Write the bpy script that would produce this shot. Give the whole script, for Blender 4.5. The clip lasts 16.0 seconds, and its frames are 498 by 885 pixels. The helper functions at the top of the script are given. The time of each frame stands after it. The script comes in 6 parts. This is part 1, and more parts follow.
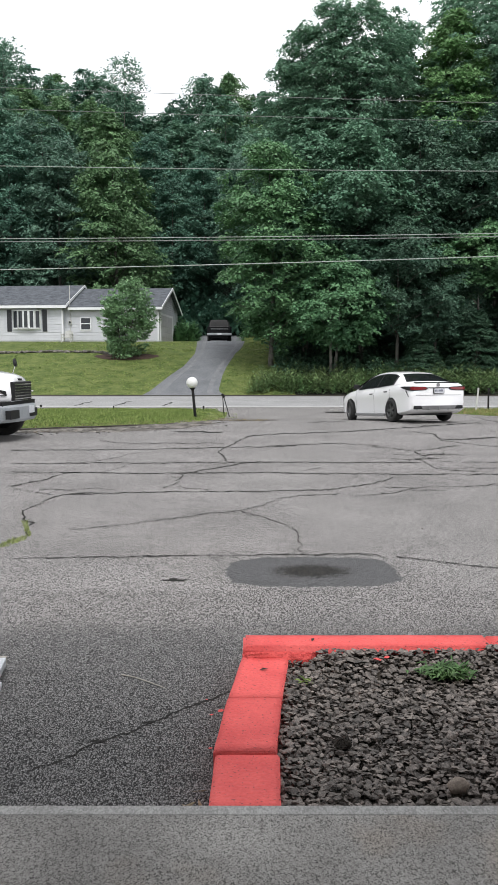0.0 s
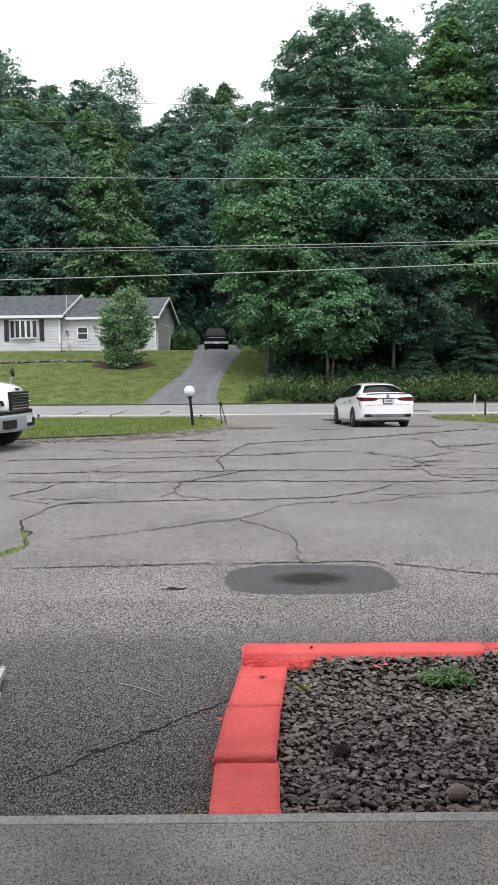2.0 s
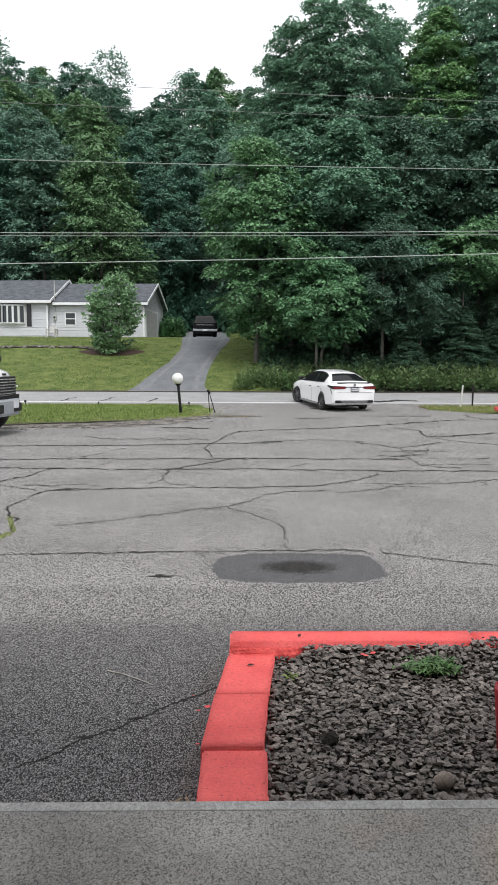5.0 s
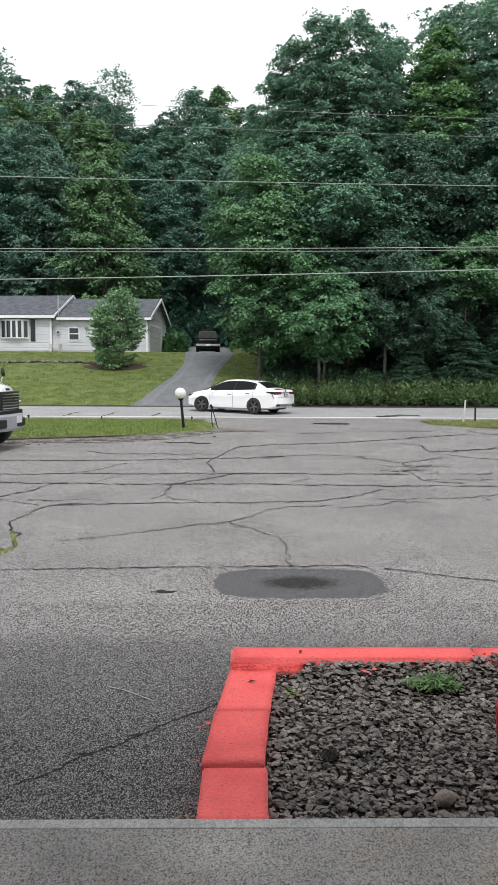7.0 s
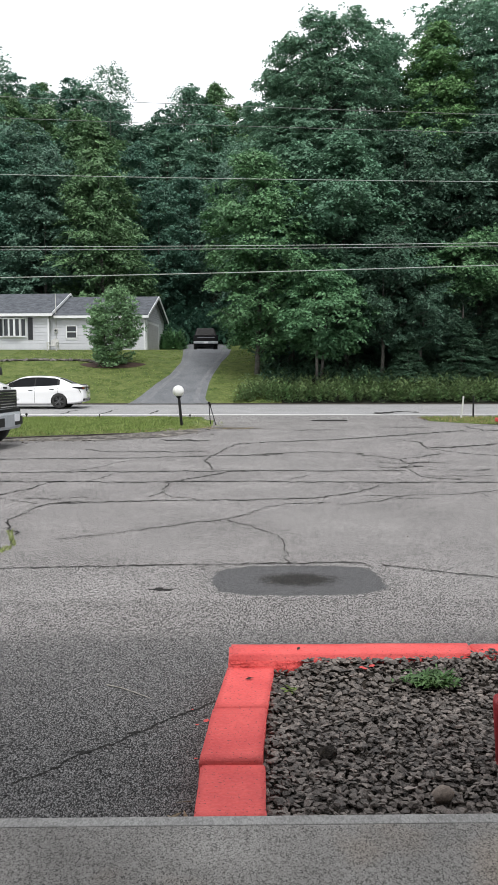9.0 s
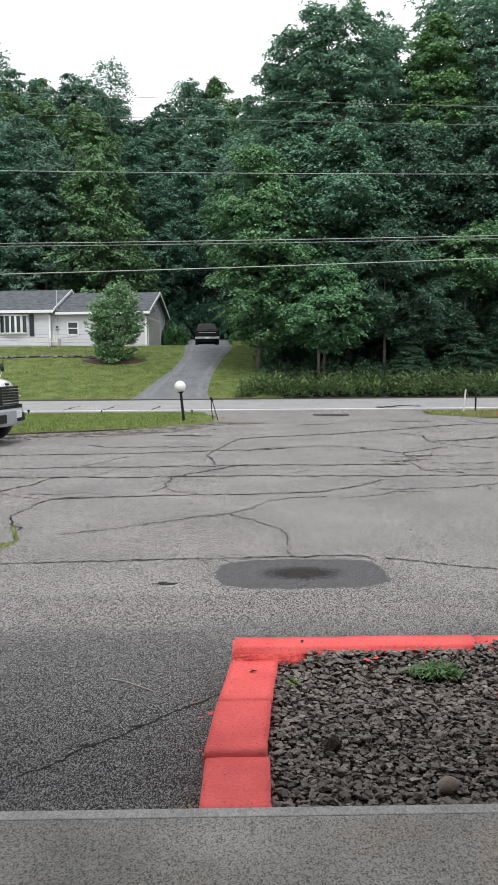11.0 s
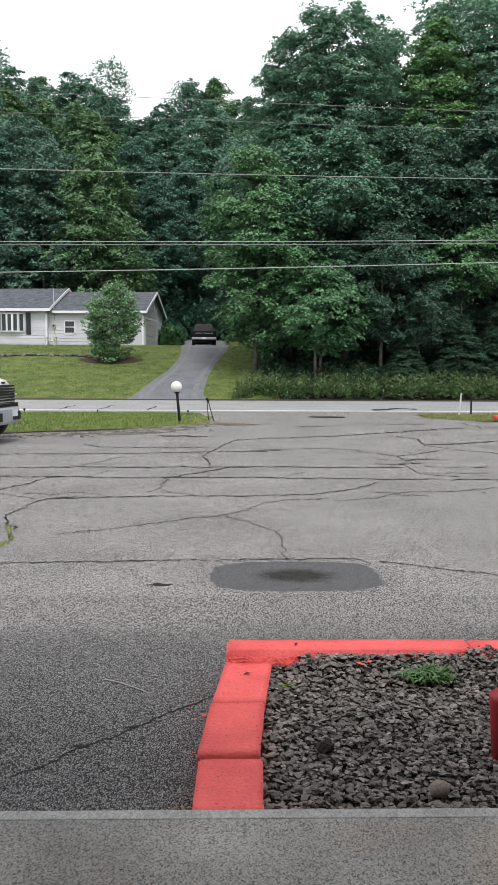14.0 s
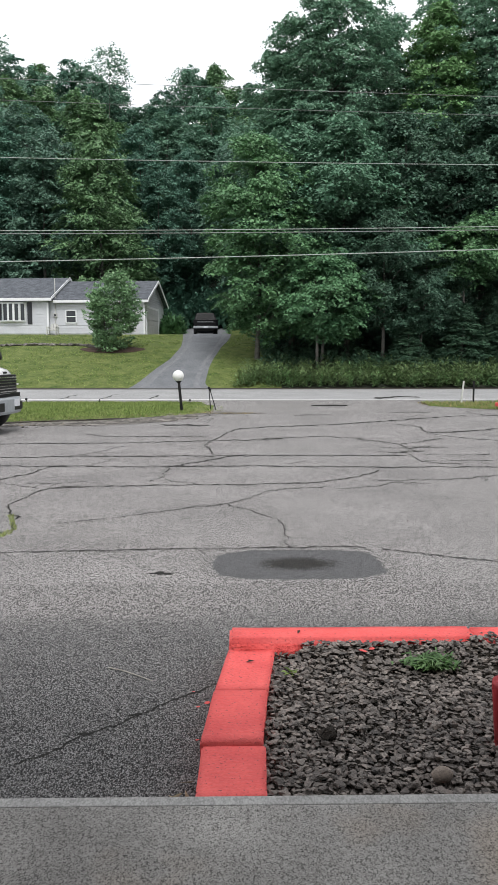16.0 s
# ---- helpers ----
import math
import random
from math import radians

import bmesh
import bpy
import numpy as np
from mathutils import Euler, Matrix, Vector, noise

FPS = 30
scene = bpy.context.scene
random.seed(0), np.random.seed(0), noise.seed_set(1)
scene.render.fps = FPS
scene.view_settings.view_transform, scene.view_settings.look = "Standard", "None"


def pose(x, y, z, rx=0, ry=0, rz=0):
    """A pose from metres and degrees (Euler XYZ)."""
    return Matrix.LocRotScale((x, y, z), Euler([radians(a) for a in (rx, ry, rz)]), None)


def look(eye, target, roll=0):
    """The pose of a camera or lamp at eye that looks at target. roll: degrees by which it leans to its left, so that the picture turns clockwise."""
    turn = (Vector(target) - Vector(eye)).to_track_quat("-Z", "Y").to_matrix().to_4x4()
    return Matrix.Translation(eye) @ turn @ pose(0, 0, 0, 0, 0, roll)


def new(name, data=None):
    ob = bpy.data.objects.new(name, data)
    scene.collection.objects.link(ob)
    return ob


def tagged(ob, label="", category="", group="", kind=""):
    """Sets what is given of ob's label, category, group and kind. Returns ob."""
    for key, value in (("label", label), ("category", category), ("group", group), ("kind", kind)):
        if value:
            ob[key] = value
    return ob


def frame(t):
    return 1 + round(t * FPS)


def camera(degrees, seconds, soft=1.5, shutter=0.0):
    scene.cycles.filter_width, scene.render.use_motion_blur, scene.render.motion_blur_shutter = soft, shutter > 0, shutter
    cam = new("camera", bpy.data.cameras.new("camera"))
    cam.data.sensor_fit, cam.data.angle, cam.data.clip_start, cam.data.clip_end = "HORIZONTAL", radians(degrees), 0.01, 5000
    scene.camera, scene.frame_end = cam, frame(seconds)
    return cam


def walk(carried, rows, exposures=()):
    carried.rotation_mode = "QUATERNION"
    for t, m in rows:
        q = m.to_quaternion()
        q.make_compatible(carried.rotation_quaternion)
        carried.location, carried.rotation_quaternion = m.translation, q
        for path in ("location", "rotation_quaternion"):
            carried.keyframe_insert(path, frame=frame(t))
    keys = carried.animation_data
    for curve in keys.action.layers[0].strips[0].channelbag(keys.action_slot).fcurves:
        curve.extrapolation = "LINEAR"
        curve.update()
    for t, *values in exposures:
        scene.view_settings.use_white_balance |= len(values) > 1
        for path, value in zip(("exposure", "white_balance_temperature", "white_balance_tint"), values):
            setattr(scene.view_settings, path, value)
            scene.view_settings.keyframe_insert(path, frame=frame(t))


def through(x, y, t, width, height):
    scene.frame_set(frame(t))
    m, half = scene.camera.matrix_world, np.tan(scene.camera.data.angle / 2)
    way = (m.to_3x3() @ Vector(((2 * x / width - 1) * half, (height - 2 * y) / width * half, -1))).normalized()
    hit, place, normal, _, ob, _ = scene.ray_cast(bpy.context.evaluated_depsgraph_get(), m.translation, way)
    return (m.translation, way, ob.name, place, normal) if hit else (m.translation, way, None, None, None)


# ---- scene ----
cam = camera(36.0, 16.0, soft=0.5)
PATH = [
    (0, (0.0, 0.002, 1.58), (0.0, 1.992, 1.386), -0.0),
    (0.5, (0.0, -0.002, 1.583), (0.002, 1.988, 1.389), -0.3),
    (1, (-0.001, -0.014, 1.585), (0.012, 1.978, 1.404), -0.2),
    (1.5, (-0.002, -0.007, 1.583), (0.013, 1.985, 1.407), -0.2),
    (2, (0.002, -0.014, 1.583), (0.008, 1.979, 1.41), -0.4),
    (2.5, (0.005, -0.019, 1.587), (0.019, 1.973, 1.408), -0.6),
    (3, (0.007, -0.011, 1.584), (0.026, 1.98, 1.403), -1.0),
    (3.5, (-0.004, -0.001, 1.579), (0.024, 1.989, 1.39), -0.5),
    (4, (0.002, -0.015, 1.59), (0.038, 1.974, 1.379), -0.3),
    (4.2, (-0.012, 0.005, 1.578), (0.026, 1.994, 1.375), 0.3),
    (6.3, (0.0, -0.006, 1.587), (0.039, 1.983, 1.382), 0.2),
    (6.5, (0.01, -0.024, 1.592), (0.037, 1.968, 1.419), -0.1),
    (7, (-0.003, -0.012, 1.588), (0.028, 1.981, 1.422), 0.3),
    (7.5, (-0.008, -0.009, 1.587), (0.021, 1.983, 1.416), 0.5),
    (8, (-0.003, -0.013, 1.587), (0.024, 1.979, 1.417), 0.3),
    (8.5, (0.004, -0.016, 1.587), (0.033, 1.976, 1.417), -0.1),
    (9, (0.006, -0.008, 1.587), (0.041, 1.984, 1.414), -0.0),
    (9.2, (-0.003, -0.011, 1.584), (0.032, 1.982, 1.414), 0.0),
    (11.3, (0.006, 0.001, 1.573), (0.037, 1.991, 1.379), -0.5),
    (11.5, (-0.001, 0.0, 1.577), (0.036, 1.989, 1.367), -0.5),
    (12, (-0.001, -0.011, 1.586), (0.043, 1.978, 1.378), 0.2),
    (12.5, (-0.012, -0.01, 1.586), (0.03, 1.979, 1.383), 0.8),
    (13, (0.001, -0.019, 1.589), (0.038, 1.97, 1.384), 0.2),
    (13.5, (0.012, -0.013, 1.585), (0.048, 1.977, 1.39), -0.3),
    (14, (0.0, -0.019, 1.588), (0.041, 1.972, 1.405), 0.3),
    (14.5, (0.008, -0.018, 1.586), (0.045, 1.973, 1.399), 0.0),
    (15, (0.006, -0.02, 1.586), (0.034, 1.971, 1.4), -0.0),
    (15.5, (0.002, -0.012, 1.583), (0.041, 1.978, 1.391), -0.1),
    (16, (0.003, -0.01, 1.583), (0.038, 1.979, 1.371), -0.0),
]
walk(cam, [(t, look(eye, target, roll)) for t, eye, target, roll in PATH])

# world: an even, white overcast sky over the Nishita sky, and one wide weak sun
world = bpy.data.worlds.new("overcast_sky")
scene.world = world
world.use_nodes = True
wn, wl = world.node_tree.nodes, world.node_tree.links
wn.clear()
sky = wn.new("ShaderNodeTexSky")
sky.sky_type, sky.sun_disc = "NISHITA", False
sky.sun_elevation, sky.sun_rotation = radians(57), radians(171)
sky_dim = wn.new("ShaderNodeVectorMath")
sky_dim.operation = "SCALE"
sky_dim.inputs["Scale"].default_value = 0.05
cloud = wn.new("ShaderNodeMix")
cloud.data_type = "RGBA"
cloud.inputs["Factor"].default_value = 0.88
cloud.inputs["B"].default_value = (0.985, 0.995, 1.03, 1)
sky_out, sky_bg = wn.new("ShaderNodeOutputWorld"), wn.new("ShaderNodeBackground")
sky_bg.inputs["Strength"].default_value = 1.4
wl.new(sky.outputs["Color"], sky_dim.inputs[0])
wl.new(sky_dim.outputs["Vector"], cloud.inputs["A"])
wl.new(cloud.outputs["Result"], sky_bg.inputs["Color"])
wl.new(sky_bg.outputs["Background"], sky_out.inputs["Surface"])

sun = new("sun", bpy.data.lights.new("sun", "SUN"))
sun.data.energy, sun.data.angle, sun.data.color = 2.2, radians(20), (1.0, 0.985, 0.965)
sun.matrix_world = look((3, -19, 30), (0, 0, 0))
scene.view_settings.exposure = 0.0


# ---- materials ----
def material(name, dark, light, scale=4.0, fine=60.0, rough=0.7, bump=0.2, metal=0.0, mix=0.5, coat=0.0, spec=0.5, per_object=0.0, per_island=0.0, sheen_through=0.0, depth=0.01, pits=None):
    """A surface with two scales of variation (broad stains, fine grain) and fine relief."""
    m = bpy.data.materials.new(name)
    m.use_nodes = True
    n, l = m.node_tree.nodes, m.node_tree.links
    b = n["Principled BSDF"]
    co = n.new("ShaderNodeTexCoord")
    broad, grain = n.new("ShaderNodeTexNoise"), n.new("ShaderNodeTexNoise")
    broad.inputs["Scale"].default_value, broad.inputs["Detail"].default_value = scale, 4
    grain.inputs["Scale"].default_value, grain.inputs["Detail"].default_value = fine, 3
    l.new(co.outputs["Object"], broad.inputs["Vector"])
    l.new(co.outputs["Object"], grain.inputs["Vector"])
    add = n.new("ShaderNodeMix")
    add.inputs["Factor"].default_value = mix
    l.new(broad.outputs["Fac"], add.inputs["A"])
    l.new(grain.outputs["Fac"], add.inputs["B"])
    ramp = n.new("ShaderNodeValToRGB")
    ramp.color_ramp.elements[0].position, ramp.color_ramp.elements[1].position = 0.36, 0.64
    ramp.color_ramp.elements[0].color, ramp.color_ramp.elements[1].color = (*dark, 1), (*light, 1)
    l.new(add.outputs["Result"], ramp.inputs["Fac"])
    colour = ramp.outputs["Color"]
    if pits:
        # small pits and chips of another colour
        spots, cut, chip = n.new("ShaderNodeTexNoise"), n.new("ShaderNodeMapRange"), n.new("ShaderNodeMix")
        spots.inputs["Scale"].default_value, spots.inputs["Detail"].default_value = 95, 2
        l.new(co.outputs["Object"], spots.inputs["Vector"])
        cut.inputs["From Min"].default_value, cut.inputs["From Max"].default_value = 0.655, 0.7
        l.new(spots.outputs["Fac"], cut.inputs["Value"])
        chip.data_type = "RGBA"
        l.new(cut.outputs["Result"], chip.inputs["Factor"])
        l.new(colour, chip.inputs["A"])
        chip.inputs["B"].default_value = (*pits, 1)
        colour = chip.outputs["Result"]
    if per_object or per_island:
        vary = n.new("ShaderNodeHueSaturation")
        span = n.new("ShaderNodeMapRange")
        amount = per_object or per_island
        span.inputs["To Min"].default_value, span.inputs["To Max"].default_value = 1 - amount, 1 + amount
        if per_object:
            l.new(n.new("ShaderNodeObjectInfo").outputs["Random"], span.inputs["Value"])
        else:
            l.new(n.new("ShaderNodeNewGeometry").outputs["Random Per Island"], span.inputs["Value"])
        l.new(span.outputs["Result"], vary.inputs["Value"])
        l.new(colour, vary.inputs["Color"])
        colour = vary.outputs["Color"]
    l.new(colour, b.inputs["Base Color"])
    b.inputs["Roughness"].default_value, b.inputs["Metallic"].default_value = rough, metal
    b.inputs["Coat Weight"].default_value = coat
    b.inputs["Coat Roughness"].default_value = 0.05
    b.inputs["Specular IOR Level"].default_value = spec
    if bump:
        bp = n.new("ShaderNodeBump")
        bp.inputs["Strength"].default_value, bp.inputs["Distance"].default_value = bump, depth
        l.new(grain.outputs["Fac"], bp.inputs["Height"])
        l.new(bp.outputs["Normal"], b.inputs["Normal"])
    if sheen_through:
        tr, mx = n.new("ShaderNodeBsdfTranslucent"), n.new("ShaderNodeMixShader")
        mx.inputs["Fac"].default_value = sheen_through
        l.new(colour, tr.inputs["Color"])
        l.new(b.outputs["BSDF"], mx.inputs[1])
        l.new(tr.outputs["BSDF"], mx.inputs[2])
        l.new(mx.outputs["Shader"], n["Material Output"].inputs["Surface"])
    return m


def pitted(n, l, where, colour, size, depth, share=0.44, stretch=0.34):
    """Crisp dark pits between the grains, of a given size; depth 1 is black."""
    hole, cut, mul = n.new("ShaderNodeTexNoise"), n.new("ShaderNodeMapRange"), n.new("ShaderNodeHueSaturation")
    hole.inputs["Scale"].default_value, hole.inputs["Detail"].default_value, hole.inputs["Roughness"].default_value = 1 / size, 2.0, 0.55
    lie = n.new("ShaderNodeMapping")
    lie.inputs["Scale"].default_value = (1, stretch, 1)
    l.new(where, lie.inputs["Vector"])
    l.new(lie.outputs["Vector"], hole.inputs["Vector"])
    cut.inputs["From Min"].default_value, cut.inputs["From Max"].default_value = share - 0.035, share + 0.035
    cut.inputs["To Min"].default_value, cut.inputs["To Max"].default_value = 1 - depth, 1.0
    l.new(hole.outputs["Fac"], cut.inputs["Value"])
    l.new(cut.outputs["Result"], mul.inputs["Value"])
    l.new(colour, mul.inputs["Color"])
    return mul.outputs["Color"]


def speckled(name, colours, cell, rough=0.9, bump=0.6, stain=0.25, stain_scale=0.7, blotch=0.6, spread=(0.25, 0.5, 0.8), pebbles=0.7, stretch=0.55, pit=None, tint=None):
    """Asphalt and concrete: aggregate of a given grain size in a binder, with broad uneven stains."""
    m = bpy.data.materials.new(name)
    m.use_nodes = True
    n, l = m.node_tree.nodes, m.node_tree.links
    b = n["Principled BSDF"]
    co = n.new("ShaderNodeTexCoord")
    chips = n.new("ShaderNodeTexVoronoi")
    chips.inputs["Scale"].default_value = 1.0 / cell
    fine = n.new("ShaderNodeTexNoise")
    fine.inputs["Scale"].default_value, fine.inputs["Detail"].default_value = blotch / cell, 3
    broad = n.new("ShaderNodeTexNoise")
    broad.inputs["Scale"].default_value, broad.inputs["Detail"].default_value = stain_scale, 5
    # the grains lie stretched along the way the surface was laid
    lay = n.new("ShaderNodeMapping")
    lay.inputs["Scale"].default_value = (1, stretch, 1)
    l.new(co.outputs["Object"], lay.inputs["Vector"])
    for t, where in ((chips, lay.outputs["Vector"]), (fine, lay.outputs["Vector"]), (broad, co.outputs["Object"])):
        l.new(where, t.inputs["Vector"])
    sep = n.new("ShaderNodeSeparateColor")
    l.new(chips.outputs["Color"], sep.inputs["Color"])
    both = n.new("ShaderNodeMix")
    both.inputs["Factor"].default_value = 0.5
    pebble, rubble = n.new("ShaderNodeMath"), n.new("ShaderNodeMix")
    pebble.operation = "MULTIPLY_ADD"
    pebble.inputs[1].default_value, pebble.inputs[2].default_value = -1.25, 1.05
    l.new(chips.outputs["Distance"], pebble.inputs[0])
    rubble.inputs["Factor"].default_value = pebbles
    l.new(fine.outputs["Fac"], rubble.inputs["A"])
    l.new(pebble.outputs[0], rubble.inputs["B"])
    l.new(sep.outputs["Red"], both.inputs["A"])
    l.new(rubble.outputs["Result"], both.inputs["B"])
    ramp = n.new("ShaderNodeValToRGB")
    e = ramp.color_ramp.elements
    e[0].position, e[1].position = spread[0], spread[2]
    e[0].color, e[1].color = (*colours[0], 1), (*colours[2], 1)
    mid = e.new(spread[1])
    mid.color = (*colours[1], 1)
    l.new(both.outputs["Result"], ramp.inputs["Fac"])
    dirt = n.new("ShaderNodeMapRange")
    dirt.inputs["From Min"].default_value, dirt.inputs["From Max"].default_value = 0.3, 0.7
    dirt.inputs["To Min"].default_value, dirt.inputs["To Max"].default_value = 1 - stain, 1 + stain
    l.new(broad.outputs["Fac"], dirt.inputs["Value"])
    hsv = n.new("ShaderNodeHueSaturation")
    l.new(dirt.outputs["Result"], hsv.inputs["Value"])
    l.new(ramp.outputs["Color"], hsv.inputs["Color"])
    colour = hsv.outputs["Color"]
    if tint:
        # faint brown stains
        rust, edge, mul = n.new("ShaderNodeTexNoise"), n.new("ShaderNodeMapRange"), n.new("ShaderNodeMix")
        rust.inputs["Scale"].default_value, rust.inputs["Detail"].default_value = 1.9, 3
        l.new(co.outputs["Object"], rust.inputs["Vector"])
        edge.inputs["From Min"].default_value, edge.inputs["From Max"].default_value = 0.5, 0.68
        l.new(rust.outputs["Fac"], edge.inputs["Value"])
        mul.data_type, mul.blend_type = "RGBA", "MULTIPLY"
        l.new(edge.outputs["Result"], mul.inputs["Factor"])
        l.new(colour, mul.inputs["A"])
        mul.inputs["B"].default_value = (*tint, 1)
        colour = mul.outputs["Result"]
    if pit:
        colour = pitted(n, l, co.outputs["Object"], colour, *pit)
    l.new(colour, b.inputs["Base Color"])
    b.inputs["Roughness"].default_value = rough
    b.inputs["Specular IOR Level"].default_value = 0.3
    bp = n.new("ShaderNodeBump")
    bp.inputs["Strength"].default_value, bp.inputs["Distance"].default_value = bump, cell * 0.5
    l.new(both.outputs["Result"], bp.inputs["Height"])
    l.new(bp.outputs["Normal"], b.inputs["Normal"])
    return m


def blended(name, near, far, shape, soft, cell, grain=0.35, rough=0.85, inner=None, pit=(0.0052, 0.8, 0.455, 0.45), far_pit=(0.0074, 0.84, 0.437, 0.34)):
    """Two tones of asphalt that run into one another grain by grain. shape: 'edge' (across y) or 'oval' (out from the
    middle).
    """
    m = bpy.data.materials.new(name)
    m.use_nodes = True
    n, l = m.node_tree.nodes, m.node_tree.links
    b = n["Principled BSDF"]
    co, sep = n.new("ShaderNodeTexCoord"), n.new("ShaderNodeSeparateXYZ")
    chips, fine, broad = n.new("ShaderNodeTexVoronoi"), n.new("ShaderNodeTexNoise"), n.new("ShaderNodeTexNoise")
    chips.inputs["Scale"].default_value = 1 / cell
    fine.inputs["Scale"].default_value, fine.inputs["Detail"].default_value = 1.4 / cell, 3
    broad.inputs["Scale"].default_value, broad.inputs["Detail"].default_value = 1.6 if shape == "edge" else 5, 4
    lay = n.new("ShaderNodeMapping")
    lay.inputs["Scale"].default_value = (1, 0.62 if shape == "edge" else 0.55, 1)
    l.new(co.outputs["Object"], lay.inputs["Vector"])
    for t, where in ((chips, lay.outputs["Vector"]), (fine, lay.outputs["Vector"]), (broad, co.outputs["Object"])):
        l.new(where, t.inputs["Vector"])
    l.new(co.outputs["Object"], sep.inputs["Vector"])
    tone = n.new("ShaderNodeSeparateColor")
    l.new(chips.outputs["Color"], tone.inputs["Color"])
    both = n.new("ShaderNodeMix")
    pebble = n.new("ShaderNodeMath")
    pebble.operation = "MULTIPLY_ADD"
    pebble.inputs[1].default_value, pebble.inputs[2].default_value = -1.25, 1.05
    l.new(chips.outputs["Distance"], pebble.inputs[0])
    both.inputs["Factor"].default_value = 0.6
    l.new(tone.outputs["Red"], both.inputs["A"])
    l.new(pebble.outputs[0], both.inputs["B"])

    def ramp(colours):
        r = n.new("ShaderNodeValToRGB")
        e = r.color_ramp.elements
        e[0].position, e[1].position = 0.27, 0.78
        e[0].color, e[1].color = (*colours[0], 1), (*colours[2], 1)
        e.new(0.47).color = (*colours[1], 1)
        l.new(both.outputs["Result"], r.inputs["Fac"])
        return r.outputs["Color"]

    def calc(op, a, c):
        k = n.new("ShaderNodeMath")
        k.operation = op
        for i, q in enumerate((a, c)):
            if isinstance(q, (int, float)):
                k.inputs[i].default_value = q
            else:
                l.new(q, k.inputs[i])
        return k.outputs[0]

    if shape == "edge":
        d = sep.outputs["Y"]
    else:
        ax, ay = calc("ABSOLUTE", calc("DIVIDE", sep.outputs["X"], 0.64), 0), calc("ABSOLUTE", calc("DIVIDE", sep.outputs["Y"], 0.41), 0)
        d = calc("POWER", calc("ADD", calc("POWER", ax, 4.2), calc("POWER", ay, 3.2)), 0.27)
        core_d = calc("POWER", calc("ADD", calc("POWER", ax, 2), calc("POWER", ay, 2)), 0.5)
        core_d = calc("ADD", core_d, calc("MULTIPLY", calc("SUBTRACT", tone.outputs["Green"], 0.5), 0.28))
    d = calc("ADD", d, calc("MULTIPLY", calc("SUBTRACT", broad.outputs["Fac"], 0.5), 0.45 if shape == "edge" else 0.22))
    d = calc("ADD", d, calc("MULTIPLY", calc("SUBTRACT", tone.outputs["Green"], 0.5), grain))

    def step(at, width, d=d):
        k = n.new("ShaderNodeMapRange")
        k.interpolation_type = "SMOOTHSTEP"
        k.inputs["From Min"].default_value, k.inputs["From Max"].default_value = at - width, at + width
        l.new(d, k.inputs["Value"])
        return k.outputs["Result"]

    colour = n.new("ShaderNodeMix")
    colour.data_type = "RGBA"
    l.new(step(0 if shape == "edge" else 1.04, soft), colour.inputs["Factor"])
    base = ramp(near)
    if inner:
        core = n.new("ShaderNodeMix")
        core.data_type = "RGBA"
        l.new(step(0.43, 0.07, core_d), core.inputs["Factor"])
        l.new(ramp(inner), core.inputs["A"])
        l.new(base, core.inputs["B"])
        base = core.outputs["Result"]
    l.new(pitted(n, l, co.outputs["Object"], base, *pit), colour.inputs["A"])
    l.new(pitted(n, l, co.outputs["Object"], ramp(far), *far_pit), colour.inputs["B"])
    l.new(colour.outputs["Result"], b.inputs["Base Color"])
    b.inputs["Roughness"].default_value, b.inputs["Specular IOR Level"].default_value = rough, 0.3
    bp = n.new("ShaderNodeBump")
    bp.inputs["Strength"].default_value, bp.inputs["Distance"].default_value = 0.9, cell * 0.9
    l.new(both.outputs["Result"], bp.inputs["Height"])
    l.new(bp.outputs["Normal"], b.inputs["Normal"])
    return m


def glass(name, tint, rough=0.03):
    return material(name, [c * 0.8 for c in tint], tint, rough=rough, bump=0.0, spec=0.5)


WORN = ((0.056, 0.054, 0.053), (0.294, 0.281, 0.272), (0.388, 0.372, 0.362))
DARKER = ((0.024, 0.024, 0.024), (0.17, 0.167, 0.164), (0.31, 0.304, 0.299))
ASPHALT = speckled("worn_asphalt", WORN, 0.0078, stretch=0.6, stain=0.14, blotch=1.3, spread=(0.26, 0.46, 0.78), bump=0.8, pit=(0.0074, 0.84, 0.437, 0.34))
STRIP_ASPHALT = blended("darker_asphalt", DARKER, WORN, "edge", 0.3, 0.0062, 0.2)
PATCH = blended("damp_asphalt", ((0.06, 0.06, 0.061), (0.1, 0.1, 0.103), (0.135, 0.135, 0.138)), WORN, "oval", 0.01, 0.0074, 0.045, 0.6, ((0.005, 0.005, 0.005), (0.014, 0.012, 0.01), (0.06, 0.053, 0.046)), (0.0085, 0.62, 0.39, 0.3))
ROAD = speckled("road_asphalt", ((0.22, 0.22, 0.22), (0.3, 0.3, 0.3), (0.38, 0.38, 0.375)), 0.012, stain=0.1)
CONCRETE = speckled("broom_finished_concrete", ((0.018, 0.017, 0.016), (0.245, 0.236, 0.223), (0.38, 0.37, 0.35)), 0.0042, stretch=0.8, bump=0.5, stain=0.24, blotch=1.1, spread=(0.15, 0.38, 0.8), stain_scale=2.2, pebbles=0.2, pit=(0.004, 0.66, 0.39, 0.55), tint=(1.12, 0.98, 0.86))
CONCRETE_EDGE = speckled("smooth_concrete", ((0.26, 0.26, 0.25), (0.35, 0.347, 0.335), (0.42, 0.415, 0.405)), 0.006, bump=0.2, stain=0.16, stain_scale=5, pit=(0.012, 0.5, 0.3))
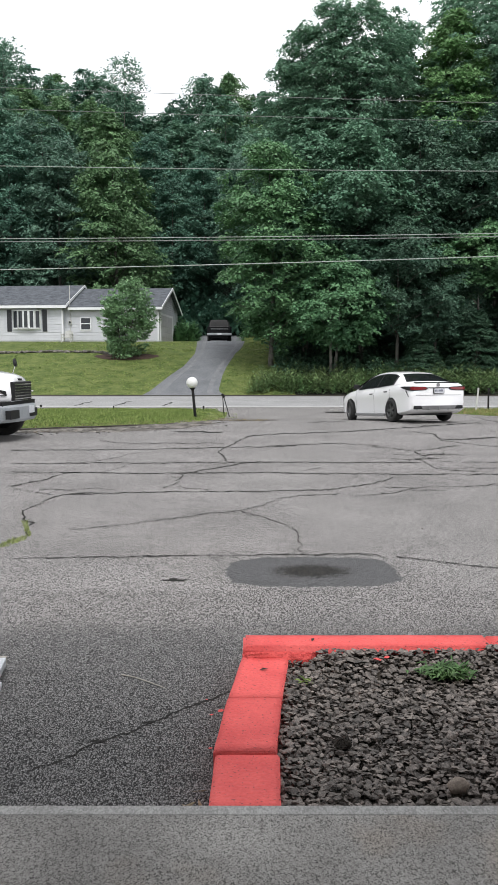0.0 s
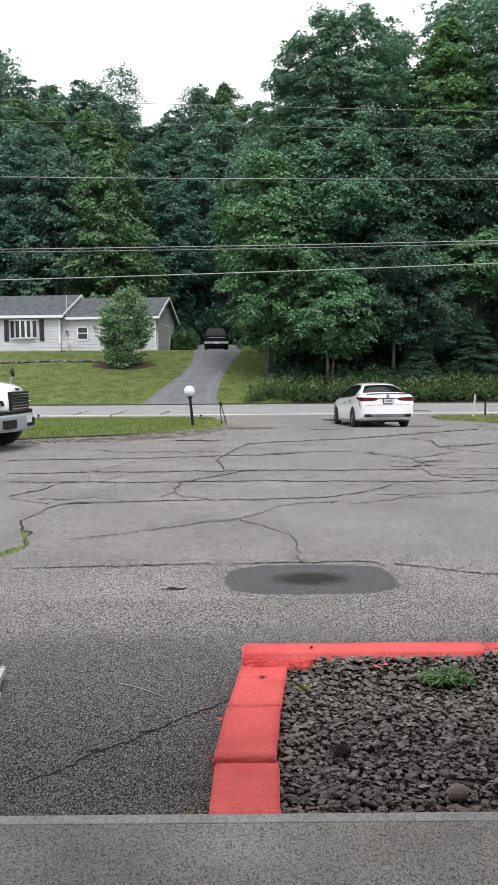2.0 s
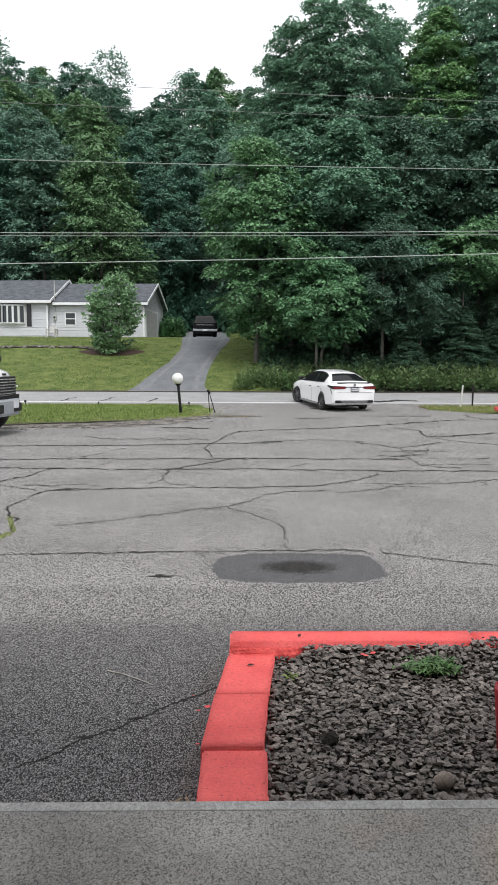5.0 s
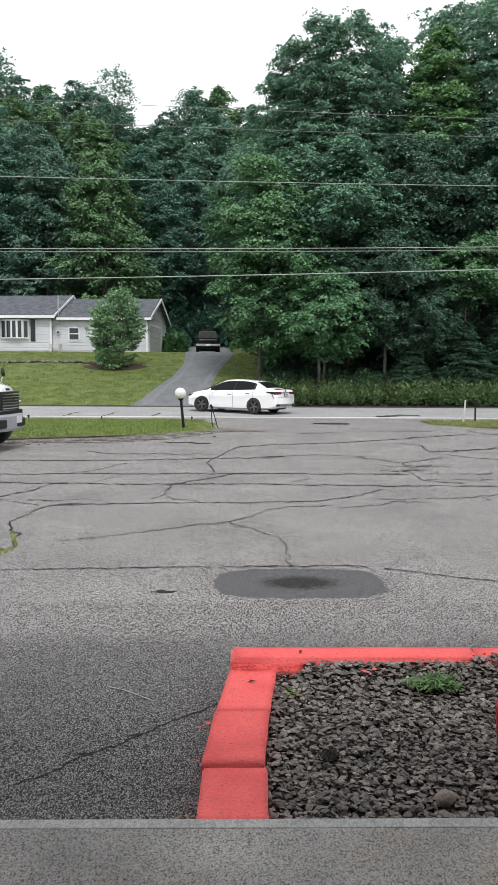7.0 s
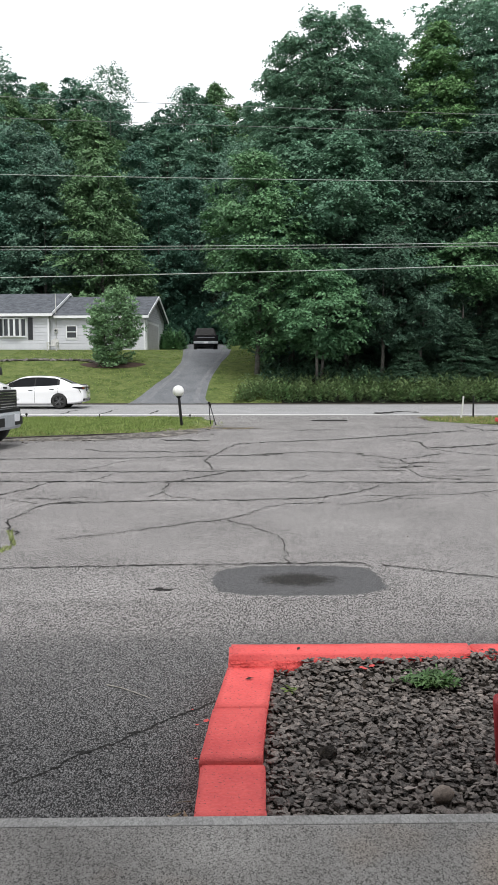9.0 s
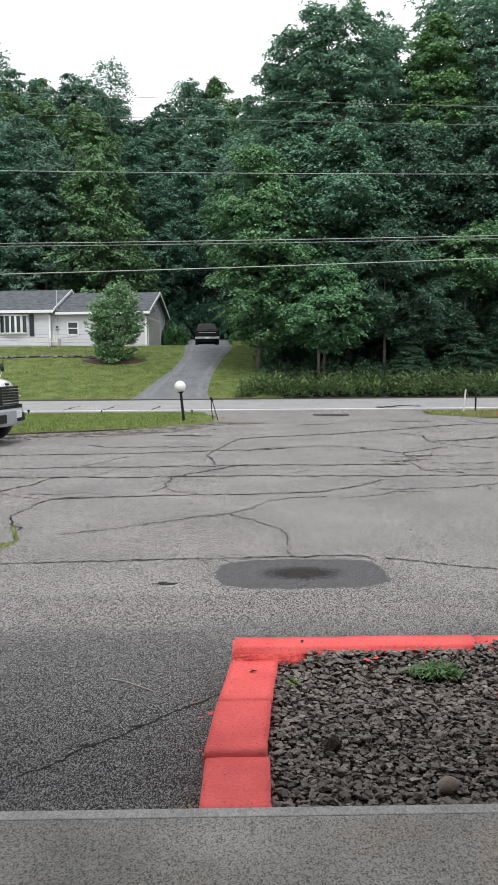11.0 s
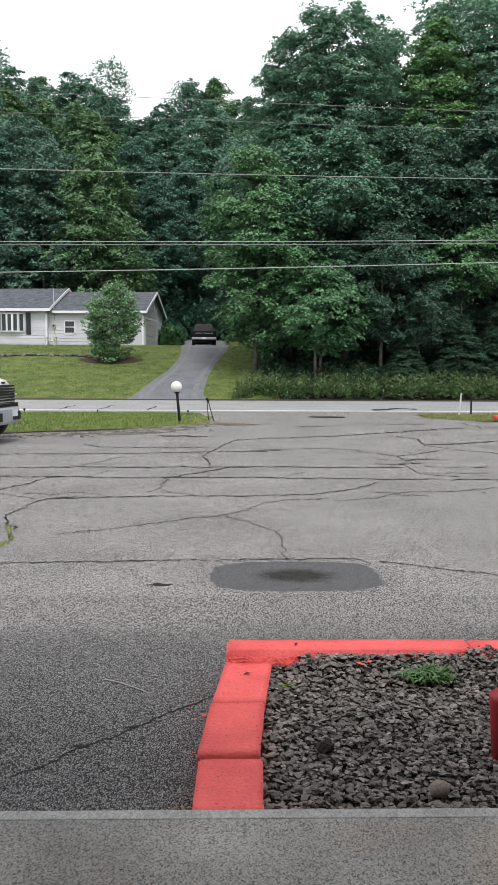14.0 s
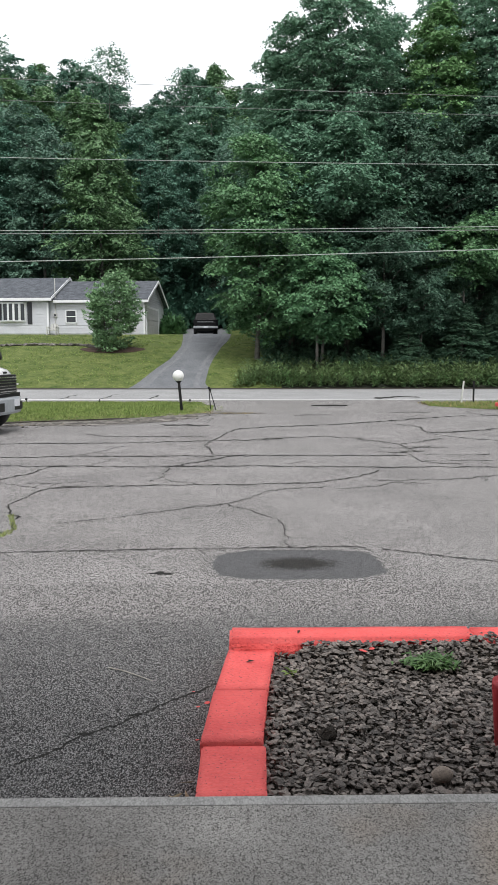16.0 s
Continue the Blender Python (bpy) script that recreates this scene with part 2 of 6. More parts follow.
CRACK = material("crack_shadow", (0.006, 0.006, 0.005), (0.02, 0.019, 0.017), scale=6, fine=80, rough=1.0, bump=0.3)
RED_PAINT = material("red_kerb_paint", (0.66, 0.068, 0.066), (0.83, 0.12, 0.11), scale=5, fine=70, rough=0.6, bump=0.5, mix=0.4, pits=(0.2, 0.03, 0.03))
RED_ROUGH = material("worn_red_kerb_paint", (0.68, 0.065, 0.062), (0.88, 0.12, 0.108), scale=9, fine=55, rough=0.7, bump=1.0, mix=0.6, depth=0.02)
DEEP_RED = material("deep_red_post_paint", (0.3, 0.014, 0.022), (0.4, 0.024, 0.032), scale=6, fine=60, rough=0.5, bump=0.15)
STONE = material("crushed_slate", (0.038, 0.032, 0.028), (0.25, 0.215, 0.19), scale=16, fine=90, rough=0.6, bump=0.4, per_object=0.5)
STONE_JOINED = material("crushed_slate_heap", (0.038, 0.032, 0.028), (0.25, 0.215, 0.19), scale=16, fine=90, rough=0.6, bump=0.4, per_island=0.5)
TAN_STONE = material("tan_cobble", (0.13, 0.105, 0.088), (0.3, 0.245, 0.2), scale=14, fine=90, rough=0.8, bump=0.4)
SOIL = material("dark_soil", (0.02, 0.017, 0.014), (0.055, 0.045, 0.035), scale=6, fine=60, rough=1.0, bump=0.8)
GRASS = material("mown_grass", (0.045, 0.08, 0.02), (0.165, 0.19, 0.065), scale=1.6, fine=9, rough=0.95, bump=0.8, spec=0.15, depth=0.06)
BLADE = material("grass_blades", (0.12, 0.19, 0.05), (0.25, 0.31, 0.1), scale=3, fine=20, rough=0.8, bump=0, per_island=0.55, sheen_through=0.3, spec=0.2)
DRY = material("dry_grass", (0.22, 0.17, 0.08), (0.4, 0.32, 0.17), scale=3, fine=20, rough=0.9, bump=0, per_island=0.35, spec=0.2)
# base colour set near black to darken the gaps between the trunks
FOREST_FLOOR = material("darkened_forest_floor", (0.008, 0.011, 0.006), (0.025, 0.028, 0.014), scale=1, fine=9, rough=1.0, bump=0.6)
GRAVEL_DRIVE = speckled("gravel_drive", ((0.11, 0.116, 0.125), (0.16, 0.167, 0.178), (0.215, 0.223, 0.235)), 0.018, stain=0.16, stain_scale=0.9)
DIRT = speckled("dirt_and_grit", ((0.045, 0.04, 0.034), (0.13, 0.119, 0.105), (0.24, 0.224, 0.205)), 0.05, stain=0.7, stain_scale=2.4)
DOOR_GREY = material("weathered_grey_door", (0.48, 0.48, 0.5), (0.58, 0.58, 0.6), scale=2, fine=30, rough=0.6, bump=0.1)
GRAVEL_PALE = speckled("pale_gravel", ((0.13, 0.135, 0.143), (0.185, 0.19, 0.198), (0.24, 0.246, 0.254)), 0.018, stain=0.14, stain_scale=2.5)
DEAD_LEAF = material("withered_leaf", (0.1, 0.075, 0.045), (0.3, 0.24, 0.16), scale=8, fine=60, rough=0.9, bump=0.2, per_object=0.5)
BARK = material("grey_bark", (0.06, 0.056, 0.05), (0.17, 0.16, 0.142), scale=3, fine=26, rough=0.95, bump=0.8)


def leaf(name, dark, light, vary=0.36, through=0.24):
    dark, light = [(r * 0.93, g, b * 1.14) for r, g, b in (dark, light)]
    return material(name, dark, light, scale=0.5, fine=3, rough=0.5, bump=0, per_island=vary, sheen_through=through, spec=0.3)


LEAF_MID = leaf("maple_leaf", (0.085, 0.18, 0.1), (0.165, 0.287, 0.16), 0.36, 0.24)
LEAF_TALL = leaf("oak_leaf", (0.12, 0.23, 0.135), (0.225, 0.355, 0.21), 0.36, 0.3)
LEAF_DARK = leaf("shaded_leaf", (0.075, 0.165, 0.108), (0.145, 0.265, 0.165), 0.36, 0.24)
LEAF_BRIGHT = leaf("fresh_leaf", (0.09, 0.19, 0.078), (0.175, 0.31, 0.125))
LEAF_FRESH = leaf("young_maple_leaf", (0.085, 0.19, 0.085), (0.165, 0.3, 0.125), 0.25)
LEAF_SHRUB = leaf("lilac_leaf", (0.145, 0.25, 0.11), (0.27, 0.4, 0.185), 0.45)
LEAF_FAR = leaf("far_leaf", (0.115, 0.21, 0.13), (0.2, 0.33, 0.2), 0.36, 0.27)
LEAF_OLIVE = leaf("olive_leaf", (0.135, 0.26, 0.085), (0.235, 0.38, 0.145), 0.36, 0.27)
LEAF_HILL = leaf("light_hill_leaf", (0.105, 0.195, 0.08), (0.19, 0.3, 0.125), 0.36, 0.24)
# the far leaf about a fifth darker, so mid-hill crowns look less lit
LEAF_FAR_DIM = leaf("dimmed_far_leaf", (0.092, 0.168, 0.108), (0.165, 0.268, 0.168), 0.36, 0.24)
# edge-tree leaf with the deep shade of the wood's right side in its colour
LEAF_SHADE = leaf("shade_darkened_leaf", (0.05, 0.105, 0.062), (0.1, 0.172, 0.098), 0.28, 0.25)
NEEDLE = leaf("hemlock_needle", (0.05, 0.105, 0.06), (0.11, 0.19, 0.1))
WEED_LEAF = leaf("weed_leaf", (0.075, 0.15, 0.045), (0.17, 0.27, 0.09))
ROADSIDE = leaf("roadside_leaf", (0.1, 0.155, 0.055), (0.22, 0.28, 0.11), 0.45)
CLOVER = material("pale_grass_blades", (0.22, 0.28, 0.09), (0.36, 0.4, 0.17), scale=3, fine=20, rough=0.8, bump=0, per_island=0.4, sheen_through=0.3, spec=0.2)
WHITE_PAINT = material("white_car_paint", (0.86, 0.86, 0.87), (0.9, 0.9, 0.91), scale=1, fine=30, rough=0.25, bump=0, coat=1.0)
BLACK_TRIM = material("black_plastic_trim", (0.01, 0.01, 0.011), (0.02, 0.02, 0.021), scale=5, fine=90, rough=0.5, bump=0.1, spec=0.25)
GREY_TRIM = material("grey_bumper_trim", (0.16, 0.16, 0.165), (0.24, 0.24, 0.245), scale=5, fine=90, rough=0.4, bump=0.1)
TYRE = material("tyre_rubber", (0.015, 0.015, 0.015), (0.035, 0.034, 0.033), scale=8, fine=80, rough=0.85, bump=0.3)
RIM = material("dark_alloy", (0.14, 0.14, 0.145), (0.24, 0.24, 0.25), scale=8, fine=80, rough=0.35, bump=0.05, metal=0.8)
CAR_GLASS = material("tinted_car_glass", (0.008, 0.009, 0.01), (0.012, 0.013, 0.015), rough=0.05, bump=0, spec=0.09)
SMOKED = material("smoked_glass", (0.006, 0.007, 0.008), (0.01, 0.011, 0.012), rough=0.2, bump=0, spec=0.04)
HOUSE_GLASS = glass("window_glass", (0.025, 0.03, 0.035))
TAIL_RED = material("red_lamp_lens", (0.14, 0.006, 0.009), (0.2, 0.009, 0.012), rough=0.15, bump=0, coat=1)
PLATE = material("number_plate_face", (0.55, 0.56, 0.6), (0.7, 0.71, 0.75), scale=20, fine=90, rough=0.4, bump=0.05)
INK = material("dark_ink", (0.12, 0.13, 0.17), (0.16, 0.17, 0.21), rough=0.6, bump=0)
CHROME = material("chrome", (0.6, 0.6, 0.6), (0.75, 0.75, 0.75), rough=0.12, bump=0, metal=1.0)
SIDING = material("white_vinyl_siding", (0.5, 0.51, 0.54), (0.6, 0.61, 0.64), scale=1.2, fine=20, rough=0.6, bump=0.1)
TRIM_WHITE = material("white_trim_paint", (0.74, 0.75, 0.77), (0.82, 0.83, 0.85), scale=2, fine=30, rough=0.5, bump=0.1)
SHINGLE = material("grey_asphalt_shingles", (0.04, 0.046, 0.055), (0.13, 0.14, 0.158), scale=2.5, fine=9, rough=0.95, bump=0.6)
SHUTTER = material("black_shutter_paint", (0.015, 0.016, 0.02), (0.03, 0.032, 0.038), scale=4, fine=50, rough=0.5, bump=0.1)
WIRE = material("weathered_cable", (0.16, 0.17, 0.16), (0.28, 0.29, 0.28), scale=1, fine=30, rough=0.6, bump=0)
WIRE_BRIGHT = material("bare_aluminium_cable", (0.3, 0.33, 0.3), (0.42, 0.45, 0.42), scale=1, fine=30, rough=0.5, bump=0)
GLOBE = material("opal_globe", (0.82, 0.82, 0.8), (0.88, 0.88, 0.86), scale=4, fine=30, rough=0.3, bump=0, sheen_through=0.25)
BLACK_POST = material("black_post_paint", (0.006, 0.006, 0.007), (0.016, 0.015, 0.015), scale=6, fine=60, rough=0.6, bump=0.2, spec=0.25)
GREY_POST = material("weathered_post", (0.42, 0.42, 0.4), (0.6, 0.6, 0.57), scale=6, fine=60, rough=0.7, bump=0.3)
LINE_PAINT = material("white_road_paint", (0.6, 0.6, 0.58), (0.8, 0.8, 0.78), scale=3, fine=25, rough=0.7, bump=0.1)
PICKUP_BLACK = material("black_gloss_paint", (0.005, 0.005, 0.006), (0.01, 0.01, 0.011), scale=2, fine=40, rough=0.4, bump=0, spec=0.15)
BUMPER_STEEL = material("grey_bumper_steel", (0.24, 0.26, 0.28), (0.36, 0.38, 0.4), scale=3, fine=40, rough=0.45, bump=0.1)
ALUMINIUM = material("brushed_aluminium", (0.55, 0.57, 0.6), (0.68, 0.7, 0.73), scale=5, fine=60, rough=0.4, bump=0.1, metal=0.6)
MULCH = material("brown_mulch", (0.03, 0.02, 0.015), (0.075, 0.044, 0.032), scale=5, fine=30, rough=1.0, bump=0.8)
FIELDSTONE = material("dark_fieldstone", (0.04, 0.037, 0.032), (0.24, 0.22, 0.2), scale=2, fine=14, rough=0.9, bump=0.6, per_object=0.4)
RENDER_WALL = material("painted_shop_wall", (0.5, 0.48, 0.44), (0.6, 0.58, 0.54), scale=2, fine=40, rough=0.85, bump=0.2)
TWIG = material("bleached_twig", (0.3, 0.28, 0.24), (0.48, 0.45, 0.4), scale=9, fine=80, rough=0.9, bump=0.3)


# ---- building helpers ----
class Shape:
    """Collects vertices and faces of one mesh."""

    def __init__(self):
        self.v, self.f = [], []

    def add(self, verts, faces):
        k = len(self.v)
        self.v += [tuple(p) for p in verts]
        self.f += [tuple(i + k for i in q) for q in faces]
        return self

    def box(self, x0, x1, y0, y1, z0, z1, m=None):
        p = [Vector(c) for c in ((x0, y0, z0), (x1, y0, z0), (x1, y1, z0), (x0, y1, z0), (x0, y0, z1), (x1, y0, z1), (x1, y1, z1), (x0, y1, z1))]
        if m:
            p = [m @ c for c in p]
        return self.add(p, ((0, 3, 2, 1), (4, 5, 6, 7), (0, 1, 5, 4), (1, 2, 6, 5), (2, 3, 7, 6), (3, 0, 4, 7)))

    def tube(self, a, b, ra, rb=None, n=8, caps=True):
        rb = ra if rb is None else rb
        a, b = Vector(a), Vector(b)
        w = (b - a).normalized()
        s = w.orthogonal().normalized()
        t = w.cross(s)
        ring = [(math.cos(i * math.tau / n), math.sin(i * math.tau / n)) for i in range(n)]
        p = [a + ra * (c * s + d * t) for c, d in ring] + [b + rb * (c * s + d * t) for c, d in ring]
        q = [(i, (i + 1) % n, n + (i + 1) % n, n + i) for i in range(n)]
        if caps:
            q += [tuple(range(n - 1, -1, -1)), tuple(range(n, 2 * n))]
        return self.add(p, q)

    def limb(self, points, radii, n=6):
        """One bent, tapering rod through the points."""
        pts, rings = [Vector(p) for p in points], []
        s = (pts[1] - pts[0]).orthogonal().normalized()
        for i, p in enumerate(pts):
            w = (pts[min(i + 1, len(pts) - 1)] - pts[max(i - 1, 0)]).normalized()
            s = (s - w * s.dot(w)).normalized()
            t = w.cross(s)
            rings.append([p + radii[i] * (math.cos(k * math.tau / n) * s + math.sin(k * math.tau / n) * t) for k in range(n)])
        return self.loft(rings)

    def loft(self, rings, closed=True, cap=True):
        n = len(rings[0])
        p, q = [c for r in rings for c in r], []
        for i in range(len(rings) - 1):
            for j in range(n if closed else n - 1):
                q.append((i * n + j, i * n + (j + 1) % n, (i + 1) * n + (j + 1) % n, (i + 1) * n + j))
        if cap:
            q += [tuple(range(n - 1, -1, -1)), tuple((len(rings) - 1) * n + i for i in range(n))]
        return self.add(p, q)

    def turned(self, outline, n=24, m=None, cap=True):
        """A body turned round z from (radius, height) pairs."""
        m = m or Matrix()
        rings = [[m @ Vector((r * math.cos(i * math.tau / n), r * math.sin(i * math.tau / n), z)) for i in range(n)] for r, z in outline]
        return self.loft(rings, cap=cap)

    def slab(self, corners, z0, z1):
        n = len(corners)
        p = [(x, y, z0) for x, y in corners] + [(x, y, z1) for x, y in corners]
        return self.add(p, [tuple(range(n - 1, -1, -1)), tuple(range(n, 2 * n))] + [(i, (i + 1) % n, n + (i + 1) % n, n + i) for i in range(n)])

    def mesh(self, name, mat, smooth=False):
        me = bpy.data.meshes.new(name)
        me.from_pydata(self.v, [], self.f)
        me.materials.append(mat)
        if smooth:
            me.shade_smooth()
        return me


def fast_mesh(name, verts, faces, mat):
    """A mesh from numpy arrays: n x 3 places and m x k corners."""
    me = bpy.data.meshes.new(name)
    k = faces.shape[1]
    me.vertices.add(len(verts))
    me.vertices.foreach_set("co", np.asarray(verts, np.float32).ravel())
    me.loops.add(faces.size)
    me.loops.foreach_set("vertex_index", faces.astype(np.int32).ravel())
    me.polygons.add(len(faces))
    me.polygons.foreach_set("loop_start", np.arange(0, faces.size, k, dtype=np.int32))
    me.materials.append(mat)
    me.update(calc_edges=True)
    return me


def part(name, shape, mat, parent, label="", smooth=False, bevel=0.0, m=None):
    """One mesh object under a thing or a part."""
    ob = new(name, shape.mesh(name, mat, smooth) if isinstance(shape, Shape) else shape)
    if parent:
        ob.parent = parent
    if m:
        ob.matrix_basis = m
    if bevel:
        b = ob.modifiers.new("bevel", "BEVEL")
        b.width, b.segments, b.limit_method, b.angle_limit = bevel, 2, "ANGLE", radians(40)
    if label:
        tagged(ob, label=label)
    return ob


def thing(name, label, category, m=None, group="", kind=""):
    ob = new(name)
    ob.empty_display_size = 0.2
    if m:
        ob.matrix_basis = m
    return tagged(ob, label, category, group, kind)


def structure(name, shape, mat, label, category, smooth=False, bevel=0.0):
    return tagged(part(name, shape, mat, None, "", smooth, bevel), label, category, "", "structure")


# ---- the lie of the land ----
LAND_Y = (-60, 19, 23, 26, 29, 31.5, 33, 36, 39.3, 48, 55, 62, 68, 80, 100, 125, 160, 260, 3000)
LAND_Z = (0, 0, -0.015, -0.18, -0.25, -0.17, -0.06, 0.05, 0.13, 2.45, 3.45, 3.55, 3.66, 8.5, 20, 31, 40, 50, 60)


def land(x, y):
    return float(np.interp(y, LAND_Y, LAND_Z))


def sheet(name, xs, ys, lift, mat, label, category, kind="structure", parent=None):
    """A strip of ground that follows the land: xs(y) gives its two sides, ys the stations."""
    s = Shape()
    n = 9
    for y in ys:
        a, b = xs(y)
        for i in range(n):
            x = a + (b - a) * i / (n - 1)
            s.v.append((x, y, land(x, y) + lift))
    for j in range(len(ys) - 1):
        for i in range(n - 1):
            k = j * n + i
            s.f.append((k, k + 1, k + n + 1, k + n))
    ob = part(name, s, mat, parent, smooth=True)
    return tagged(ob, label, category, "", kind)


ground = Shape()
gx = [-2500, -400, -120, -60, -30, -15, -6, 0, 6, 15, 30, 60, 120, 400, 2500]
gy = [-2500, -300, -60, 0, 19, 23, 26, 29, 31.5, 33, 36, 39.3, 42, 45, 48, 51.5, 55, 58, 62, 65, 68, 74, 80, 95, 110, 135, 160, 260, 3000]
for y in gy:
    for x in gx:
        ground.v.append((x, y, land(x, y) - 0.06))
for j in range(len(gy) - 1):
    for i in range(len(gx) - 1):
        k = j * len(gx) + i
        ground.f.append((k, k + 1, k + len(gx) + 1, k + len(gx)))
structure("ground", ground, FOREST_FLOOR, "forest floor under the woods, coloured near black", "ground", smooth=True)

lot_y = [-4, 0, 2.3, 4, 6, 8, 10, 13, 16, 19, 21, 23, 24.5, 26, 27.5, 29, 30.3, 31.5, 32.2, 32.6]
sheet("parking_lot", lambda y: (-45, 45), lot_y, 0.0, ASPHALT, "worn grey asphalt car park with many cracks", "car park")
road_y = [32.6, 33, 34, 35, 36, 37, 38, 39.35]
sheet("road", lambda y: (-140, 140), road_y, 0.0, ROAD, "pale grey two-lane asphalt road", "road")
sheet("road_line", lambda y: (-140, 140), [32.85, 33.0], 0.006, LINE_PAINT, "white painted edge line of the road", "road marking")
sheet("road_shoulder", lambda y: (-140, 140), [39.1, 39.35, 39.5], 0.012, SOIL, "dark earth edge of the road", "road edge")
sheet("lawn", lambda y: (-45, 2.4), [39.5, 41, 42.5, 44, 46, 48, 50, 52, 55, 58, 62, 65, 70], 0.0, GRASS, "mown green lawn on a slope above the road", "lawn")


def drive_sides(y):
    stations = (39.4, 40.2, 41.2, 43, 45, 47.9, 51.3, 55, 60, 66)
    return (float(np.interp(y, stations, (-5.5, -5.15, -4.9, -4.45, -3.82, -3.36, -3.48, -3.7, -4.1, -4.4))),
            float(np.interp(y, stations, (-1.3, -1.6, -1.56, -1.5, -1.3, -0.86, -0.45, -0.3, -0.4, -0.7))))


drive_y = [39.4, 40, 40.5, 41.5, 43.2, 45, 47, 48, 50, 52, 53, 55, 58, 60, 62, 65, 70]
sheet("driveway", drive_sides, drive_y, 0.02, GRAVEL_DRIVE, "grey gravel driveway climbing beside the lawn", "driveway")
for side in (0.16, 0.86):
    sheet("wheel_track", lambda y, side=side: tuple(drive_sides(y)[0] + (drive_sides(y)[1] - drive_sides(y)[0]) * (side + q) for q in (-0.04, 0.04)), drive_y, 0.026, GRAVEL_PALE, "pale wheel track worn into the gravel drive", "wheel track")


# ---- the walkway and the shop behind it ----
walkway = Shape().box(-30, 30, -2.0, 2.335, -0.2, 0.15)
structure("walkway", walkway, CONCRETE, "grey broom-finished concrete walkway", "pavement")
walk_edge = Shape().box(-30, 30, 2.337, 2.39, -0.2, 0.151)
structure("walkway_edge", walk_edge, CONCRETE_EDGE, "smooth tooled edge band of the concrete walkway", "pavement edge", bevel=0.004)
structure("wall_shop", Shape().box(-30, 30, -2.3, -2.0, 0, 3.6), RENDER_WALL, "plain painted shop wall behind the walkway", "wall")
# assumed canopy, never in view; its depth sets where the near ground is shaded
structure("shade_canopy", Shape().box(-30, 30, -2.0, 1.5, 3.0, 3.25), TRIM_WHITE, "unseen white roof added over the walkway to shade it", "roof")


def outline_sheet(name, cx, cy, rx, ry, z, mat, label, category, squareness=0.6, wobble=0.03, seed=1, thick=0.006, n=56, kind="structure", parent=None):
    """A thin flat patch with a rounded, uneven outline."""
    rnd = random.Random(seed)
    ph = [rnd.uniform(0, 6.3) for _ in range(5)]
    c = []
    for i in range(n):
        a = i * math.tau / n
        r = 1 + wobble * sum(math.sin((k + 2) * a * 1.0 + ph[k]) for k in range(5)) + rnd.uniform(-wobble, wobble) * 0.5
        x, y = math.cos(a), math.sin(a)
        x = math.copysign(abs(x) ** squareness, x)
        y = math.copysign(abs(y) ** (squareness + 0.15), y)
        c.append((cx + rx * r * x, cy + ry * r * y))
    ob = part(name, Shape().slab(c, z - 0.02, z + thick), mat, parent)
    return tagged(ob, label, category, "", kind)


# a darker strip of asphalt along the walkway, fading outwards, and a round damp patch
structure("asphalt_strip", Shape().slab([(-30, -2.168), (30, -2.168), (30, 0.75), (-30, 0.75)], -0.03, 0.004), STRIP_ASPHALT, "darker strip of asphalt along the walkway", "asphalt").location = (0, 4.56, 0)
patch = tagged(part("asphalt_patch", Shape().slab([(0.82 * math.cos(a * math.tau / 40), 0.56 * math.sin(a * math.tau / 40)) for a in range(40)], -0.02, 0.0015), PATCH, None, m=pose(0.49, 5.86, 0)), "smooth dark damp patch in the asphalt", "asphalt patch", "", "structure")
outline_sheet("oil_stain", -0.55, 5.6, 0.07, 0.035, 0.0, CRACK, "small dark oily chip in the asphalt", "stain", squareness=1.1, wobble=0.2, seed=9, thick=0.003)


def crack(points, width, seed, label="ragged dark crack in the asphalt", z=0.0, rough=1.0):
    """A ragged ribbon that wanders along a few turning points."""
    r = random.Random(seed)
    line = []
    for (x0, y0), (x1, y1) in zip(points, points[1:]):
        n = min(200, max(3, int(math.hypot(x1 - x0, y1 - y0) / (0.004 * (y0 + y1) / 2))))
        line += [(x0 + (x1 - x0) * i / n, y0 + (y1 - y0) * i / n) for i in range(n)]
    line.append(points[-1])
    s, drift, grow = Shape(), 0.0, min(1.5, max(0.65, width / 0.014))
    for i, (x, y) in enumerate(line):
        a, b = line[max(0, i - 1)], line[min(len(line) - 1, i + 1)]
        dx, dy = b[0] - a[0], b[1] - a[1]
        k = math.hypot(dx, dy) or 1
        # cracks that run across open wider where the surface is older, farther out
        across, along = (dx / k) ** 2, (dy / k) ** 2
        drift = 0.62 * drift + r.uniform(-1.45, 1.45) * (0.003 + 0.00021 * y * y * across + 0.0011 * y * along) * rough
        w = max(grow * (0.00037 * y * y * across + 0.0015 * y * along), 0.6 * width if width < 0.1 else 0) * r.choice((0.5, 0.75, 0.95, 1.15, 1.7)) * 0.55
        for side in (-w, w):
            px, py = x + (-dy / k) * (drift + side), y + (dx / k) * (drift + side)
            s.v.append((px, py, land(px, py) + 0.0065 + z))
        if i:
            s.f.append((2 * i - 2, 2 * i, 2 * i + 1, 2 * i - 1))
    return tagged(part("crack", s, CRACK, None), label, "crack", "cracks in the car park", "structure")


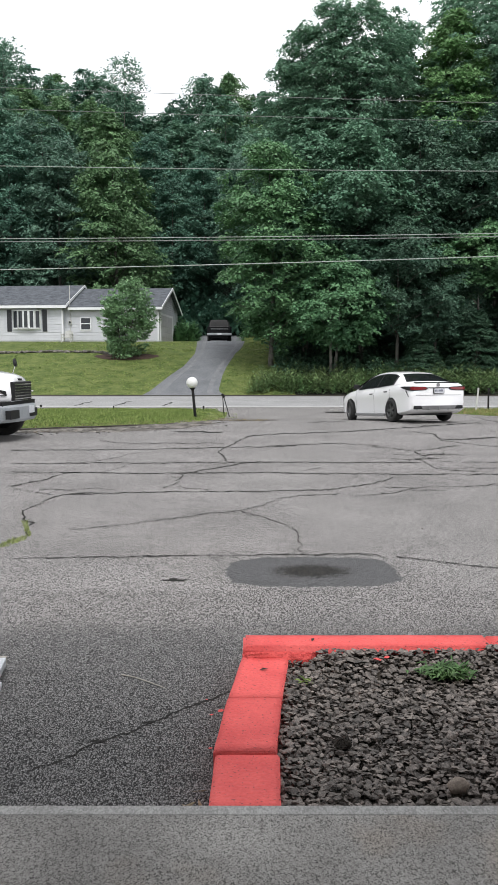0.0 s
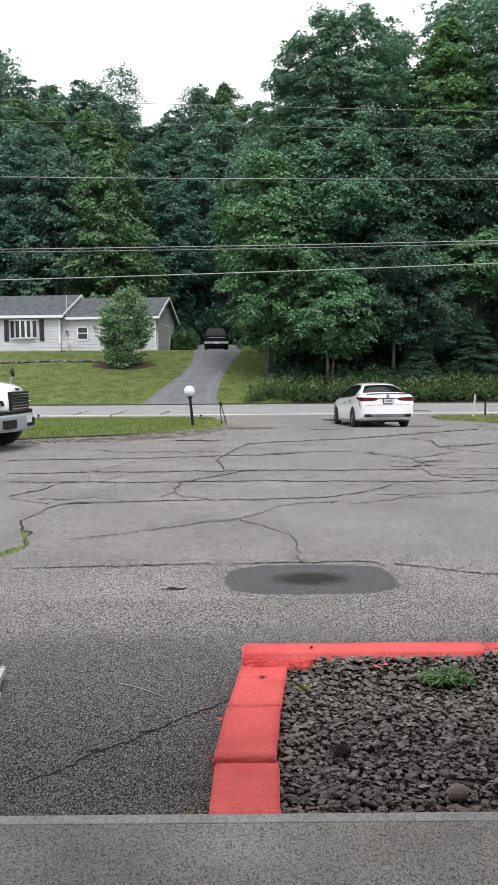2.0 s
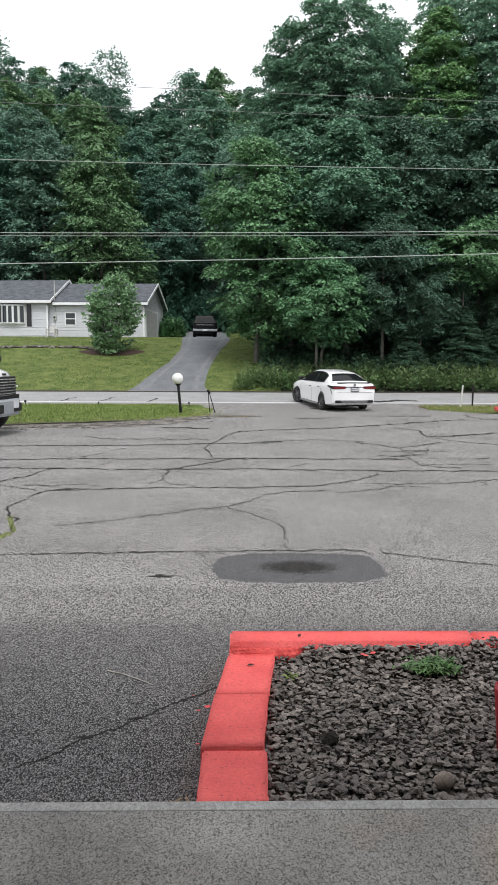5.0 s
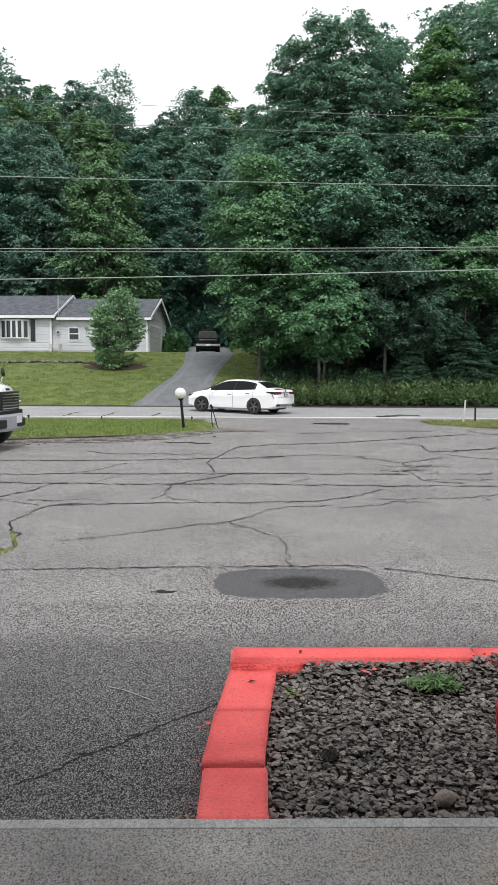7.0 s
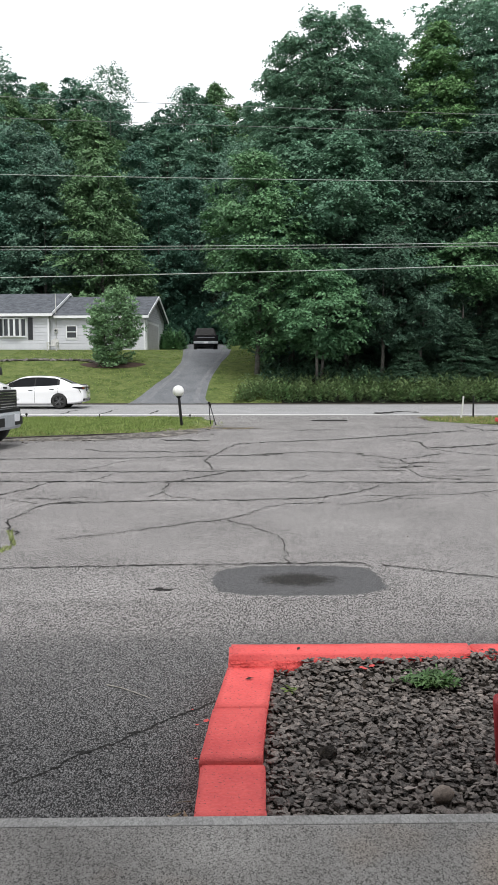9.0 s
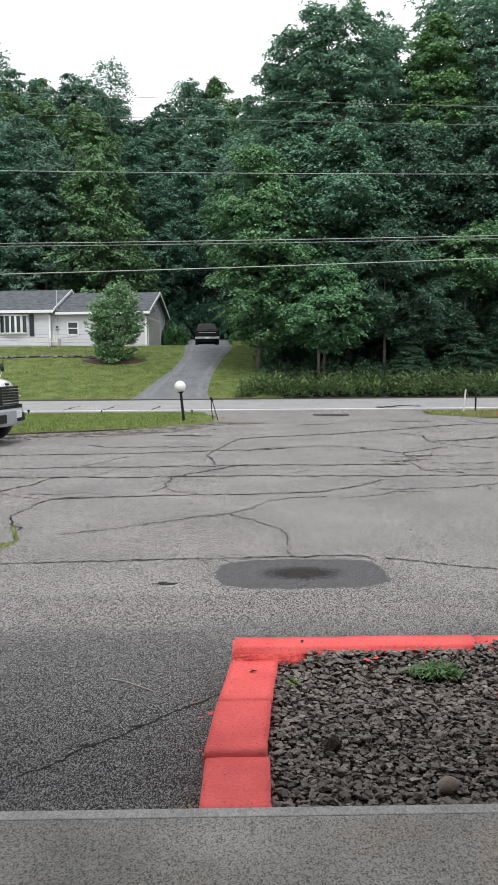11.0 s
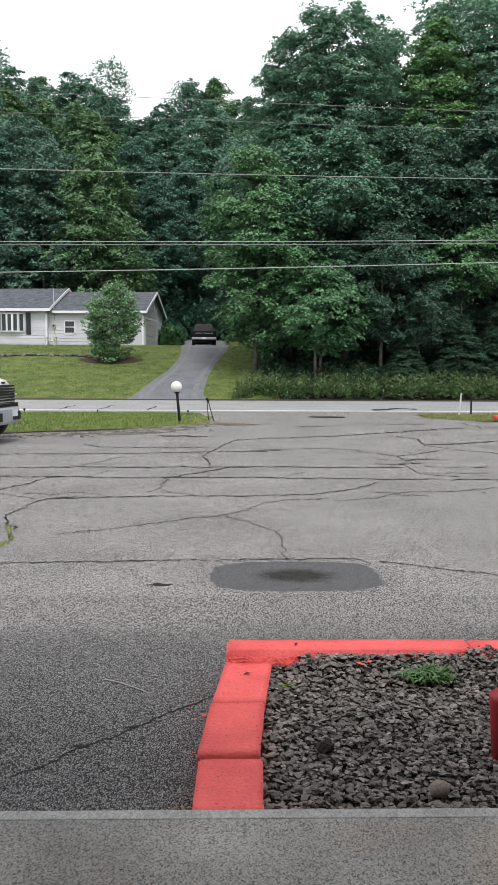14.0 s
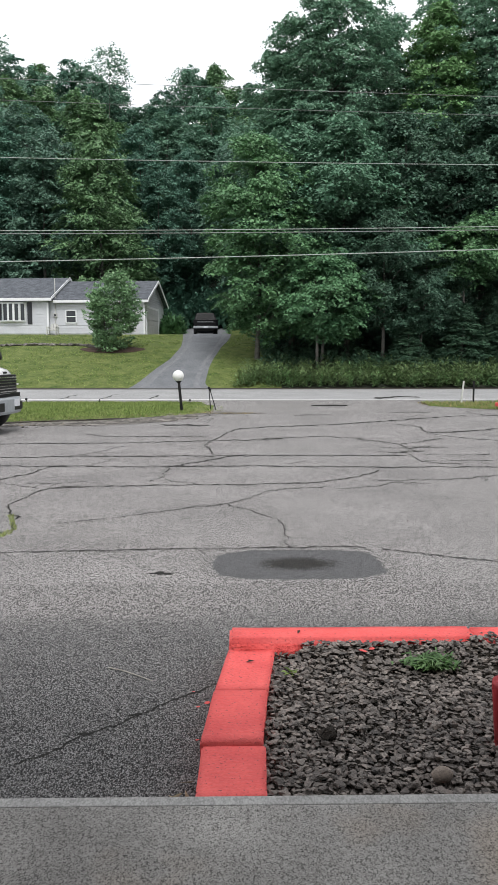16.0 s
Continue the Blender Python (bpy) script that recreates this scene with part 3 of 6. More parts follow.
outline_sheet("pothole", 3.77, 30.65, 0.74, 0.34, land(0, 30.65) + 0.012, CRACK, "shallow dark pothole at the car park entrance", "pothole", squareness=0.9, wobble=0.05, seed=12)
crack(((-1.96, 6.24), (-1.33, 6.28), (-0.72, 6.32), (-0.16, 6.34), (0.13, 6.37)), 0.016, 1)
crack(((0.13, 6.37), (0.44, 6.36), (0.90, 6.40), (1.11, 6.34)), 0.016, 2)
crack(((1.24, 6.31), (1.46, 6.20), (1.71, 6.05), (2.09, 5.87), (2.27, 5.78)), 0.016, 3)
crack(((-2.49, 8.33), (-2.33, 7.86), (-2.21, 7.69), (-2.18, 7.39), (-2.08, 7.12), (-2.16, 7.01), (-2.23, 6.76)), 0.02, 4)
crack(((-2.50, 8.36), (-2.45, 8.72), (-2.40, 9.27), (-2.30, 9.48), (-1.96, 9.64)), 0.018, 5)
crack(((-1.75, 7.36), (-1.47, 7.50), (-1.18, 7.66), (-0.92, 7.87), (-0.51, 8.17), (-0.09, 8.39), (0.18, 8.72), (0.36, 9.19), (0.75, 9.42), (1.20, 9.54)), 0.011, 6)
crack(((-0.09, 8.39), (0.16, 7.99), (0.33, 7.70), (0.44, 7.49), (0.47, 7.10), (0.47, 6.85), (0.45, 6.63), (0.45, 6.36)), 0.011, 7)
crack(((-2.30, 9.48), (-1.52, 9.62), (-0.60, 9.73), (0.19, 9.74), (0.93, 9.83), (1.16, 9.94), (1.58, 10.25), (1.92, 10.64), (2.09, 10.98)), 0.013, 8)
crack(((1.71, 10.07), (2.15, 10.00), (2.62, 10.08), (3.19, 10.22), (3.67, 10.45), (4.10, 10.58)), 0.01, 9)
crack(((1.24, 9.33), (1.80, 9.57), (2.01, 9.85), (2.25, 9.78), (2.53, 9.80)), 0.008, 10)
crack(((-3.17, 10.12), (-3.01, 10.49), (-2.88, 10.77), (-2.83, 11.12), (-2.77, 11.43), (-2.58, 11.51)), 0.02, 11)
crack(((-3.61, 11.55), (-3.00, 11.47), (-2.24, 11.47), (-1.55, 11.41), (-0.96, 11.39), (-0.37, 11.44), (0.23, 11.43), (1.24, 11.38), (2.42, 11.30), (3.25, 11.24), (4.12, 11.31)), 0.014, 12)
crack(((-0.99, 11.39), (-0.80, 11.59), (-0.48, 12.02), (-0.13, 12.62), (0.25, 12.81)), 0.016, 13)
crack(((-1.02, 11.33), (-0.96, 11.03), (-1.00, 10.48), (-1.02, 10.17), (-1.12, 9.97)), 0.014, 14)
crack(((-1.00, 10.43), (-0.84, 9.99), (-0.50, 9.83)), 0.009, 15)
crack(((-3.08, 9.93), (-2.89, 9.76), (-2.44, 9.43)), 0.009, 16)
crack(((-2.73, 9.86), (-2.36, 9.84), (-1.98, 10.01), (-1.76, 9.83)), 0.008, 17)
crack(((-3.93, 12.57), (-3.28, 12.56), (-2.66, 12.69), (-1.53, 12.65), (-0.60, 12.73), (0.25, 12.73), (1.20, 12.74), (2.15, 12.75), (2.86, 12.67)), 0.012, 18)
crack(((-4.57, 14.64), (-3.39, 14.67), (-2.12, 14.82), (-0.93, 15.06), (0.30, 15.30), (0.99, 15.50)), 0.012, 19)
crack(((-3.27, 16.55), (-2.72, 16.11), (-1.58, 16.01), (-0.53, 16.01)), 0.01, 20)
crack(((0.14, 17.99), (-0.11, 17.23), (-0.28, 16.17), (-0.36, 15.45), (-0.50, 15.11), (-0.56, 14.19), (-0.46, 13.56), (-0.37, 12.83)), 0.014, 21)
crack(((-2.79, 12.68), (-2.41, 13.20), (-2.19, 14.02), (-2.06, 14.22)), 0.01, 22)
crack(((-2.22, 11.54), (-2.02, 12.16), (-1.99, 12.38)), 0.01, 23)
crack(((0.08, 17.84), (0.76, 18.23), (2.03, 18.73), (3.63, 19.85), (5.11, 21.09), (6.71, 22.24)), 0.016, 24)
crack(((0.30, 15.42), (0.77, 15.58), (1.68, 15.92), (2.08, 15.85), (2.62, 15.57)), 0.009, 25)
crack(((2.43, 15.44), (2.85, 14.95), (3.14, 14.38), (3.14, 13.66), (3.16, 13.24)), 0.013, 26)
crack(((4.03, 19.01), (4.39, 18.27), (4.22, 16.59), (4.43, 16.25), (4.65, 15.69), (5.20, 15.10), (5.42, 14.92)), 0.016, 27)
crack(((4.28, 16.85), (5.17, 17.09), (6.20, 17.78), (7.00, 18.17)), 0.018, 28)
crack(((3.17, 14.48), (3.63, 14.93), (4.30, 15.54)), 0.009, 29)
crack(((2.49, 13.26), (2.69, 13.04), (2.97, 13.14), (3.16, 13.24), (3.33, 13.34)), 0.014, 30)
crack(((2.93, 12.98), (2.96, 12.53), (2.94, 11.97), (3.17, 11.73), (3.44, 11.56)), 0.014, 31)
crack(((3.03, 12.11), (3.38, 12.00), (4.11, 12.07)), 0.008, 32)
crack(((8.19, 27.22), (7.37, 23.25), (7.23, 22.10), (7.96, 22.00)), 0.016, 33)
crack(((0.83, 11.66), (0.99, 11.94), (1.17, 12.09)), 0.009, 34)
crack(((1.72, 22.30), (2.45, 22.67), (3.36, 23.37)), 0.01, 35)
crack(((4.22, 25.19), (5.54, 26.09), (6.66, 25.91)), 0.012, 36)
crack(((3.34, 10.08), (3.33, 9.89), (3.35, 10.23)), 0.009, 37)
crack(((-1.87, 18.99), (-1.45, 18.89), (-0.88, 18.80), (-0.66, 18.67)), 0.02, 38)
crack(((-0.867, 2.871), (-0.741, 2.963), (-0.653, 3.090), (-0.508, 3.197), (-0.417, 3.295), (-0.314, 3.415), (-0.175, 3.527), (-0.096, 3.618)), 0.017, 60, rough=0.8)
outline_sheet("crack_hole", -0.643, 3.115, 0.024, 0.014, 0.0, CRACK, "ragged hole broken out along the crack", "hole", squareness=1.0, wobble=0.2, seed=71, thick=0.0055)
outline_sheet("crack_hole", -0.444, 3.289, 0.024, 0.014, 0.0, CRACK, "ragged hole broken out along the crack", "hole", squareness=1.0, wobble=0.2, seed=72, thick=0.0055)
for k, road_crack in enumerate((((-7.49, 33.1), (-7.42, 34.4), (-7.3, 35.4)), ((-5.79, 33.2), (-5.66, 34.3), (-5.49, 35.5)), ((-3.64, 33.1), (-3.58, 34.0), (-3.48, 35.0)), ((6.0, 33.4), (7.2, 34.0), (8.1, 34.3)))):
    crack(road_crack, 0.03, 300 + k, "ragged dark crack across the road")

rnd = random.Random(77)
for k in range(11):
    x, y = rnd.uniform(2.75, 4.1), rnd.uniform(12.3, 14.2)
    a = rnd.choice((0.3, -0.5, 1.2, 2.4)) + rnd.uniform(-0.4, 0.4)
    d = rnd.uniform(0.2, 0.5)
    crack(((x, y), (x + d * 0.6 * math.cos(a), y + d * 0.6 * math.sin(a)), (x + d * math.cos(a + 0.5), y + d * math.sin(a + 0.5))), 0.007, 200 + k)


# ---- the red kerb and the bed of crushed stone ----
def kerb_block(x0, x1, y0, y1, top, skew, mat, label, rough=0.0, seed=0, round_off=0.006, name="kerb_block"):
    """A cast kerb block with worn, rounded edges."""
    r = random.Random(seed)
    bm = bmesh.new()
    bmesh.ops.create_cube(bm, size=1)
    w, d, h = x1 - x0, y1 - y0, top + 0.12
    for v in bm.verts:
        v.co = ((x0 + x1) / 2 + v.co.x * w, (y0 + y1) / 2 + v.co.y * d, -0.12 + (v.co.z + 0.5) * h)
    bmesh.ops.bevel(bm, geom=bm.edges[:], offset=round_off, segments=2, affect="EDGES")
    for _ in range(3):
        bmesh.ops.subdivide_edges(bm, edges=[e for e in bm.edges if e.calc_length() > 0.045], cuts=1, use_grid_fill=True)
    for v in bm.verts:
        x, y, z = v.co
        x += skew * (y - y0)
        n1 = noise.noise(Vector((x, y, z)) * 9 + Vector((seed, 0, 0)))
        n2 = noise.noise(Vector((x, y, z)) * 45 + Vector((0, seed, 0)))
        k = 0.003 * n1 + (0.0012 + rough) * n2
        v.co = (x + k, y + k, z + k * 0.7)
    me = bpy.data.meshes.new(name)
    bm.to_mesh(me)
    bm.free()
    me.materials.append(mat)
    me.shade_smooth()
    ob = new(name, me)
    return tagged(ob, label, "kerb", "red kerb blocks round the stone bed")


kerb_block(-0.136, 0.107, 2.396, 2.762, 0.13, 0.022, RED_PAINT, "red-painted concrete kerb block beside the walkway", seed=1)
kerb_block(-0.136, 0.103, 2.774, 3.25, 0.135, 0.085, RED_PAINT, "red-painted concrete kerb block in the bed's side", seed=2)
kerb_block(-0.093, 0.143, 3.255, 3.75, 0.13, 0.118, RED_PAINT, "red-painted concrete kerb block at the bed's corner", seed=3)
kerb_block(-0.028, 0.335, 3.728, 3.8, 0.15, 0.0, RED_ROUGH, "rough red-painted mortar haunch below the kerb end", rough=0.016, seed=4, round_off=0.012)
kerb_block(-0.03, 1.245, 3.757, 3.945, 0.175, -0.01, RED_PAINT, "long red-painted kerb stone at the back of the bed", rough=0.001, seed=5, round_off=0.014)
kerb_block(1.243, 2.3, 3.742, 3.93, 0.173, 0.0, RED_PAINT, "long red-painted kerb stone at the back of the bed", rough=0.001, seed=6, round_off=0.006)
kerb_block(2.31, 3.3, 3.74, 3.925, 0.173, 0.0, RED_PAINT, "long red-painted kerb stone at the back of the bed", rough=0.001, seed=7, round_off=0.014)

kerb_block(3.22, 3.46, 2.396, 3.05, 0.13, 0.0, RED_PAINT, "red-painted concrete kerb block beside the walkway", seed=8)
kerb_block(3.22, 3.46, 3.06, 3.73, 0.13, 0.0, RED_PAINT, "red-painted concrete kerb block in the bed's side", seed=10)

# the bed: dark soil with crushed slate heaped on it, higher along the back kerb
def heaped(x, y):
    return 0.022 * max(0.0, y - 3.0) + 0.235 * max(0.0, y - 3.5) * min(1.0, max(0.0, (x - 0.3) / 0.06)) + (0.12 * max(0.0, y - 3.6) if x > 1.2 else 0.0)


bed_shape = Shape()
for j in range(15):
    for i in range(35):
        x, y = 0.09 + i * 3.2 / 34, 2.392 + j * 1.4 / 14
        bed_shape.v.append((x, y, 0.062 + 0.02 * noise.noise(Vector((x * 3, y * 3, 0))) + heaped(x, y)))
for j in range(14):
    for i in range(34):
        k = j * 35 + i
        bed_shape.f.append((k, k + 1, k + 36, k + 35))
stone_bed = structure("stone_bed", bed_shape, SOIL, "planting bed filled with dark crushed slate", "stone bed", smooth=True)


def stone_mesh(seed, flat=0.5, mat=STONE, corners=13):
    """An angular broken stone about one unit across."""
    r = random.Random(seed)
    bm = bmesh.new()
    for _ in range(corners):
        a, u = r.uniform(0, math.tau), r.uniform(-1, 1)
        q = math.sqrt(1 - u * u)
        bm.verts.new((0.5 * q * math.cos(a) * r.uniform(0.85, 1.1), 0.42 * q * math.sin(a) * r.uniform(0.8, 1.1), 0.42 * flat * u))
    out = bmesh.ops.convex_hull(bm, input=bm.verts[:])
    bmesh.ops.delete(bm, geom=[v for v in bm.verts if not v.link_faces], context="VERTS")
    me = bpy.data.meshes.new("stone")
    bm.to_mesh(me)
    bm.free()
    me.materials.append(mat)
    return me


stone_kinds = [stone_mesh(s, f) for s, f in zip(range(14), (0.35, 0.45, 0.55, 0.4, 0.3, 0.45, 0.58, 0.4, 0.36, 0.28, 0.5, 0.42, 0.34, 0.38))]
rnd = random.Random(21)
heap_v, heap_f, single = [], [], 0
for layer in range(3):
    step = (0.04, 0.029, 0.03)[layer]
    y = 2.41
    while y < 3.775:
        x = 0.115
        while x < 3.2:
            px, py = x + rnd.uniform(-0.02, 0.02), y + rnd.uniform(-0.02, 0.02)
            inner = 0.11 + 0.08 * max(0.0, py - 2.77)
            if px > inner and py > 2.42 and (px < 1.5 or rnd.random() < 0.35):
                size = rnd.uniform(0.021, 0.041) * (1.45 if rnd.random() < 0.12 else 1.0)
                calm = min(1.0, max(0.25, (3.7 - py) / 0.3))
                z = 0.07 + layer * 0.012 + heaped(px, py) + calm * (rnd.uniform(-0.008, 0.01) + 0.02 * noise.noise(Vector((px * 3, py * 3, 0))))
                if px < 1.2:
                    z = min(z, 0.159)
                turn = Euler((rnd.gauss(0, 0.21), rnd.gauss(0, 0.21), rnd.uniform(0, 6.28)))
                m = Matrix.LocRotScale((px, py, z), turn, (size, size * rnd.uniform(0.8, 1.2), size))
                me = rnd.choice(stone_kinds)
                if layer == 2 and py < 3.0 and px < 1.3 and single < 300:
                    ob = new("stone", me)
                    ob.parent = stone_bed
                    ob.matrix_basis = m
                    single += 1
                else:
                    k = len(heap_v)
                    heap_v += [tuple(m @ v.co) for v in me.vertices]
                    heap_f += [tuple(k + i for i in p.vertices) for p in me.polygons]
            x += step * rnd.uniform(0.85, 1.25)
        y += step * 0.85
heap = bpy.data.meshes.new("stones")
heap.from_pydata(heap_v, [], heap_f)
heap.materials.append(STONE_JOINED)
tagged(part("stones", heap, STONE_JOINED, stone_bed), "crushed dark slate heaped in the bed", "", "", "stuff")

round_mesh = stone_mesh(97, 0.85, TAN_STONE, 44)
round_mesh.shade_smooth()
cobble = new("cobble", round_mesh)
cobble.matrix_basis = Matrix.LocRotScale((0.738, 2.57, 0.112), Euler((0.15, -0.1, 0.5)), (0.09, 0.085, 0.085))
tagged(cobble, "rounded tan cobble lying on the crushed slate", "stone")


def weed(x, y, z, spread, count, seed, label, mat, length=0.12):
    """A tuft of narrow toothed leaves that spring from one crown."""
    r = random.Random(seed)
    s = Shape()
    for _ in range(count):
        a, ln, w = r.uniform(0, math.tau), length * r.uniform(0.5, 1.15), r.uniform(0.0035, 0.0075)
        rise, bx, by = r.uniform(0.15, 1.15), r.gauss(0, spread), r.gauss(0, spread * 0.55)
        c, d = math.cos(a), math.sin(a)
        rows = []
        for i in range(5):
            t = i / 4
            out, up = ln * t, ln * (rise * t - 0.75 * rise * t * t) * 1.2
            ww = w * (0.5 + 1.2 * t if t < 0.5 else 2.2 * (1 - t)) * (1.3 if i % 2 else 0.8)
            rows.append(((bx + c * out - d * ww, by + d * out + c * ww, up), (bx + c * out + d * ww, by + d * out - c * ww, up + 0.002)))
        p = [q for row in rows for q in row]
        s.add(p, [(2 * i, 2 * i + 1, 2 * i + 3, 2 * i + 2) for i in range(4)])
    return tagged(part("weed", s, mat, None, smooth=True, m=pose(x, y, z)), label, "plant", "weeds in the stone bed")


lava = new("stone", stone_mesh(90, 0.8, SOIL))
lava.matrix_basis = Matrix.LocRotScale((0.37, 2.89, 0.115), Euler((0.2, 0.1, 0.6)), (0.1, 0.095, 0.085))
tagged(lava, "rough dark lump of clinker lying on the crushed slate", "stone")
weed(0.935, 3.57, 0.115, 0.048, 260, 3, "leafy green weed growing through the crushed stone", WEED_LEAF, 0.095)
weed(1.02, 3.53, 0.108, 0.03, 50, 13, "leafy green weed growing through the crushed stone", WEED_LEAF, 0.075)
weed(0.265, 3.5, 0.1, 0.02, 12, 4, "small yellowing weed seedling in the crushed stone", BLADE, 0.06)

# the red steel post
post = thing("bollard", "short red-painted steel post standing in the stone bed", "bollard", pose(1.078, 2.83, 0.05, 0, -4.4, 0))
part("tube", Shape().turned([(0.058, -0.1), (0.058, 0.288), (0.055, 0.302), (0.0, 0.305)], 24), DEEP_RED, post, smooth=True)
part("collar", Shape().turned([(0.068, -0.02), (0.068, 0.03), (0.06, 0.045)], 24), DEEP_RED, post, smooth=True)

# litter at the kerb's foot, the twig and the metal sign foot
rnd = random.Random(4)
for i in range(40):
    x, y = -0.185 + rnd.gauss(0, 0.03), 2.44 + abs(rnd.gauss(0, 0.07))
    w, ln = rnd.uniform(0.002, 0.01), rnd.uniform(0.015, 0.05)
    s = Shape().add([(-ln, 0, 0), (-ln * 0.3, -w, 0.006), (ln * 0.5, -w * 0.8, 0.004), (ln, 0, 0.01), (ln * 0.4, w, 0.007), (-ln * 0.4, w, 0.003)], [(0, 1, 2, 3, 4, 5)])
    s.add([(-ln, 0, -0.001), (ln, 0, 0.009), (ln * 0.4, w, 0.006)], [(0, 1, 2)])
    tagged(part("dead_leaf", s, DEAD_LEAF, None, m=pose(x, y, 0.01 + 0.001 * i, rnd.uniform(-20, 20), rnd.uniform(-15, 15), rnd.uniform(0, 360))), "dry brown leaf lying at the kerb's foot", "leaf", "dead leaves at the kerb")
# first is a withered leaf; second stands in for a dark hole in the kerb
for x, y, z, turn in ((0.07, 3.57, 0.134, 20), (0.33, 3.85, 0.179, 70)):
    s = Shape().add([(-0.022, 0, 0), (0, -0.008, 0.004), (0.024, 0, 0.002), (0, 0.009, 0.005)], [(0, 1, 2, 3)])
    tagged(part("dead_leaf", s, SOIL, None, m=pose(x, y, z, 5, 0, turn)), "small dark leaf-shaped fleck on the red kerb", "leaf", "withered leaves on the kerb")
twig = Shape().limb([(-0.655, 3.812, 0.009), (-0.577, 3.772, 0.01), (-0.487, 3.705, 0.009), (-0.408, 3.637, 0.01)], [0.0034, 0.003, 0.0026, 0.0016], 6)
tagged(part("twig", twig, TWIG, None), "thin bleached twig lying on the asphalt", "twig")

rnd = random.Random(19)
for x, y, k in ((-0.9, 4.05, 0.012), (-0.62, 4.2, 0.01), (-0.38, 3.05, 0.014), (0.95, 5.3, 0.018), (1.25, 5.1, 0.012), (0.28, 5.75, 0.02), (-1.3, 5.0, 0.012), (1.7, 7.4, 0.03), (-0.2, 3.1, 0.011)):
    ob = new("pebble", stone_kinds[int(k * 1000) % 7])
    ob.matrix_basis = Matrix.LocRotScale((x, y, 0.008 + k * 0.2), Euler((0, 0, rnd.uniform(0, 6))), (k, k, k))
    tagged(ob, "small loose pebble lying on the asphalt", "pebble", "loose pebbles on the asphalt")
chip_mesh = Shape().add([(-0.5, -0.3, 0), (0.2, -0.45, 0.06), (0.5, 0.1, 0), (0.1, 0.42, 0.05), (-0.4, 0.3, 0)], [(0, 1, 2, 3, 4)]).mesh("paint_chip", RED_PAINT, False)
for x, y, z, k in ((-0.17, 3.36, 0.006, 0.022), (-0.13, 3.4, 0.006, 0.03), (-0.16, 3.05, 0.006, 0.02), (0.63, 3.64, 0.157, 0.045), (0.68, 3.66, 0.16, 0.03), (-0.2, 3.52, 0.006, 0.016)):
    ob = new("paint_chip", chip_mesh)
    ob.matrix_basis = Matrix.LocRotScale((x, y, z), Euler((0.15, -0.1, k * 200)), (k, k, k))
    tagged(ob, "flake of red kerb paint that has come off", "paint chip", "flakes of red paint by the kerb")
foot = thing("sign_stand", "low bare aluminium sign stand with a flat foot", "sign stand", pose(-1.272, 3.76, 0.004, 0, 0, 8))
part("leg", Shape().box(-0.02, 0.02, -0.55, 0.12, 0.03, 0.07), ALUMINIUM, foot, bevel=0.004)
part("foot", Shape().box(-0.035, 0.035, -0.16, -0.1, 0.0, 0.03), ALUMINIUM, foot, bevel=0.004)
part("end_cap", Shape().box(-0.022, 0.022, 0.12, 0.13, 0.027, 0.073), TWIG, foot, bevel=0.002)


# ---- woods ----
PROFILES = {
    "round": ((0, 0.1, 0.3, 0.55, 0.78, 0.92, 1), (0.45, 0.78, 1.0, 0.97, 0.72, 0.45, 0.12)),
    "dome": ((0, 0.12, 0.35, 0.62, 0.8, 0.92, 1), (0.3, 0.62, 0.86, 1.0, 0.96, 0.78, 0.42)),
    "egg": ((0, 0.12, 0.35, 0.6, 0.8, 0.93, 1), (0.42, 0.66, 0.94, 1.0, 0.84, 0.54, 0.2)),
    "tall": ((0, 0.12, 0.35, 0.6, 0.8, 0.93, 1), (0.4, 0.75, 1.0, 0.9, 0.66, 0.4, 0.12)),
    "spire": ((0, 0.12, 0.3, 0.6, 0.85, 1), (0.6, 0.95, 1.0, 0.66, 0.32, 0.08)),
    "cone": ((0, 0.08, 0.3, 0.65, 1), (0.8, 1.0, 0.8, 0.45, 0.06)),
}


def spray_cloud(rng, centres, outs, radii, per, size, droop, tumble):
    """Flat drooping sprays of small pointed leaves: n x 3 places, outward ways and radii."""
    n = len(centres) * per
    c, o = np.repeat(centres, per, axis=0), np.repeat(outs, per, axis=0)
    rad = np.repeat(radii, per)
    r, a = np.sqrt(rng.random(n)), rng.uniform(0, math.tau, n)
    off = np.stack([r * np.cos(a), r * np.sin(a), np.zeros(n)], axis=1)
    lean = (off * o).sum(axis=1)
    fall = -droop * (0.55 * lean + 0.5 * r * r) + rng.normal(0, 0.15, n)
    pos = c + (off + np.stack([0 * r, 0 * r, fall], axis=1)) * rad[:, None]
    nor = off * (0.55 * droop + 0.15) + o * 0.35 * droop + rng.normal(0, tumble, (n, 3)) + np.array([0, 0, 0.9])
    nor /= np.linalg.norm(nor, axis=1, keepdims=True)
    t = off + o * 0.4 + rng.normal(0, 0.45, (n, 3))
    t -= nor * (t * nor).sum(axis=1, keepdims=True)
    t /= np.linalg.norm(t, axis=1, keepdims=True)
    b = np.cross(nor, t)
    s = (size * rng.uniform(0.65, 1.35, n))[:, None]
    v = np.stack([pos - b * s * 0.46 - t * s * 0.35, pos + b * s * 0.46 - t * s * 0.35, pos + t * s * 0.75], axis=1).reshape(-1, 3)
    return v, np.arange(n * 3).reshape(n, 3)


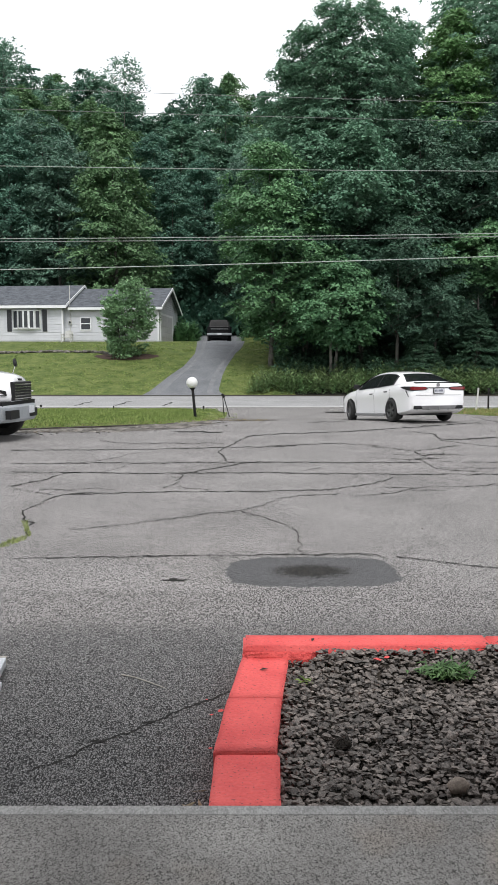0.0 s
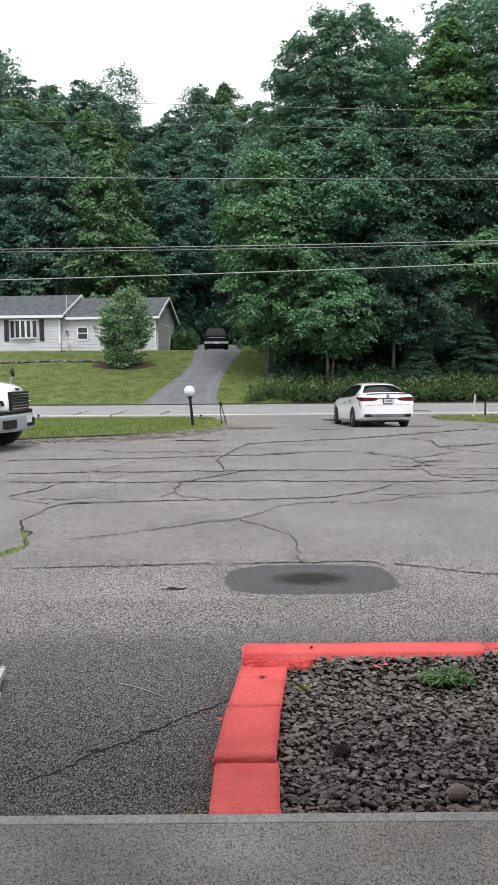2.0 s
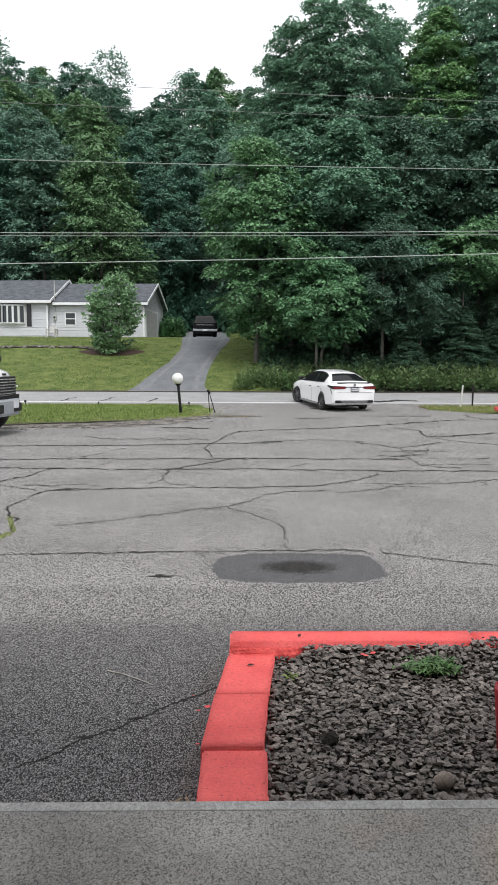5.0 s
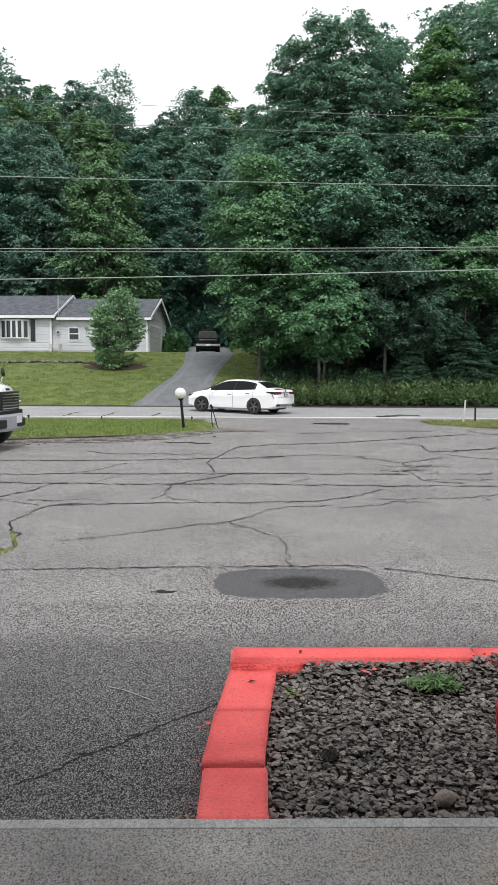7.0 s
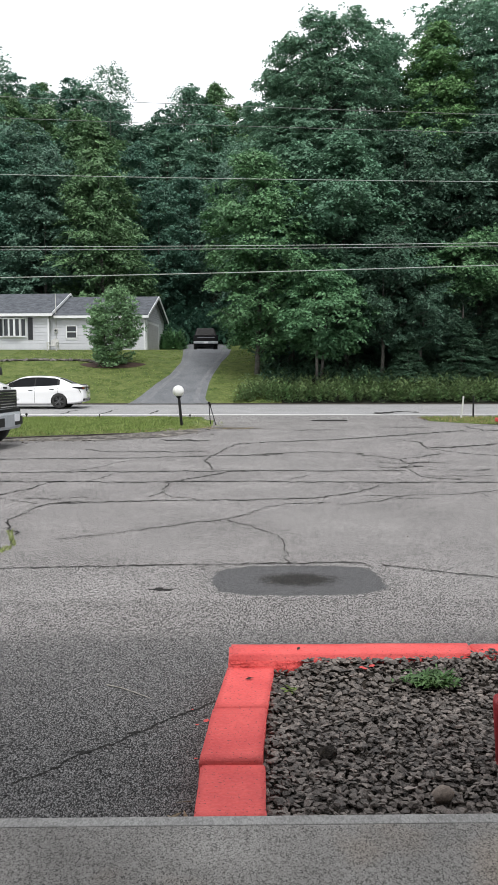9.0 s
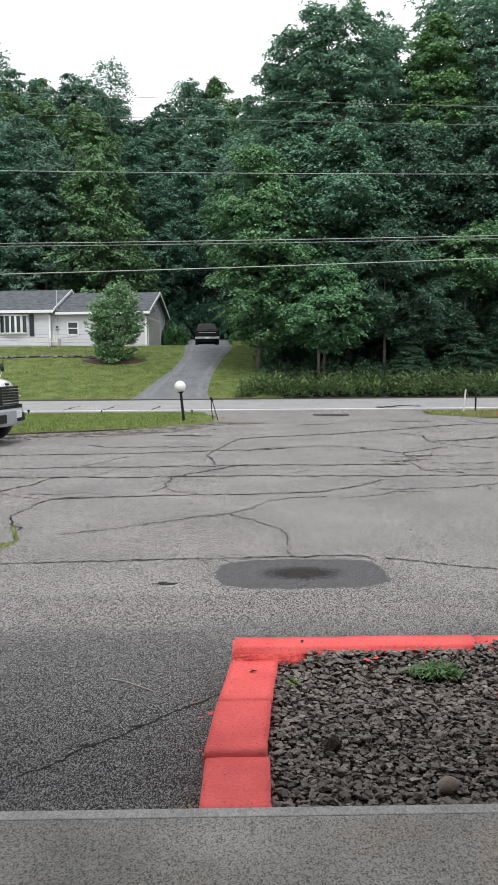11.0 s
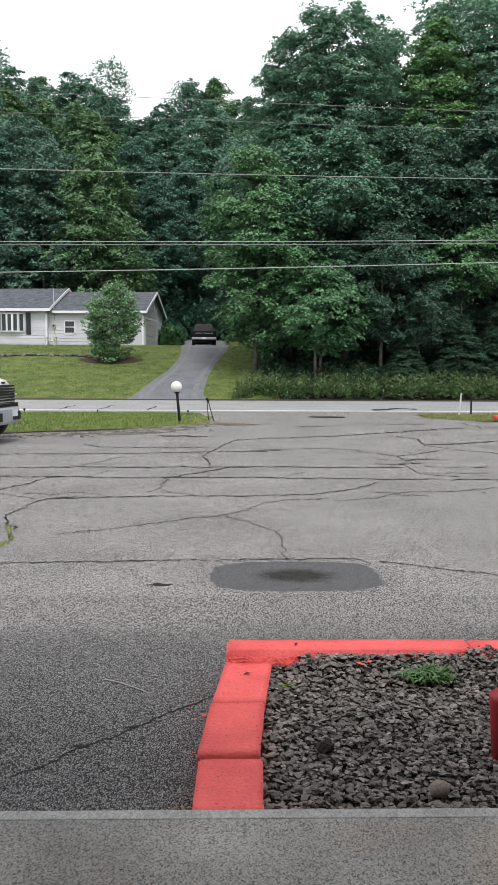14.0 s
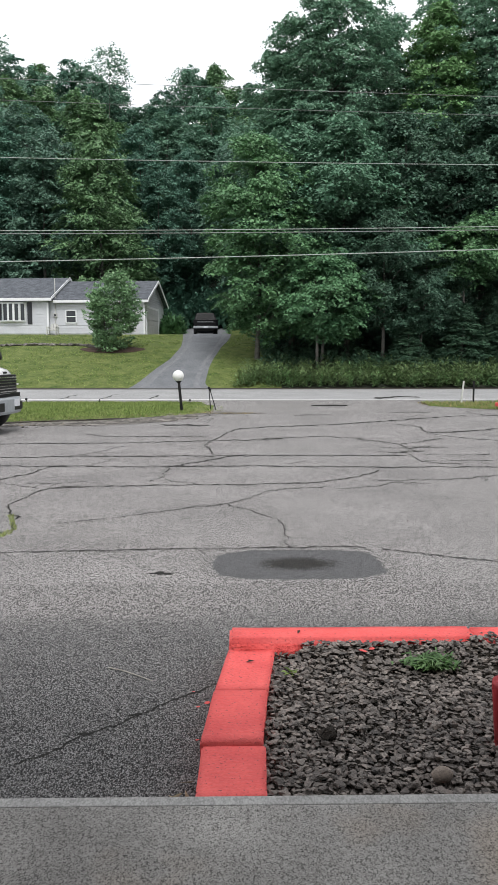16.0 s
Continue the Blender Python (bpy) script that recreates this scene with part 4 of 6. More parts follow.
def tree_meshes(seed, height, crown_r, crown_base, boughs, sprays, per, size, mat, form="round", trunk_r=0.2, spray_r=0.55, inner=0.3, droop=0.7, lobe=0.24, stems=1, tumble=0.4):
    """A trunk with limbs, and a crown of flat leaf sprays along the boughs' outer ends, with gaps between them."""
    rng, r = np.random.default_rng(seed), random.Random(seed)
    us, ps = PROFILES[form]
    ch = height - crown_base
    bend, phase = (r.uniform(-0.5, 0.5), r.uniform(-0.5, 0.5)), r.uniform(0, 6.28)

    def axis(z):
        q = max(0.0, z / height)
        return Vector((bend[0] * q * q * 1.5 + 0.12 * math.sin(5 * q + phase), bend[1] * q * q * 1.5 + 0.12 * math.cos(4 * q + phase), z))

    trunk = Shape()
    for k in range(stems):
        spread = 0.0 if stems == 1 else 0.22
        shift = Vector((spread * math.cos(k * 2.4 + 1), spread * math.sin(k * 2.4 + 1), 0))
        hs = [-0.6] + [height * 0.93 * i / 9 for i in range(1, 10)]
        trunk.limb([axis(z) + shift * (1 + z / height * 3) for z in hs], [trunk_r * 1.3] + [trunk_r * (1 - 0.098 * i) for i in range(1, 10)], 8)
    waves = [(r.uniform(0, 6.28), r.choice((1, 2, 3)), r.uniform(-7, 7)) for _ in range(4)]
    centres, outs, radii = [], [], []
    for k in range(boughs):
        u = r.random()
        while r.random() > float(np.interp(u, us, ps)) ** 0.8 + 0.12:
            u = r.random()
        a = k * 2.39996 + r.uniform(-0.4, 0.4)
        bump = 1 + lobe * sum(math.sin(f * a + p + w * u) for p, f, w in waves) / 1.6
        rr = crown_r * float(np.interp(u, us, ps)) * bump * r.uniform(0.74, 1.1)
        zt = crown_base + ch * u
        way = Vector((math.cos(a), math.sin(a), 0))
        rise = -0.12 if form == "cone" else 0.55 * (1 - 0.4 * u)
        start = axis(max(0.4, zt - rise * rr))
        tip = axis(zt) + way * rr + Vector((0, 0, r.uniform(-0.3, 0.3)))
        mid = (start + tip) / 2 + Vector((r.uniform(-0.15, 0.15), r.uniform(-0.15, 0.15), 0.1 * rr))
        if k % (3 if size < 0.2 else 6) == 0:
            br = max(0.018, trunk_r * (1 - 0.9 * start.z / height) * 0.34)
            trunk.limb([start, mid, tip], [br, br * 0.6, br * 0.22], 5)
        side = Vector((-way.y, way.x, 0))
        for j in range(sprays):
            q = r.uniform(0.2, 0.7) if r.random() < inner else r.uniform(0.72, 1.08)
            p = start.lerp(mid, q * 2) if q < 0.5 else mid.lerp(tip, q * 2 - 1)
            p = p + side * r.gauss(0, 0.1 * rr + 0.28) * (1.1 - 0.4 * q) + Vector((0, 0, r.gauss(0, 0.2)))
            centres.append(p)
            outs.append((way * 0.8 + side * r.uniform(-0.5, 0.5)))
            radii.append(spray_r * r.uniform(0.6, 1.3))
    for _ in range(8):
        centres.append(axis(height) + Vector((r.gauss(0, 0.16 * crown_r), r.gauss(0, 0.16 * crown_r), r.uniform(-1.2, 0))))
        outs.append(Vector((r.uniform(-0.6, 0.6), r.uniform(-0.6, 0.6), 0)))
        radii.append(spray_r * 0.6)
    v, f = spray_cloud(rng, np.array([tuple(p) for p in centres]), np.array([tuple(p) for p in outs]), np.array(radii), per, size, droop, tumble)
    return trunk.mesh("trunk", BARK, True), fast_mesh("crown", v, f, mat), height


def tree(kind, x, y, label, turn=0.0, top=None, group="trees of the wood", z=None, category="tree", name="tree", wide=1.0):
    """One tree; top: the height above the ground to which it grows."""
    scale = 1.0 if top is None else top / kind[2]
    t = thing(name, label, category, pose(x, y, land(x, y) - 0.1 if z is None else z, 0, 0, turn), group)
    t.scale = (scale * wide, scale * wide, scale)
    part("trunk", kind[0], BARK, t)
    part("crown", kind[1], None, t)
    return t


# nearest row: the wood's edge beyond the road
EDGE_MAPLE = tree_meshes(11, 13.2, 3.6, 2.0, 165, 9, 38, 0.155, LEAF_BRIGHT, "round", trunk_r=0.15, spray_r=0.5)
EDGE_MID = tree_meshes(12, 12.5, 3.8, 2.4, 150, 9, 38, 0.155, LEAF_MID, "round", trunk_r=0.17, spray_r=0.5)
# crown coloured dark to stand in for shade among the right-hand trees
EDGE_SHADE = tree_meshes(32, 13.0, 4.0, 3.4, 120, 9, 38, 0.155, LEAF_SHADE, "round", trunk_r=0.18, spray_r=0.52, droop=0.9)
YOUNG_MAPLE = tree_meshes(33, 6.4, 2.6, 2.2, 84, 8, 44, 0.145, LEAF_FRESH, "round", trunk_r=0.1, spray_r=0.4, stems=2, droop=0.8)
HIGH_MAPLE = tree_meshes(34, 8.4, 2.9, 5.2, 44, 7, 44, 0.145, LEAF_BRIGHT, "round", trunk_r=0.1, spray_r=0.42, droop=0.9)
TALL_OAK = tree_meshes(13, 25.0, 5.2, 4.0, 420, 9, 30, 0.18, LEAF_TALL, "dome", trunk_r=0.32, spray_r=0.5, lobe=0.2)
TALL_DARK = tree_meshes(14, 24.0, 4.4, 4.0, 280, 9, 28, 0.18, LEAF_TALL, "tall", trunk_r=0.28, spray_r=0.5)
TALL_OLIVE = tree_meshes(15, 24.0, 3.8, 6.0, 240, 9, 30, 0.18, LEAF_OLIVE, "tall", trunk_r=0.26, spray_r=0.5)
HEMLOCK = tree_meshes(16, 15.0, 4.0, 0.5, 170, 7, 34, 0.17, NEEDLE, "cone", trunk_r=0.22, spray_r=0.5, droop=0.8)
HILL_ROUND = tree_meshes(27, 19.0, 4.6, 2.0, 170, 9, 25, 0.215, LEAF_FAR_DIM, "round", trunk_r=0.2, spray_r=0.58)
HILL_TALL = tree_meshes(28, 22.0, 4.2, 2.5, 180, 9, 25, 0.215, LEAF_DARK, "tall", trunk_r=0.2, spray_r=0.58)
HILL_LIGHT = tree_meshes(29, 20.0, 4.6, 1.5, 180, 9, 26, 0.21, LEAF_HILL, "spire", trunk_r=0.2, spray_r=0.55, droop=0.9)
FAR_ROUND = tree_meshes(17, 19.0, 4.0, 4.0, 120, 9, 17, 0.25, LEAF_FAR, "round", trunk_r=0.2, spray_r=0.6)
FAR_TALL = tree_meshes(18, 21.0, 3.6, 4.0, 125, 9, 17, 0.25, LEAF_DARK, "tall", trunk_r=0.2, spray_r=0.6)
FAR_LIGHT = tree_meshes(19, 19.0, 4.0, 3.0, 120, 9, 17, 0.25, LEAF_HILL, "round", trunk_r=0.2, spray_r=0.6)
FAR_AIRY = tree_meshes(20, 22.0, 2.6, 9.0, 170, 5, 6, 0.22, LEAF_FAR, "dome", trunk_r=0.14, spray_r=0.5, inner=0.15, lobe=0.1)
SHRUB = tree_meshes(22, 5.0, 1.7, 0.3, 130, 8, 14, 0.14, LEAF_SHRUB, "egg", trunk_r=0.05, spray_r=0.3, stems=3, droop=-0.5, lobe=0.08, inner=0.3, tumble=0.8)

FRESH_EDGE, MID_EDGE, SHADED_EDGE = "young maple with fresh green crown at the wood's edge", "broadleaf tree with mid-green crown at the wood's edge", "broadleaf tree with shade-darkened crown at the wood's edge"
BROAD_TALL, DENSE_TALL, HEMLOCK_LABEL = "very tall broadleaf tree with a broad dark crown", "tall broadleaf tree with a dense dark crown", "dark hemlock with drooping layered boughs"
for kind, label, x, y, turn, top in (
        (EDGE_MAPLE, FRESH_EDGE, 1.3, 45.0, 0, 12.7), (EDGE_MID, MID_EDGE, 3.5, 47.0, 40, 13.0), (YOUNG_MAPLE, "small bright maple with two slender trunks above the weeds", 4.9, 43.0, 20, 6.6),
        (EDGE_MID, MID_EDGE, 6.6, 46.5, 150, 13.5), (EDGE_SHADE, SHADED_EDGE, 8.4, 44.2, 60, 8.5), (EDGE_SHADE, SHADED_EDGE, 10.8, 47.5, 290, 14.0), (HIGH_MAPLE, "small maple reaching out with bright level boughs", 13.2, 44.6, 200, 8.4),
        (EDGE_SHADE, SHADED_EDGE, 15.4, 49.0, 80, 15.0), (EDGE_SHADE, SHADED_EDGE, 19.0, 47.5, 10, 14.0), (TALL_OAK, BROAD_TALL, 6.5, 53.0, 0, 22.2), (TALL_OAK, BROAD_TALL, 18.6, 56.0, 130, 25.5), (TALL_DARK, DENSE_TALL, 3.4, 54.5, 30, 19.0),
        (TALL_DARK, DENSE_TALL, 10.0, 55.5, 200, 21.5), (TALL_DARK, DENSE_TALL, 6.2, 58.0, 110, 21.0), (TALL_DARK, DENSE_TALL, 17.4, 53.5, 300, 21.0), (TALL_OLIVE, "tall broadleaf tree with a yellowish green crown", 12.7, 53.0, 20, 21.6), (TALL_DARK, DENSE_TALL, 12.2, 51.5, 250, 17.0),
        (HEMLOCK, HEMLOCK_LABEL, 10.6, 46.0, 10, 5.0), (HEMLOCK, HEMLOCK_LABEL, 16.2, 47.0, 100, 8.0), (HEMLOCK, HEMLOCK_LABEL, 12.9, 43.8, 220, 3.6), (HEMLOCK, HEMLOCK_LABEL, 16.2, 43.8, 320, 4.4), (HEMLOCK, HEMLOCK_LABEL, 9.8, 43.4, 50, 2.6), (EDGE_SHADE, SHADED_EDGE, 10.6, 44.2, 130, 6.8)):
    tree(kind, x, y, label, turn, top, wide=2.0 if kind is HEMLOCK and top < 5 else 1.0)


# the wooded hill behind the house: its crest dips and rises
def ridge(bearing):
    """How steeply the eye looks up to the wood's top, by its bearing."""
    return float(np.interp(bearing, (-0.42, -0.305, -0.286, -0.26, -0.234, -0.205, -0.182, -0.16, -0.138, -0.111, -0.092, -0.075, -0.05, -0.02, 0.01, 0.06, 0.4),
                           (0.425, 0.406, 0.386, 0.376, 0.37, 0.374, 0.37, 0.352, 0.337, 0.325, 0.334, 0.358, 0.365, 0.365, 0.358, 0.35, 0.35)))


rnd = random.Random(31)
GREY_GREEN, DARK_HILL, FRESH_HILL = "broadleaf tree on the hill with a grey-green crown", "tall dark broadleaf tree on the hill", "broadleaf tree on the hill with a fresh green crown"
for kind, label, x, y, top in ((HILL_ROUND, GREY_GREEN, -27, 69, 18), (HILL_TALL, DARK_HILL, -21.5, 71, 18), (HILL_ROUND, GREY_GREEN, -16.6, 69, 17.5), (HILL_LIGHT, FRESH_HILL, -11.6, 68, 20), (HILL_TALL, DARK_HILL, -7.0, 72, 14),
                               (HILL_ROUND, GREY_GREEN, -19.5, 74.5, 19), (HILL_ROUND, GREY_GREEN, -34, 72, 19), (HILL_TALL, DARK_HILL, -4.2, 76, 15), (HILL_ROUND, GREY_GREEN, 0.4, 73, 16), (HILL_LIGHT, FRESH_HILL, -14.8, 77, 20), (HILL_TALL, DARK_HILL, -9.3, 78, 17)):
    tree(kind, x, y, label, rnd.uniform(0, 360), top, "trees of the hill wood")
for kind, label, x, y, top in ((HILL_TALL, DARK_HILL, 17.5, 66, 15), (HILL_ROUND, GREY_GREEN, 22.5, 69, 16), (HILL_TALL, DARK_HILL, 13.0, 70, 15), (HILL_TALL, DARK_HILL, 20.0, 75, 15)):
    tree(kind, x, y, label, rnd.uniform(0, 360), top, "trees of the hill wood")
far_kinds = ((FAR_ROUND, GREY_GREEN), (FAR_TALL, DARK_HILL), (FAR_LIGHT, FRESH_HILL))
for y0, x0, x1, step, low0, low1, fresh in ((82, -30, 9, 5.4, 0.045, 0.09, 2), (89, -34, 12, 4.8, 0.02, 0.05, 5), (97, -36, 14, 3.1, -0.004, 0.014, 2), (108, -34, 4, 8.0, 0.002, 0.014, 2)):
    x = x0
    while x < x1:
        y = y0 + rnd.uniform(-2.5, 2.5)
        kind = rnd.choices(far_kinds, (5, 4, fresh * (2 if -0.08 < x / y < 0.02 else 1)))[0]
        top = 1.58 + y * (ridge(x / y) - rnd.uniform(low0, low1)) - land(x, y)
        tree(kind[0], x, y, kind[1], rnd.uniform(0, 360), top, "trees of the hill wood", wide=min(1.35, kind[0][2] / top))
        x += step * rnd.uniform(0.8, 1.2)
for x, y, up in ((-15.0, 93, 0.388), (-28.6, 92, 0.41), (-6.4, 95, 0.364)):
    tree(FAR_AIRY, x, y, "slender tree with a thin open crown on the hill", rnd.uniform(0, 360), 1.58 + y * up - land(x, y), "trees of the hill wood")

tree(SHRUB, -7.66, 47.0, "round leafy lilac shrub in a mulched bed on the lawn", 0, 4.45, "", None, "shrub", "shrub")


def thicket(name, x0, x1, y0, y1, count, height, seed, mat, label, leaf_size=0.1, slant=0.0):
    """Many upright stems with narrow leaves."""
    rng = np.random.default_rng(seed)
    xs, ys = rng.uniform(x0, x1, count), rng.uniform(y0, y1, count)
    xs = xs + slant * (ys - y0) * (x1 - xs) / (x1 - x0)
    hs = height * rng.uniform(0.4, 1.2, count) * np.array([0.95 + 0.5 * noise.noise(Vector((a * 0.9, b * 0.9, seed))) for a, b in zip(xs, ys)])
    per = 16
    u = np.tile((np.arange(per) + 0.5) / per, count)
    X, Y, Hh = np.repeat(xs, per), np.repeat(ys, per), np.repeat(hs, per)
    base = np.array([land(a, b) for a, b in zip(xs, ys)])
    c = np.stack([X + rng.normal(0, 0.05, X.size), Y + rng.normal(0, 0.05, X.size), np.repeat(base, per) + Hh * u], axis=1)
    a = rng.uniform(0, math.tau, X.size)
    d = np.stack([np.cos(a), np.sin(a), rng.uniform(-0.3, 0.9, X.size)], axis=1)
    s = np.stack([-np.sin(a), np.cos(a), np.zeros_like(a)], axis=1)
    ln = leaf_size * rng.uniform(0.7, 1.5, (X.size, 1)) * (1.25 - 0.6 * u[:, None])
    v = np.stack([c, c + d * ln * 0.5 - s * ln * 0.2, c + d * ln, c + d * ln * 0.5 + s * ln * 0.2], axis=1).reshape(-1, 3)
    f = np.arange(len(v)).reshape(-1, 4)
    ob = part(name, fast_mesh(name, v, f, mat), mat, None)
    return tagged(ob, label, "plants", "", "stuff")


thicket("weeds", -0.3, 20, 39.62, 42.6, 1300, 0.8, 41, ROADSIDE, "tall green roadside weeds in a thick band", 0.21, 0.38)
thicket("weeds", -0.4, 20, 39.55, 41.0, 420, 0.9, 42, LEAF_OLIVE, "yellow-green flowering weeds among the roadside band", 0.11, 0.38)
thicket("undergrowth", 1.5, 20, 42.2, 47, 900, 1.0, 43, NEEDLE, "dark leafy undergrowth below the trees", 0.24)
thicket("undergrowth", 1.5, 22, 47, 60, 1000, 2.6, 45, LEAF_DARK, "dark leafy saplings deep under the trees", 0.5)
thicket("undergrowth", -7, 4, 69.5, 76, 700, 3.2, 46, LEAF_DARK, "dark leafy saplings behind the pickup", 0.55)
thicket("tall_grass", -6.2, -4.2, 61.0, 63.5, 260, 1.5, 44, LEAF_BRIGHT, "tall green garden grasses beside the drive", 0.4)


def turf(name, inside, x0, x1, y0, y1, count, height, seed, mat, label, lift, wide=1.0):
    """Blades of grass on a plot."""
    rng = np.random.default_rng(seed)
    p = rng.uniform((x0, y0), (x1, y1), (count, 2))
    p = np.array([q for q in p if inside(q[0], q[1])])
    z = np.array([lift(a, b) for a, b in p])
    n = len(p)
    a = rng.uniform(0, math.tau, n)
    h = height * rng.uniform(0.4, 1.3, n)
    w = 0.012 + 0.01 * rng.random(n)
    w = w * wide
    lean = rng.normal(0, 0.5, (n, 2)) * h[:, None]
    s = np.stack([np.cos(a) * w, np.sin(a) * w, 0 * a], axis=1)
    b = np.stack([p[:, 0], p[:, 1], z], axis=1)
    tip = b + np.stack([lean[:, 0], lean[:, 1], h], axis=1)
    v = np.stack([b - s, b + s, tip], axis=1).reshape(-1, 3)
    f = np.arange(len(v)).reshape(-1, 3)
    return tagged(part(name, fast_mesh(name, v, f, mat), mat, None), label, "grass", "", "stuff")


# ---- the verges, lamp and posts ----
def verge_front(x):
    return float(np.interp(x, (-40, -12, -6.15, -5.39, -4.27, -2.92, -1.57, -0.8, -0.35), (17.6, 18.2, 18.9, 19.4, 19.85, 20.7, 22.1, 24.2, 28.5)))


verge_xs = list(np.linspace(-40, -8, 9)) + list(np.linspace(-7, -0.85, 22))


def verge_top(x, y):
    near = (y - verge_front(x)) / 0.5
    top = max(land(x, y) + 0.01, 0.08 * min(1, max(0, near)) + 0.012 - 0.022 * max(0, y - 22)) + 0.02 * noise.noise(Vector((x, y, 0)))
    return land(x, y) + 0.008 + (top - land(x, y)) * min(1.0, max(0.0, (-0.5 - x) / 2.2))


verge = Shape()
ncol = 12
for x in verge_xs:
    a, b = verge_front(x), 32.0 if x < -1.2 else 30.6
    for j in range(ncol):
        y = a + (b - a) * (j / (ncol - 1)) ** 1.6
        verge.v.append((x, y, verge_top(x, y)))
for i in range(len(verge_xs) - 1):
    for j in range(ncol - 1):
        k = i * ncol + j
        verge.f.append((k, k + ncol, k + ncol + 1, k + 1))
structure("verge", verge, GRASS, "grass verge between the car park and the road", "verge", smooth=True)
kerb = Shape()
rings = []
for x in [q for q in verge_xs if q < -1.7]:
    y = verge_front(x)
    rise = min(1.0, (-1.7 - x) / 1.6)
    rings.append([(x, y - 0.1, -0.05 + land(x, y)), (x, y - 0.1, rise * (0.055 + 0.03 * noise.noise(Vector((x * 2.3, 0, 0))))), (x, y + 0.03, rise * (0.065 + 0.02 * noise.noise(Vector((x * 3.1, 5, 0))))), (x, y + 0.05, -0.05)])
kerb.loft(rings)
structure("verge_kerb", kerb, SOIL, "low worn earth-stained kerb along the verge", "kerb")


def on_verge(x, y):
    return verge_front(x) < y < (31.8 if x < -1.2 else 30.4)


turf("grass", lambda x, y: on_verge(x, y) and noise.noise(Vector((x * 2.5, y * 1.5, 4))) > 0.9 * (x + 1.5), -11, -0.4, 18.3, 31.8, 42000, 0.055, 51, BLADE, "uncut green grass of the verge", verge_top)
turf("grass", lambda x, y: on_verge(x, y) and noise.noise(Vector((x * 1.1, y * 0.7, 8))) > 0.05, -11, -0.4, 18.3, 31.8, 9000, 0.06, 57, CLOVER, "pale yellow-green grass patches of the verge", verge_top)
turf("lawn_grass", lambda x, y: (x < drive_sides(y)[0] - 0.1 or x > drive_sides(y)[1] + 0.1) and noise.noise(Vector((x * 0.9, y * 0.9, 3))) > -0.15, -15, 1.6, 39.7, 54.5, 15000, 0.05, 58, BLADE, "mown grass tufts of the lawn", lambda x, y: land(x, y), 2.0)
turf("dry_grass", lambda x, y: verge_front(min(x, -0.8)) - 0.9 < y < verge_front(min(x, -0.8)) + (0.1 if x < -0.8 else 1.8) and noise.noise(Vector((x * 1.6, y * 1.2, 21))) > -0.02, -9, 0.6, 17.6, 27, 5200, 0.022, 59, DRY, "trampled dry grass and litter before the verge kerb", lambda x, y: max(land(x, y), verge_top(x, y) if on_verge(x, y) else -9) + 0.008)
turf("dry_grass", lambda x, y: verge_front(x) - 0.1 < y < verge_front(x) + 0.7 or (x > -1.9 and verge_front(x) < y < 27), -9, 0.1, 18.3, 26, 3500, 0.03, 52, DRY, "dry straw-coloured grass along the verge kerb", lambda x, y: max(land(x, y), verge_top(x, y) if on_verge(x, y) else -9))


def verge2_in(x, y):
    return y > 30.9 - 2.0 * min(1, max(0, (x - 7.0) / 2.6)) - 2.2 * min(1.0, max(0, (x - 9) / 4)) and y < 32.3 - 0.05 * x * 0


verge2 = Shape()
cols = list(np.linspace(7.7, 40, 24))
for x in cols:
    a = 30.9 - 2.0 * min(1, max(0, (x - 7.0) / 2.6)) - 2.2 * min(1.0, max(0, (x - 9) / 4))
    for j in range(6):
        y = a + (32.0 - a) * j / 5
        verge2.v.append((x, y, land(x, y) + (0.0 if j in (0, 5) else 0.05) + 0.005))
for i in range(len(cols) - 1):
    for j in range(5):
        k = i * 6 + j
        verge2.f.append((k, k + 6, k + 7, k + 1))
structure("verge", verge2, GRASS, "ragged grass verge beside the car park entrance", "verge", smooth=True)
turf("grass", lambda x, y: verge2_in(x, y) and y < 32, 7.7, 16, 26.5, 32, 9000, 0.07, 53, BLADE, "ragged green grass beside the entrance", lambda x, y: land(x, y) + 0.03)
turf("dry_grass", lambda x, y: verge2_in(x, y) and y < 32, 7.5, 16, 26.5, 31.5, 5000, 0.09, 54, DRY, "dry grass along the ragged verge edge", lambda x, y: land(x, y) + 0.03)

dirt = Shape()
dxs = list(np.linspace(-9, 0.9, 40))
for i, x in enumerate(dxs):
    y1 = verge_front(min(x, -0.8)) + max(0.0, x + 0.8) * 0.9
    d = 0.62 + 1.3 * max(0.0, min(1.0, (x + 6) / 4)) + 0.45 * noise.noise(Vector((x * 1.7, 0, 3)))
    for y in (y1 - d, y1 + 0.05, y1 + 0.06 + 2.2 * max(0.0, min(1.0, (x + 2.2) / 1.5)) * min(1.0, (1.0 - x) / 1.2)):
        dirt.v.append((x, y, max(land(x, y), (verge_top(x, y) if on_verge(x, y) else -9)) + 0.008))
dirt.f = [(3 * i + j, 3 * i + 3 + j, 3 * i + 4 + j, 3 * i + 1 + j) for i in range(39) for j in range(2)]
structure("dirt_margin", dirt, DIRT, "grit and bare earth along the verge edge", "dirt")
rnd = random.Random(83)
